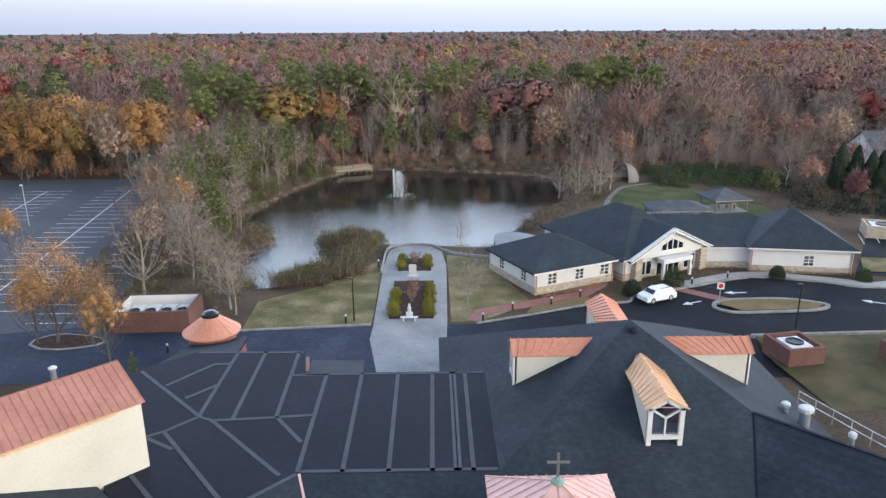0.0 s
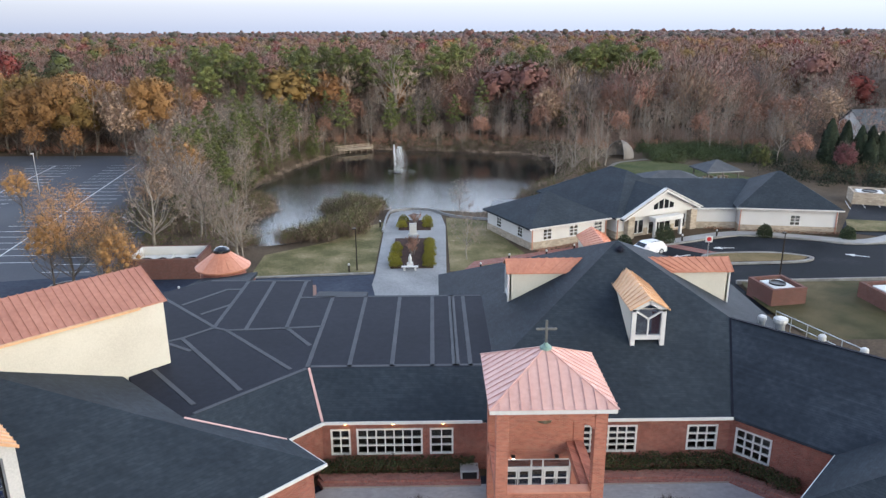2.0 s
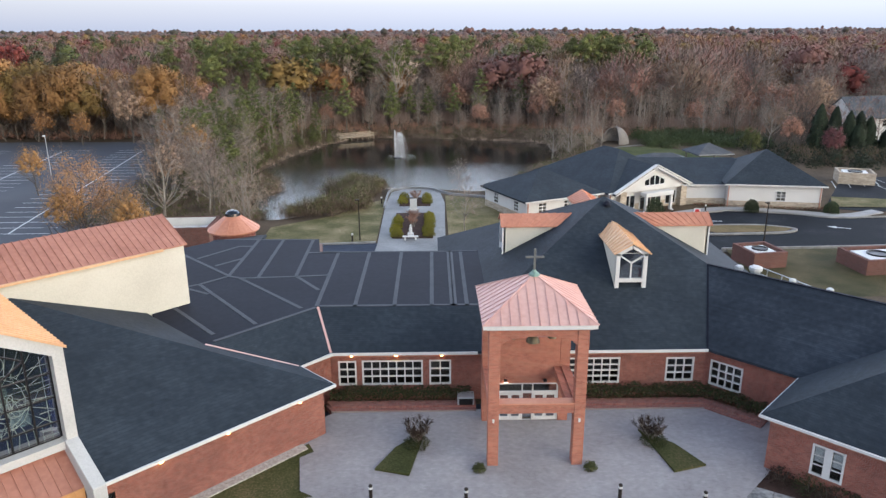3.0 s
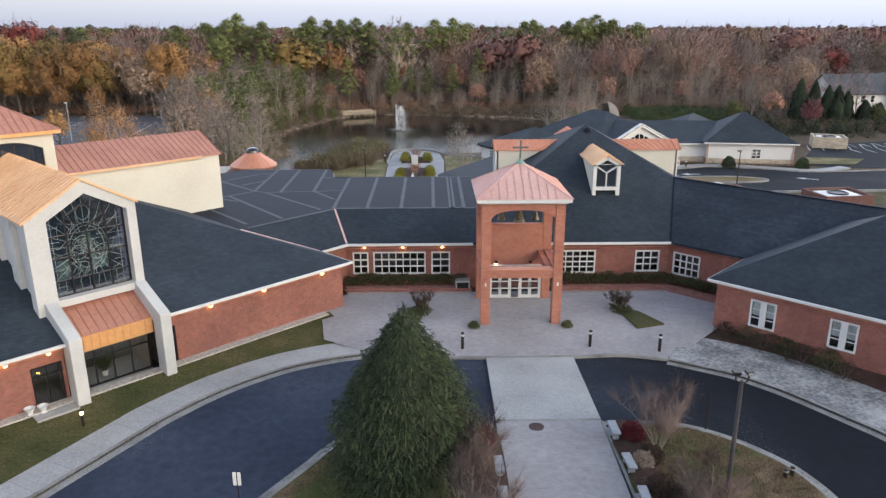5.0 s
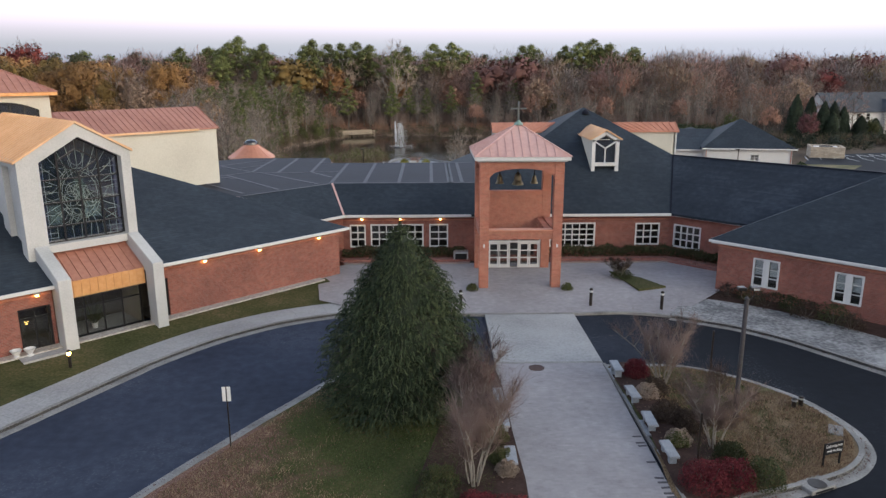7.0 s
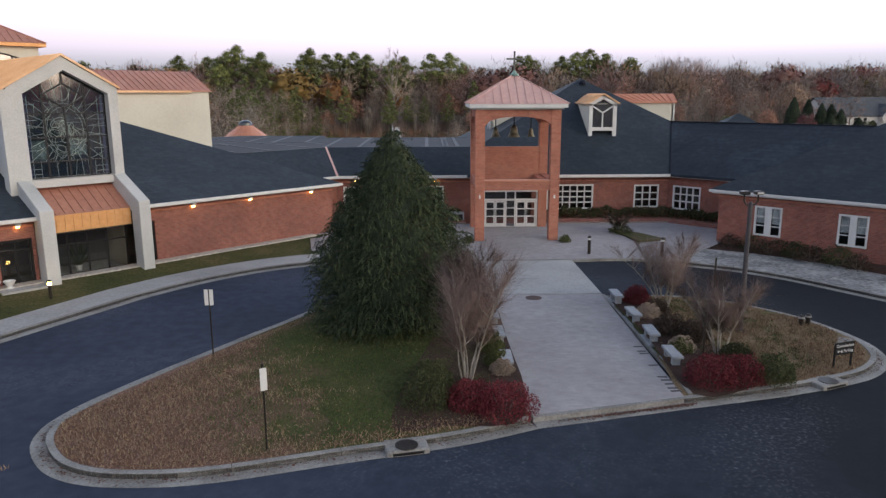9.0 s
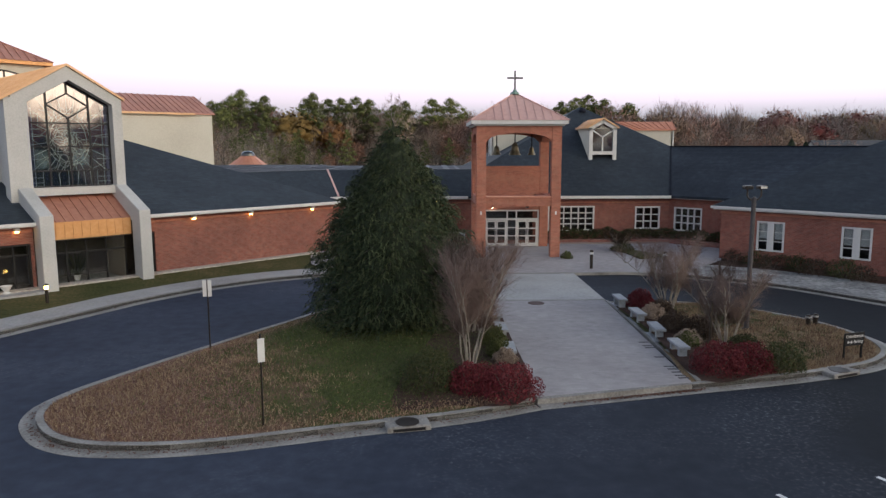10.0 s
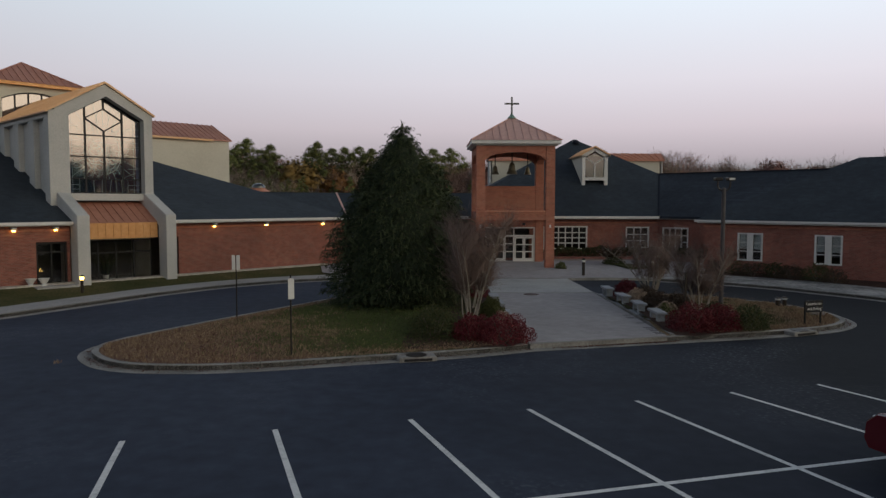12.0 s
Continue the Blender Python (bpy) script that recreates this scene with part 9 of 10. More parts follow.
SH = [("shrub", "mounded scarlet nandina shrub in mulch", LEAF_NANDINA, ((2.2, -0.55, 0.95, 0.85), (1.25, -0.1, 0.75, 0.75), (8.75, 1.35, 0.85, 0.9), (9.75, 1.55, 0.8, 0.8), (8.95, 10.1, 0.6, 0.75), (2.0, 9.6, 0.6, 0.9))),
      ("shrub", "clipped round dark green shrub", LEAF_HEDGE, ((0.0, 0.1, 0.85, 0.95), (0.1, 1.4, 0.7, 0.8), (10.75, 1.6, 0.75, 0.8), (10.2, 2.9, 0.6, 0.7))),
      ("shrub", "loose olive-green shrub beside the walk", LEAF_OLIVE, ((2.2, 4.3, 0.5, 0.7), (8.75, 4.0, 0.45, 0.5), (2.3, 2.9, 0.45, 0.55))),
      ("shrub", "low brown-leaved shrub in the mulch bed", LEAF_MAROON_HEDGE, ((9.0, 6.0, 0.7, 0.75), (9.6, 5.2, 0.65, 0.75), (9.2, 8.2, 0.6, 0.7))),
      ("shrub", "tuft of pale tan ornamental grass", TWIG_PALE, ((8.8, 4.1, 0.5, 0.55), (8.8, 7.9, 0.55, 0.6), (2.4, 2.2, 0.4, 0.5)))]
for name, label, leaf, spots in SH:
    for x, y, r, h in spots:
        shrub(name, label, leaf, pose(x, y, 0.2), r, h, 4600, 0.05, group="island shrubs")

# stone benches along the walk
bench = thing("stone_bench", "pale grey granite bench on two block legs", "bench", pose(8.1, 10.25, 0.2, 0, 0, 90), group="benches along the walk")
part("seat", boxes((-0.58, 0.58, -0.19, 0.19, 0.31, 0.40), bevel=0.015), STONE, bench)
for x in (-0.36, 0.36):
    part("leg", boxes((x - 0.09, x + 0.09, -0.13, 0.13, 0, 0.31), bevel=0.01), STONE, bench)
part("base", boxes((-0.60, 0.60, -0.23, 0.23, -0.06, 0.0)), STONE, bench)
for x, y, r in ((8.1, 7.62, 92), (8.1, 5.3, 88), (8.12, 3.08, 90), (2.6, 7.5, 90), (2.6, 5.38, 91), (2.6, 2.8, 89)):
    copy_thing(bench, pose(x, y, 0.2, 0, 0, r))

# twin-headed lamp post
PAINTED_POLE = mat("weathered_brown_paint", [(0.040, 0.036, 0.038), (0.060, 0.054, 0.057), (0.085, 0.078, 0.080)], 0.55, scale=1.5, fine=12, bump=0.05)
lamp = thing("lamp_post", "tall grey-brown lamp post with two flood heads", "lamp post", pose(11.66, 6.05, 0.2))
bm = bmesh.new()
lathe(bm, [(0.095, 0), (0.09, 0.5), (0.08, 4.85), (0.03, 4.9)], 12)
part("pole", bm, PAINTED_POLE, lamp)
bm = bmesh.new()
lathe(bm, [(0.2, -0.1), (0.2, 0.05), (0.12, 0.1)], 12)
part("foot", bm, BRONZE, lamp)
for s in (-1, 1):
    bm = bmesh.new()
    tube(bm, [(0, 0, 4.75), (s * 0.16, 0, 4.8), (s * 0.25, 0, 4.92), (s * 0.25, 0, 5.16)], 0.03, 0.03, 8)
    a_ = part("arm", bm, BRONZE, lamp)
    h_ = part("head", boxes((s * 0.25 - 0.15, s * 0.25 + 0.15, -0.18, 0.14, 5.16, 5.29), bevel=0.03), BRONZE, lamp)
    part("lens", boxes((s * 0.25 - 0.11, s * 0.25 + 0.11, -0.19, -0.18, 5.185, 5.265)), STEEL if s > 0 else BLACK, h_)

# signs on posts
def post_sign(x, y, z, h, plates, label):
    s = thing("sign_post", label, "sign", pose(x, y, z))
    part("post", boxes((-0.02, 0.02, -0.02, 0.02, -0.1, h)), BRONZE, s)
    for dx, w, z0, z1, rz in plates:
        part("plate", boxes((dx - w / 2, dx + w / 2, -0.05, -0.035, z0, z1)), WHITE, s, "plain white plate", m=pose(0, 0, 0, 0, 0, rz))


post_sign(-7.33, 4.3, 0.1, 2.4, ((-0.085, 0.125, 1.85, 2.4, 0), (0.085, 0.125, 1.85, 2.4, 0)), "thin dark post with two narrow white plates")
post_sign(-4.0, -2.55, 0.15, 2.3, ((0, 0.17, 1.62, 2.2, 30),), "thin dark post with one white plate")
for x, y, h in ((9.05, 2.85, 2.05), (12.55, 10.85, 2.0)):
    s = thing("marker_post", "slim dark marker post in the lawn", "post", pose(x, y, 0.15))
    part("post", boxes((-0.03, 0.03, -0.03, 0.03, -0.1, h - 0.2), bevel=0.005), BRONZE, s)
s = thing("direction_sign", "small black direction sign with white lettering", "sign", pose(13.57, 2.64, 0.2, 0, 0, 18) @ Matrix.Diagonal((0.80, 0.80, 0.92, 1)))
for x in (-0.45, 0.45):
    part("post", boxes((x - 0.03, x + 0.03, -0.03, 0.03, -0.1, 0.85)), BLACK, s)
board = part("board", boxes((-0.5, 0.5, -0.055, -0.03, 0.42, 0.88)), BLACK, s)
part("arrow", boxes((-0.32, -0.16, -0.06, -0.055, 0.535, 0.565), (-0.36, -0.30, -0.06, -0.055, 0.515, 0.585)), WHITE, board, "white arrow")
for words, x, z, size in (("Columbarium", 0.0, 0.70, 0.165), ("& Parking", 0.12, 0.50, 0.165)):
    cu = bpy.data.curves.new("lettering", "FONT")
    cu.body, cu.size, cu.align_x, cu.extrude, cu.resolution_u = words, size, "CENTER", 0.003, 2
    tx = new("lettering_curve", cu)
    me = bpy.data.meshes.new_from_object(tx.evaluated_get(bpy.context.evaluated_depsgraph_get()))
    bpy.data.objects.remove(tx)
    me.materials.append(WHITE)
    w = new("lettering", me)
    w.parent = board
    w.matrix_basis = pose(x, -0.058, z, 90, 0, 0)

# bollards, drains, manhole, small lights
bol = thing("bollard", "dark bollard with a white band", "bollard", pose(9.05, 19.8, 0.2), group="plaza bollards")
bm = bmesh.new()
lathe(bm, [(0.09, -0.1), (0.09, 0.72), (0.1, 0.73), (0.1, 0.95), (0.05, 1.0)], 14)
part("shaft", bm, BRONZE, bol)
bm = bmesh.new()
lathe(bm, [(0.106, 0.76), (0.106, 0.88)], 14)
part("band", bm, WHITE, bol)
for x, y in ((12.93, 19.15), (1.6, 19.65), (-3.0, 20.0)):
    copy_thing(bol, pose(x, y, 0.2))
for x, y in ((14.4, 6.9), (14.75, 7.05)):
    g = thing("valve_cap", "small dark utility pipe with a pale cap in the lawn", "utility pipe", pose(x, y, 0.15))
    bm = bmesh.new()
    lathe(bm, [(0.09, 0), (0.09, 0.26), (0.11, 0.28), (0.11, 0.38), (0.05, 0.42)], 10)
    part("pipe", bm, BRONZE, g)
    bm = bmesh.new()
    lathe(bm, [(0.112, 0.29), (0.112, 0.36)], 10)
    part("cap_band", bm, STEEL, g)
mh = thing("manhole", "rusty iron manhole cover in the walk", "manhole cover", pose(4.68, 11.05, 0.155))
bm = bmesh.new()
lathe(bm, [(0.36, 0.0), (0.36, 0.008), (0.3, 0.012)], 24)
part("cover", bm, mat("rusty_iron", [(0.06, 0.035, 0.03), (0.10, 0.06, 0.05)], 0.7, 0.4), mh)
for x, y, r in ((-0.5, -2.35, 12), (12.5, 1.5, 22)):
    g = thing("storm_drain", "concrete kerb drain with an iron lid", "drain", pose(x, y, 0.06, 0, 0, r))
    part("slab", boxes((-0.55, 0.55, -0.3, 0.42, -0.2, 0.08), bevel=0.03), KERB, g)
    bm = bmesh.new()
    lathe(bm, [(0.3, 0.08), (0.3, 0.092), (0.26, 0.096)], 20)
    part("lid", bm, BRONZE, g)
    part("mouth", boxes((-0.4, 0.4, -0.31, -0.298, -0.04, 0.03)), BLACK, g)
g = thing("drain_box", "pale concrete junction box in the lawn", "drain", pose(15.05, 5.0, 0.13, 0, 0, 60))
part("slab", boxes((-0.4, 0.4, -0.25, 0.25, -0.1, 0.06), bevel=0.02), KERB, g)
part("hole", boxes((-0.1, 0.1, -0.05, 0.05, 0.06, 0.065)), BLACK, g)
for x, y in ((-19.25, 12.15), (-18.75, 12.4)):
    p_ = thing("planter", "empty white urn planter by the church wall", "planter", pose(x, y, 0.42), group="urn planters")
    bm = bmesh.new()
    lathe(bm, [(0.14, 0), (0.16, 0.05), (0.10, 0.10), (0.22, 0.3), (0.26, 0.36), (0.22, 0.36), (0.14, 0.2)], 16)
    part("urn", bm, WHITE, p_)
gl = thing("garden_light", "short bollard light glowing in the verge", "garden light", pose(-16.5, 11.5, 0.3))
bm = bmesh.new()
lathe(bm, [(0.07, -0.1), (0.07, 0.5)], 10)
part("stem", bm, BRONZE, gl)
bm = bmesh.new()
lathe(bm, [(0.08, 0.5), (0.08, 0.66)], 10)
part("lens", bm, LAMP_WARM, gl)
bm = bmesh.new()
lathe(bm, [(0.11, 0.66), (0.10, 0.7), (0.03, 0.74)], 10)
part("cap", bm, BRONZE, gl)
pl = thing("potted_plant", "green plant in a white pot behind the porch glass", "plant", Matrix(L45) @ pose(-0.75, 24.2, 0.24))
bm = bmesh.new()
lathe(bm, [(0.12, 0), (0.17, 0.28), (0.15, 0.28)], 12)
part("pot", bm, WHITE, pl)
rg = np.random.default_rng(2)
b = Bag()
w_ = rg.normal(0, 0.35, (120, 3)) + (0, 0, 0.9)
b.add(*slivers(np.tile((0, 0, 0.28), (120, 1)) + rg.normal(0, 0.05, (120, 3)), w_, 0.09, rg))
lf = new("leaves", b.mesh("leaves", [LEAF_HEDGE]))
lf.parent = pl


# ---- hedges ----
def hedge(pts, w, h, label, leaf, z, dens=420, second=None):
    """A clipped hedge along plan points."""
    rng = np.random.default_rng(int(pts[0][0] * 10) + 500)
    hb = thing("hedge", label, "hedge", pose(0, 0, 0))
    b = Bag()
    for a, c_ in zip(pts, pts[1:]):
        a, c_ = np.array(a), np.array(c_)
        L = np.linalg.norm(c_ - a)
        n = int(dens * L)
        t = rng.random(n)
        d = (c_ - a) / L
        nn = np.array((-d[1], d[0]))
        off = rng.uniform(-0.5, 0.5, n) * w
        top = h * (0.8 + 0.35 * np.array([noise.noise(Vector((x * 1.3, L, 2.0))) for x in t * L]))
        zz = rng.random(n) ** 0.5 * top
        P = a + d * (t * L)[:, None] + nn * off[:, None]
        b.add(*leaves(np.column_stack([P, z + zz]), rng.uniform(0.07, 0.16, n), rng), m=0)
        if second is not None:
            k = rng.random(n) < 0.4
            b.add(*leaves(np.column_stack([P[k] + rng.normal(0, 0.1, (k.sum(), 2)), z + zz[k]]), rng.uniform(0.07, 0.15, k.sum()), rng), m=1)
    o = new("foliage", b.mesh("foliage", [leaf, second or leaf]))
    o.parent = hb


hedge([(-6.2, 29.55), (2.3, 29.55)], 1.0, 0.85, "mixed green and brown hedge along the hall wall", LEAF_HEDGE, 0.5, 430, LEAF_MAROON_HEDGE)
hedge([(8.3, 29.55), (16.6, 29.55), (19.3, 26.9)], 1.0, 0.85, "mixed green and brown hedge along the hall wall", LEAF_HEDGE, 0.5, 430, LEAF_MAROON_HEDGE)
hedge([(19.6, 20.3), (22.6, 17.3)], 0.9, 0.8, "low brown-red hedge under the office windows", LEAF_MAROON_HEDGE, 0.25, 420, LEAF_HEDGE)
hedge([(25.3, 14.8), (34, 6.0)], 0.9, 0.7, "low brown-red hedge under the office windows", LEAF_MAROON_HEDGE, 0.25, 300, LEAF_HEDGE)
# lawn wedges with a bush on the plaza
for sx, cx in ((1, 12.6), (-1, -1.4)):
    bm = bmesh.new()
    prism(bm, [(cx - 1.0 * sx, 25.9), (cx - 0.2 * sx, 21.9), (cx + 1.6 * sx, 22.4), (cx + 0.6 * sx, 24.4)], 0.2, 0.47)
    part("lawn", bm, GRASS_VERGE, label="small grass wedge set in the plaza", kind="structure", category="lawn")
    vase_tree(1.75, 70 + sx, pose(cx - 0.55 * sx, 25.0, 0.42), "twiggy brown bare shrub on the plaza", 12, LEAF_MAROON_HEDGE, 2600, 0.9, 0.014, "twiggy_shrub", "shrub")
    shrub("shrub", "low green shrub beneath the plaza bush", LEAF_HEDGE, pose(cx - 0.5 * sx, 24.6, 0.42), 0.75, 0.5, 1500, 0.06)
for x in (2.4, 8.15):
    shrub("shrub", "small green shrub at the foot of the tower", LEAF_OLIVE, pose(x, 22.3, 0.36), 0.36, 0.4, 500, 0.08, group="tower shrubs")
bx = thing("air_unit", "pale metal air unit beside the hall wall", "air conditioner", pose(2.0, 29.0, 0.35))
part("case", boxes((-0.5, 0.5, -0.4, 0.4, 0, 0.75), bevel=0.03), STEEL, bx)
part("grille", boxes((-0.4, 0.4, -0.42, -0.4, 0.1, 0.65)), BLACK, bx)

# ---- behind the hall: beds, statue, lights, trees ----
lime = shrub("shrub", "round yellow-green clipped shrub in the walk beds", LEAF_LIME, pose(-4.1, 69.7, -0.66), 0.75, 0.95, 1500, 0.09, group="bed shrubs")
for x, y in ((-0.4, 69.7), (-4.2, 73.4), (-0.3, 73.4), (-0.3, 75.6), (-4.2, 75.8), (-0.35, 77.6), (-4.0, 86), (-0.6, 86), (-0.7, 88.4), (-3.9, 88.6), (-0.5, 71.5), (-4.3, 71.4)):
    copy_thing(lime, Matrix.Translation((x, y, -0.66)) @ Matrix.Rotation(x * 3 + y, 4, "Z"))
for x, y, s in ((-2.3, 73.8, 2.4), (-2.3, 77.0, 2.0), (-2.3, 87.6, 2.0)):
    vase_tree(s, int(y), pose(x, y, -0.7), "small bare russet shrub in the walk bed", 7, TWIG_RED, 500, 0.9, 0.04, "twiggy_shrub", "shrub")
bm = bmesh.new()
box(bm, -0.35, 0.35, -0.25, 0.25, 0, 0.5)
lathe(bm, [(0.2, 0.5), (0.17, 0.8), (0.2, 1.05), (0.1, 1.25), (0.12, 1.4), (0.04, 1.5)], 14)
me = bpy.data.meshes.new("statue")
bm.to_mesh(me)
bm.free()
me.materials.append(WHITE)
st = tagged(new("statue", me), "small white stone statue on a plinth", "statue")
st.matrix_basis = pose(-2.45, 69.3, -0.70)
g = thing("stone_bench", "white stone bench at the foot of the bed", "bench", pose(-2.45, 68.4, -0.76))
part("seat", boxes((-0.9, 0.9, -0.2, 0.2, 0.36, 0.46)), WHITE, g)
for x in (-0.6, 0.6):
    part("leg", boxes((x - 0.1, x + 0.1, -0.16, 0.16, 0, 0.36)), WHITE, g)
g = thing("monument", "pale upright stone monument in the walk", "monument", pose(-2.45, 82.4, -0.76))
part("slab", boxes((-0.45, 0.45, -0.15, 0.15, 0, 1.5), (-0.65, 0.65, -0.3, 0.3, 0, 0.2), bevel=0.02), CAST, g)


def street_lamp(x, y, z, h, label, head=WHITE):
    g = thing("street_lamp", label, "street lamp", pose(x, y, z))
    bm = bmesh.new()
    lathe(bm, [(0.09, 0), (0.08, 0.3), (0.05, h)], 10)
    part("pole", bm, BRONZE if h < 6 else STEEL, g)
    part("head", boxes((-0.35, 0.1, -0.15, 0.15, h, h + 0.14), bevel=0.03), head, g)


street_lamp(-8.2, 68.7, -0.8, 4.6, "dark lamp post by the rear lawn", BRONZE)
street_lamp(36.2, 64.9, -0.6, 4.6, "dark lamp post beside the oval drive", BRONZE)
for x, y in ((-62.9, 108.3), (-72, 88)):
    street_lamp(x, y, -0.8, 6.4, "tall grey car-park lamp")
for x, y in ((-9.0, 68.2), (-25.0, 61.5), (-6.9, 86.4), (5.2, 68.2), (8.6, 71.2), (13.0, 72.6), (16.6, 74.8), (35.5, 80.4), (30.5, 78.4)):
    g = thing("path_bollard", "short bollard light beside the path", "bollard", pose(x, y, -0.82))
    bm = bmesh.new()
    lathe(bm, [(0.1, 0), (0.1, 0.75)], 10)
    part("shaft", bm, BRONZE, g)
    bm = bmesh.new()
    lathe(bm, [(0.11, 0.75), (0.11, 0.92), (0.04, 0.96)], 10)
    part("cap", bm, WHITE, g)
g = thing("stop_sign", "red and white no-entry sign on a post", "sign", pose(31.2, 71.9, -0.8, 0, 0, -10))
part("post", boxes((-0.04, 0.04, -0.03, 0.03, 0, 2.6)), STEEL, g)
part("plate", boxes((-0.38, 0.38, -0.06, -0.035, 1.85, 2.6), bevel=0.01), WHITE, g)
bm = bmesh.new()
lathe(bm, [(0.26, 0), (0.26, 0.01)], 20)
part("disc", bm, mat("sign_red", [(0.45, 0.02, 0.02), (0.5, 0.03, 0.03)], 0.5), g, m=pose(0, -0.065, 2.23, 90, 0, 0))
for x, y, r, h in ((22.6, 75.4, 1.1, 1.9), (28.3, 78.3, 1.3, 2.4), (41.5, 80.4, 1.0, 1.7), (51.2, 79.0, 1.0, 1.7)):
    shrub("shrub", "clipped dark evergreen beside the annex wall", LEAF_SPRUCE, pose(x, y, -0.85), r, h, 2600, 0.13, 0.12, "annex evergreens")
hedge([(12.2, 74.9), (20.5, 79.0)], 0.8, 0.35, "low brown hedge along the annex wall", TWIG_RED, -0.85, 120)
hedge([(35.2, 84.2), (52.0, 80.6)], 0.8, 0.4, "low brown hedge along the annex wall", TWIG_RED, -0.85, 120, LEAF_HEDGE)

# ---- trees and thickets between car park and pond ----
def cedar_column(x, y, r, h):
    """A dense evergreen column, green to the ground, with a pointed, ragged top."""
    rng = np.random.default_rng(int(x * 10 + y))
    count = 5200
    u = rng.random(count) ** 0.85
    a = rng.uniform(0, 6.283, count)
    flute = 1 + 0.22 * np.array([noise.noise(Vector((math.cos(q) * 1.6, math.sin(q) * 1.6, p * 4 + x))) for q, p in zip(a, u)])
    rad = r * np.minimum(1, 0.55 + 2.2 * u) * np.maximum(0.0, 1 - u ** 2.6) ** 0.8 * flute * rng.uniform(0.72, 1.05, count)
    d = np.stack([np.cos(a), np.sin(a), rng.uniform(0.2, 0.9, count)], 1)
    d /= np.linalg.norm(d, axis=1)[:, None]
    c = np.stack([rad * np.cos(a), rad * np.sin(a), 0.1 + u * h], 1)
    b = Bag()
    v, f = shell_bits(c, d, rng.uniform(0.10, 0.30, count), rng, 0.5)
    b.add(v, f, 0, tri_way(d + rng.normal(0, 0.2, d.shape)))
    g = thing("cedar_tree", "dense dark green cedar column near the houses", "tree", pose(x, y, ground_z(x, y)), group="cedars near the houses")
    crown = new("crown", b.mesh("crown", [LEAF_CEDAR]))
    crown.parent = g
    st = Bag()
    st.add(*np_tube([(0, 0, -0.2), (0, 0, h * 0.85)], 0.16, 0.03, 6))
    trunk = new("trunk", st.mesh("trunk", [BARK]))
    trunk.parent = g


for kind, x, y, s in (("airy", -36.5, 63.9, 0.86), ("airy", -33.3, 64.4, 0.62), ("airy_gold", -38.3, 63.6, 0.62), ("airy_gold", -29.4, 59.3, 0.6), ("airy_gold", -57.0, 93.0, 0.55), ("bare2", -35.0, 66.6, 0.45), ("bare0", -19.9, 59.5, 0.30),
                      ("bare4", -21.0, 70.9, 0.62), ("white_tree", -33.0, 76.8, 0.98), ("bare4", -28.8, 81.2, 0.72), ("bare0", -27.5, 78.5, 0.60), ("bare2", -24.5, 77.0, 0.5), ("airy_gold", -36.2, 99.5, 0.75), ("orange", -43.5, 111, 0.72), ("cedar", -38.5, 108, 0.95), ("tan", -47.5, 128, 0.72), ("cedar", -26.2, 56.6, 0.28), ("white_tree", -22.0, 72.5, 0.85),
                      ("orange", -80.5, 141.5, 0.56), ("orange", -72.5, 140.5, 0.54), ("amber", -84.5, 146, 0.85), ("gold", -95.5, 147, 0.95), ("gold", -74.0, 147, 0.8), ("amber", -103.5, 146, 0.95), ("tan", -63.0, 143, 0.82), ("amber", -96, 154, 1.05), ("gold", -88, 155, 1.0), ("amber", -79, 156, 1.0), ("gold", -103, 155, 1.1), ("amber", -112, 153, 1.1), ("amber", -72, 156, 0.9), ("tan", -86, 148, 0.75), ("amber", -92, 147, 0.7), ("amber", -100, 151, 1.0), ("gold", -91, 150, 0.9), ("gold", -83, 151, 0.95), ("amber", -107, 149, 1.0), ("gold", -77, 152, 0.85), ("tan", -68, 151, 0.95), ("tan", -56.0, 150, 0.85), ("rust", -50.0, 153, 0.8), ("bare6", -61.0, 154, 0.8),
                      ("white_tree", 27.5, 131.0, 0.80), ("white_tree", 30.5, 127.5, 0.76), ("white_tree", 33.0, 130.0, 0.72), ("bare2", 29.0, 124.5, 0.42), ("white_tree", 26.0, 127.0, 0.7), ("white_tree", 24.0, 132.5, 0.75), ("bare4", 3.9, 97.2, 0.34), ("bare2", 3.9, 72.2, 0.42),
                      ("olive", 57.5, 119, 0.72), ("bare0", 68, 136, 0.6), ("bare3", 64, 141, 0.6), ("tan", 72, 140, 0.55), ("bare6", 58, 143, 0.6), ("rust", 76, 131, 0.4), ("maroon", 71.5, 117, 0.60), ("bare3", 70, 131, 0.75), ("bare0", 74, 133, 0.7), ("rust", 79, 133, 0.6), ("bare6", 84, 132, 0.65), ("bare3", 88, 131, 0.6), ("rust", 68, 125, 0.5), ("bare2", 66, 130, 0.7), ("bare0", 82, 136, 0.5), ("olive", 74, 126, 0.5), ("bare0", 92, 124, 0.45), ("olive", 88, 124, 0.55)):
    plant(kind, x, y, s)
for x, y, r, h in ((73.4, 126.0, 1.7, 8.9), (76.6, 126.5, 1.5, 8.4), (78.9, 125.6, 1.5, 7.6), (81.2, 126.2, 1.55, 7.5), (75.0, 124.2, 1.4, 6.0), (80.0, 124.0, 1.5, 5.6), (83.4, 126.5, 1.5, 6.4), (86.0, 124.5, 1.6, 4.8), (89.5, 125.5, 1.5, 4.2)):
    cedar_column(x, y, r, h)
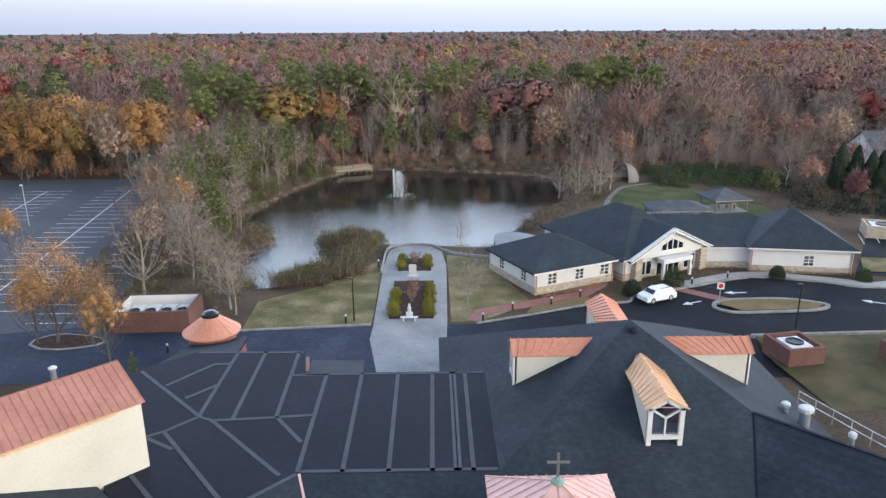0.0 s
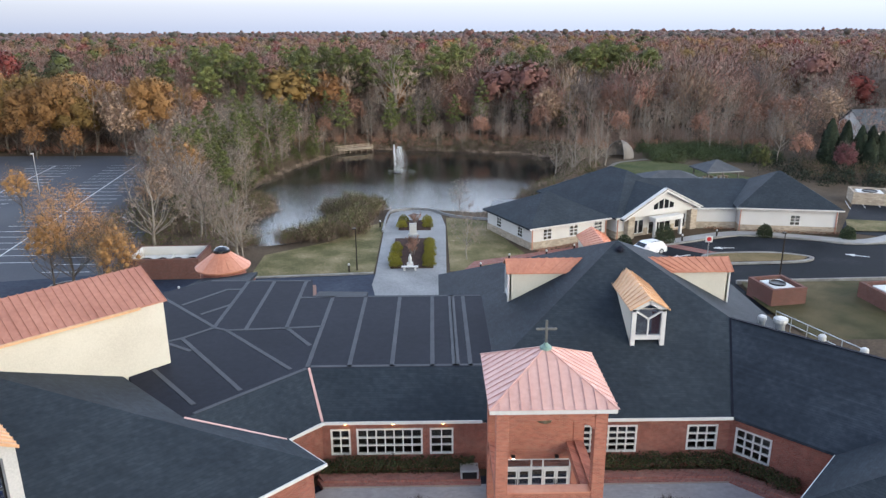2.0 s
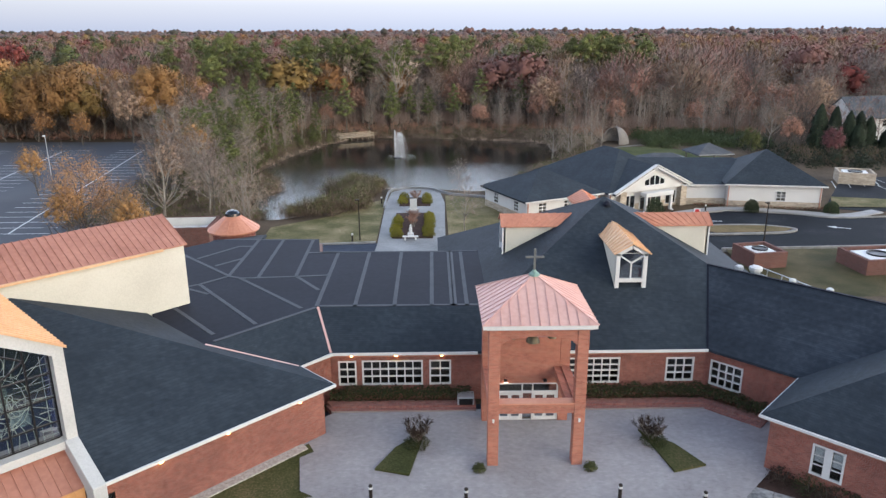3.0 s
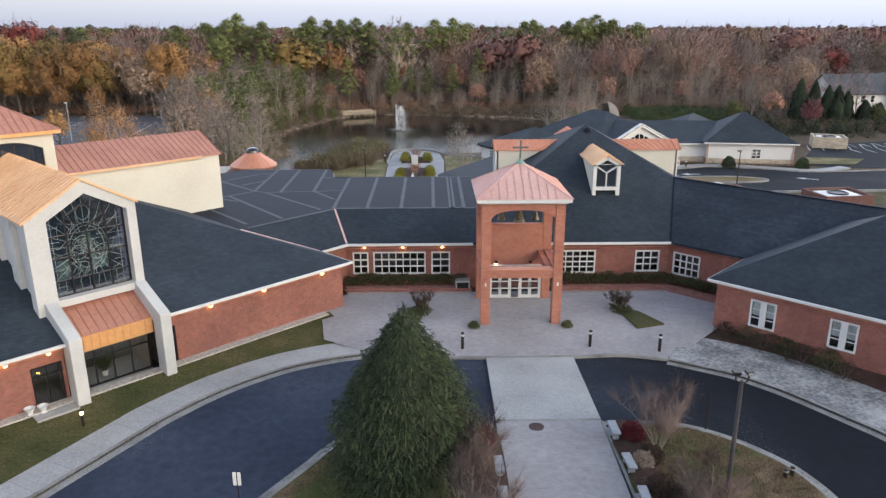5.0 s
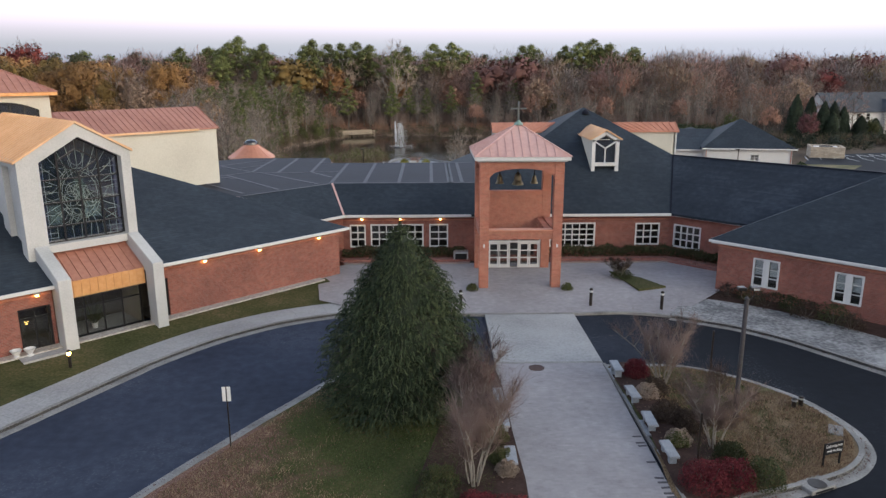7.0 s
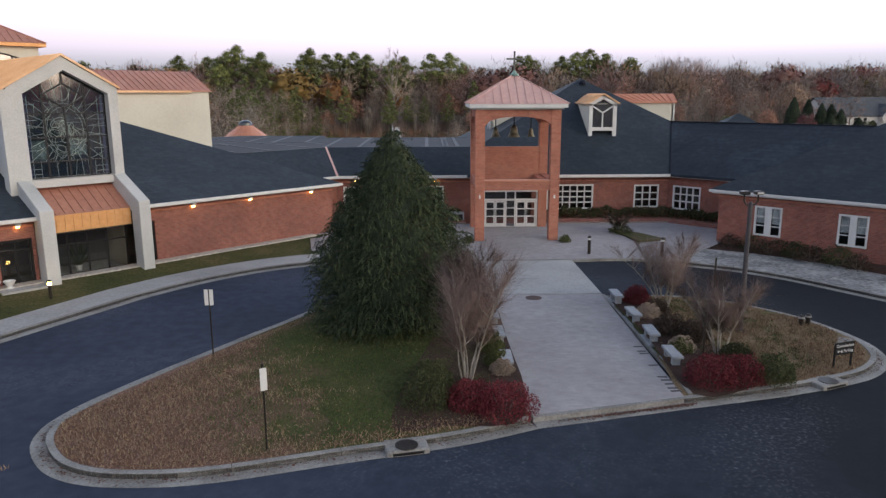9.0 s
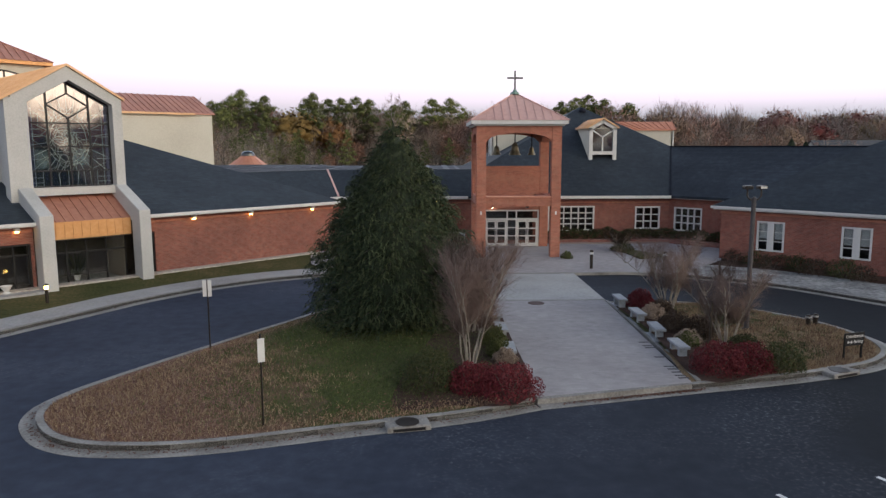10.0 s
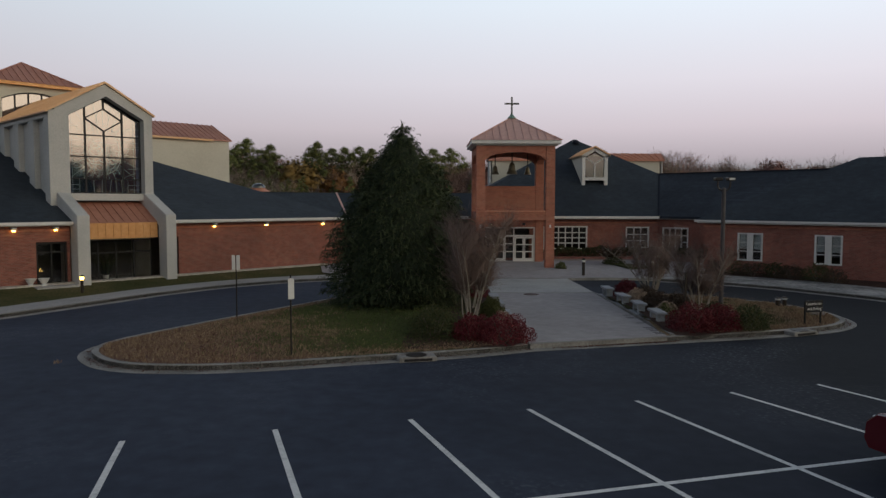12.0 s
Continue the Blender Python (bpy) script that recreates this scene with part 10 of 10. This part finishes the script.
# the dense bank on the pond's west side
planted = []
while len(planted) < 105:
    t = RNG.random()
    cy = 84 + 74 * t
    shore = np.interp(cy, [84, 97, 105, 111, 116, 133, 148, 158], [-26, -28, -25.5, -28, -33, -31, -27, -22])
    wdt = np.interp(cy, [84, 97, 108, 120, 140, 158], [8, 9, 13, 14, 17, 12])
    x, y = shore - 2.6 - RNG.random() ** 1.2 * wdt, cy
    if pond_distance(x, y) < 2.6 or any((x - a) ** 2 + (y - b) ** 2 < 3.2 for a, b in planted):
        continue
    planted.append((x, y))
    u = RNG.random()
    edge = pond_distance(x, y) < 4
    if cy < 98:
        kind, s = (["bare2", "bare4", "bare0", "tan", "olive"][RNG.integers(0, 5)], RNG.uniform(0.42, 0.68))
    elif edge and u < 0.55:
        kind, s = "olive", RNG.uniform(0.5, 0.8)
    elif u < (0.42 if cy > 108 and pond_distance(x, y) < 10 else 0.10):
        kind, s = "pine1", RNG.uniform(0.5, 0.78)
    elif u < (0.66 if cy > 108 and pond_distance(x, y) < 10 else 0.22):
        kind, s = ("cedar", RNG.uniform(0.8, 1.15))
    elif u < 0.70 and cy > 108 and pond_distance(x, y) < 10:
        kind, s = ("olive", RNG.uniform(0.7, 1.0))
    else:
        kind, s = (["bare2", "bare4", "slim0"][RNG.integers(0, 3)], RNG.uniform(0.5, 0.72))
    plant(kind, x, y, s * min(1.08, 0.62 + 0.06 * pond_distance(x, y)))
# evergreen growth hanging over the west shore
last = None
for x, y in POND:
    if x < -22 and y > 116 and (last is None or math.hypot(x - last[0], y - last[1]) > 1.9):
        last = (x, y)
        for k in range(2):
            a, b = x - RNG.uniform(0.6, 3.2), y + RNG.uniform(-1, 1.4)
            if pond_distance(a, b) > 0.5:
                u = RNG.random()
                plant("olive" if u < 0.55 else "cedar" if u < 0.85 else "bare2", a, b, RNG.uniform(0.25, 0.5) if u < 0.85 else 0.36)
# trees that stand out of the woods
for kind, x, y, s in (("giant", -44, 172, 0.98), ("giant", -9, 178, 1.12), ("giant", 60, 166, 0.95), ("bare2", -75, 178, 1.1), ("pine0", 42, 188, 1.02), ("pine0", 46, 190, 1.06), ("pine0", 50, 187, 1.0), ("pine0", 38.5, 191, 0.98), ("pine0", 26, 190, 0.98), ("pine0", 29, 194, 1.0), ("gold", 31, 176, 0.9), ("gold", 34, 178, 0.88), ("red", -101, 171, 1.55), ("red", -107, 175, 1.5), ("red", -112, 170, 1.4), ("red", 16, 186, 1.12),
                      ("pine0", -58, 178, 0.95), ("pine0", -54, 181, 1.0), ("pine0", -24, 182, 1.0), ("pine0", -20, 184, 1.02), ("pine0", -16, 181, 0.98), ("pine0", -28, 186, 1.0), ("pine0", -33, 184, 0.97), ("pine0", 1, 186, 1.0), ("pine0", 6, 189, 1.02), ("pine1", 12, 173, 0.85), ("pine1", 22, 172, 0.8)):
    plant(kind, x, y, s)

# brown thickets on the near shore
th_rng = np.random.default_rng(31)


def thicket(name, label, spots, twig, h, per, second=None):
    b = Bag()
    for x, y in spots:
        hh = h * th_rng.uniform(0.6, 1.25)
        n = per
        base = np.stack([x + th_rng.normal(0, 0.5, n), y + th_rng.normal(0, 0.5, n), np.full(n, ground_z(x, y)) + th_rng.random(n) * hh * 0.6], 1)
        way = np.stack([th_rng.normal(0, 0.35, n), th_rng.normal(0, 0.35, n), th_rng.uniform(0.4, 1.0, n)], 1) * hh * 0.55
        b.add(*slivers(base, way, 0.05, th_rng))
        if second is not None:
            c = base[: n * 2 // 3] + way[: n * 2 // 3] * 0.8
            b.add(*leaves(c, th_rng.uniform(0.1, 0.28, len(c)), th_rng), m=1)
    ob = new(name, b.mesh(name, [twig, second or twig]))
    tagged(ob, label, "thicket", "", "stuff")


def clumps(name, label, spots, leaf, r, h, per, size):
    b = Bag()
    for x, y in spots:
        k = th_rng.uniform(0.65, 1.2)
        d = th_rng.normal(size=(per, 3))
        d[:, 2] = np.abs(d[:, 2])
        d /= np.linalg.norm(d, axis=1)[:, None]
        c = d * (r * k, r * k, h * k) * th_rng.uniform(0.75, 1.08, (per, 1)) + (x, y, ground_z(x, y))
        v, f = shell_bits(c, d, size * th_rng.uniform(0.5, 1.4, per), th_rng, 0.45)
        b.add(v, f, 0, tri_way(d + th_rng.normal(0, 0.2, d.shape)))
    tagged(new(name, b.mesh(name, [leaf])), label, "thicket", "", "stuff")


sp = []
while len(sp) < 170:
    x, y = th_rng.uniform(-19, -6.8), th_rng.uniform(76, 104)
    d = pond_distance(x, y)
    if 0.2 < d and y > 78 + (x + 19) * -0.2 and x < -8.2 + (y - 88) * 0.05 and y > 79 + max(0, (x + 13)) * 1.1:
        sp.append((x, y))
thicket("shore_thicket", "brown brush with olive leaves on the near shore", sp, BRUSH, 2.3, 130, LEAF_OLIVE)
sp = []
for i in range(len(POND)):
    x, y = POND[i]
    n = Vector((POND[(i + 1) % len(POND)][1] - POND[i - 1][1], -(POND[(i + 1) % len(POND)][0] - POND[i - 1][0]))).normalized()
    for k in range(5):
        q = Vector((x, y)) + Vector((th_rng.uniform(-1.5, 1.5), th_rng.uniform(-1.5, 1.5)))
        if pond_distance(q.x, q.y) > -0.3 and not (-6.5 < q.x < 3 and q.y < 104):
            sp.append((q.x, q.y))
thicket("shore_reeds", "tan dry reeds along the pond's edge", sp, TWIG_PALE, 0.8, 40)
sp = [(th_rng.uniform(44, 68), th_rng.uniform(132, 149)) for k in range(170)]
clumps("evergreen_thicket", "dark green evergreen bramble thicket behind the lawn", sp, LEAF_BRAMBLE, 1.9, 1.9, 330, 0.11)
sp = [(th_rng.uniform(66, 96), th_rng.uniform(112, 128)) for k in range(130)]
thicket("bank_scrub", "brown scrub beyond the car park's end", sp, BRUSH, 1.9, 60, LEAF_HEDGE)
sp = [(th_rng.uniform(60, 98), th_rng.uniform(107, 133)) for k in range(120)]
clumps("dark_scrub", "dark evergreen scrub round the tan enclosure", sp, LEAF_CEDAR, 1.5, 2.2, 150, 0.13)
sp, dk = [], []
while len(sp) < 330:
    x, y = th_rng.uniform(-24, 33), th_rng.uniform(103, 170)
    d = pond_distance(x, y)
    if 0.5 < d < 7 and (y > 138 or x > 13) and not (x < 16 and y < 106):
        (dk if th_rng.random() < 0.12 else sp).append((x, y))
thicket("far_bank_brush", "brown brush along the pond's far bank", sp, TWIG, 1.5, 70, LEAF_OLIVE)
clumps("bank_shrubs", "dark low shrubs along the pond's far bank", dk, LEAF_HEDGE, 0.9, 1.0, 120, 0.1)
sp = []
for k in range(420):
    x = th_rng.uniform(-122, 75)
    sp.append((x, wood_edge(x) + th_rng.uniform(-2.5, 6)))
thicket("wood_edge_brush", "brown brush along the foot of the woods", sp, TWIG_RED, 2.2, 60)
sp = []
for k in range(360):
    x = th_rng.uniform(-120, 80)
    sp.append((x, wood_edge(x) + th_rng.uniform(1, 26)))
thicket("wood_understory", "bare saplings filling the woods' lower storey", sp, TWIG, 4.5, 110)
sp = [(th_rng.uniform(-44, -22), th_rng.uniform(73, 158)) for k in range(420)]
thicket("bank_brush", "brown and olive brush along the pond's west bank", [p for p in sp if pond_distance(*p) > 0.3], BRUSH, 2.0, 80, LEAF_OLIVE)
# the prototypes stand nowhere
for ob in list(protos.values()):
    for o in list(ob.children_recursive):
        bpy.data.objects.remove(o)
    bpy.data.objects.remove(ob)

# ---- fallen leaves on the island lawns and in the gutters ----
lf_rng = np.random.default_rng(77)
isl = np.array(ISLAND_L)


def scatter_leaves(name, label, pts, size, cols):
    pts = np.array(pts)
    b = Bag()
    v, f = leaves(pts, lf_rng.uniform(0.6, 1.4, len(pts)) * size, lf_rng, 0.0)
    v[:, 2] = np.repeat(pts[:, 2], 4) + (v[:, 2] - np.repeat(pts[:, 2], 4)) * 0.25
    b.add(v, f)
    tagged(new(name, b.mesh(name, [cols])), label, "leaves", "", "stuff")


# grass blades over the island lawns
def turf(name, label, spots, tall, material):
    pts = np.array(spots)
    n = len(pts)
    way = np.stack([lf_rng.normal(0, 0.35, n), lf_rng.normal(0, 0.35, n), np.ones(n)], 1) * (tall * lf_rng.uniform(0.5, 1.4, n))[:, None]
    b = Bag()
    b.add(*slivers(pts, way, 0.022, lf_rng))
    tagged(new(name, b.mesh(name, [material])), label, "grass", "", "stuff")


GREEN_BLADE = tones("green_blades", 0.066, 0.086, 0.027, 0.4)
TAN_BLADE = leafy("tan_blades", [(0.095, 0.055, 0.038), (0.17, 0.108, 0.074), (0.24, 0.168, 0.110), (0.34, 0.265, 0.165)])
green, tan = [], []
while len(green) + len(tan) < 60000:
    x, y = lf_rng.uniform(-10.2, 2.0), lf_rng.uniform(-3.4, 10.5)
    d = np.sqrt(((isl - (x, y)) ** 2).sum(1)).min()
    if not (x > -10.2 + max(0, (y + 1) * 0.55) and y > -3.4 + max(0, (x + 6) * 0.2)) or d < 0.6:
        continue
    z = 0.14 + 0.12 * ease(0, 3.0, d - 0.56)
    k = (-0.95 * x - 0.32 * y) + 3.6 * noise.noise(Vector((x * 0.45, y * 0.45, 0))) + 2.6 * noise.noise(Vector((x * 1.7, y * 1.7, 3)))
    (green if k + lf_rng.normal(0, 1.4) < 4.8 and d > 0.9 + lf_rng.random() * 0.5 else tan).append((x, y, z))
turf("green_turf", "short green grass on the island lawn", green, 0.06, GREEN_BLADE)
turf("tan_turf", "dry tan grass on the island lawn", tan, 0.085, TAN_BLADE)
isr = np.array(ISLAND_R)
green, tan = [], []
while len(green) + len(tan) < 30000:
    x, y = lf_rng.uniform(9.2, 15.8), lf_rng.uniform(0.9, 11.2)
    d = np.sqrt(((isr - (x, y)) ** 2).sum(1)).min()
    if (x - 10.4) ** 2 / 27 + (y - 6.1) ** 2 / 27 > 1 or d < 0.6:
        continue
    z = 0.14 + 0.12 * ease(0, 3.0, d - 0.56)
    k = noise.noise(Vector((x * 0.6, y * 0.6, 7))) + 0.5 * noise.noise(Vector((x * 2.1, y * 2.1, 4))) + lf_rng.normal(0, 0.25)
    if noise.noise(Vector((x * 1.6, y * 1.6, 11))) + lf_rng.normal(0, 0.2) < -0.28:
        continue
    (green if k > 0.22 and d > 1.2 else tan).append((x, y, z))
turf("green_turf", "sparse green grass on the dry island lawn", green, 0.06, GREEN_BLADE)
turf("tan_turf", "dry tan grass on the island lawn", tan, 0.085, TAN_BLADE)

DRY = leafy("dry_leaves", [(0.085, 0.036, 0.024), (0.145, 0.072, 0.045), (0.21, 0.115, 0.070), (0.32, 0.22, 0.15)])
pts = []
while len(pts) < 6000:
    x, y = lf_rng.uniform(-10, 2.5), lf_rng.uniform(-3.4, 10)
    d = np.sqrt(((isl - (x, y)) ** 2).sum(1)).min()
    inside = x > -10.2 + max(0, (y + 1) * 0.55) and y > -3.4 + max(0, (x + 6) * 0.2)
    if not inside or d < 0.55:
        continue
    k = (-0.95 * x - 0.32 * y) + 2.6 * noise.noise(Vector((x * 0.55, y * 0.55, 0))) + 1.5 * noise.noise(Vector((x * 1.4, y * 1.4, 5)))
    w = 0.9 if k > 5.6 else 0.35 if k > 4.4 else 0.06
    if d < 1.6:
        w = max(w, 0.6)
    if lf_rng.random() < w:
        pts.append((x, y, 0.145 + 0.12 * ease(0, 3.0, d - 0.56) + 0.055))
scatter_leaves("fallen_leaves", "tan fallen leaves strewn over the island lawn", pts, 0.07, DRY)
pts = []
for line, off, n in ((ISLAND_L, -0.25, 900), (ISLAND_R, -0.25, 500), (KERB_E, -0.15, 150), (KERB_W, -0.15, 150)):
    ln = offset_line(line, off)
    for k in range(n):
        i = lf_rng.integers(0, len(ln) - 1)
        t = lf_rng.random()
        pts.append((ln[i][0] * (1 - t) + ln[i + 1][0] * t + lf_rng.normal(0, 0.07), ln[i][1] * (1 - t) + ln[i + 1][1] * t + lf_rng.normal(0, 0.07), 0.03))
for k in range(700):
    t = lf_rng.random() ** 0.7
    pts.append((3.6 + 4.2 * t + lf_rng.normal(0, 0.04), -0.83 + 1.05 * t + abs(lf_rng.normal(0, 0.07)) * -1, 0.03))
# rust leaf colours, darkened because the gutter's shade is put into them
scatter_leaves("gutter_leaves", "rust-brown leaves gathered in the gutters", pts, 0.07, leafy("rust_leaves", [(0.065, 0.026, 0.018), (0.12, 0.050, 0.032), (0.20, 0.10, 0.062)]))
pts = []
while len(pts) < 1800:
    x, y = lf_rng.uniform(8, 15.4), lf_rng.uniform(0.8, 11)
    if (x - 10.6) ** 2 / 24 + (y - 6) ** 2 / 26 < 0.8:
        pts.append((x, y, 0.30))
scatter_leaves("fallen_leaves", "tan fallen leaves strewn over the dry lawn", pts, 0.06, DRY)

# ---- kerb stones and pavement slabs, piece by piece ----
for job in PAVED:
    slabs(*job)
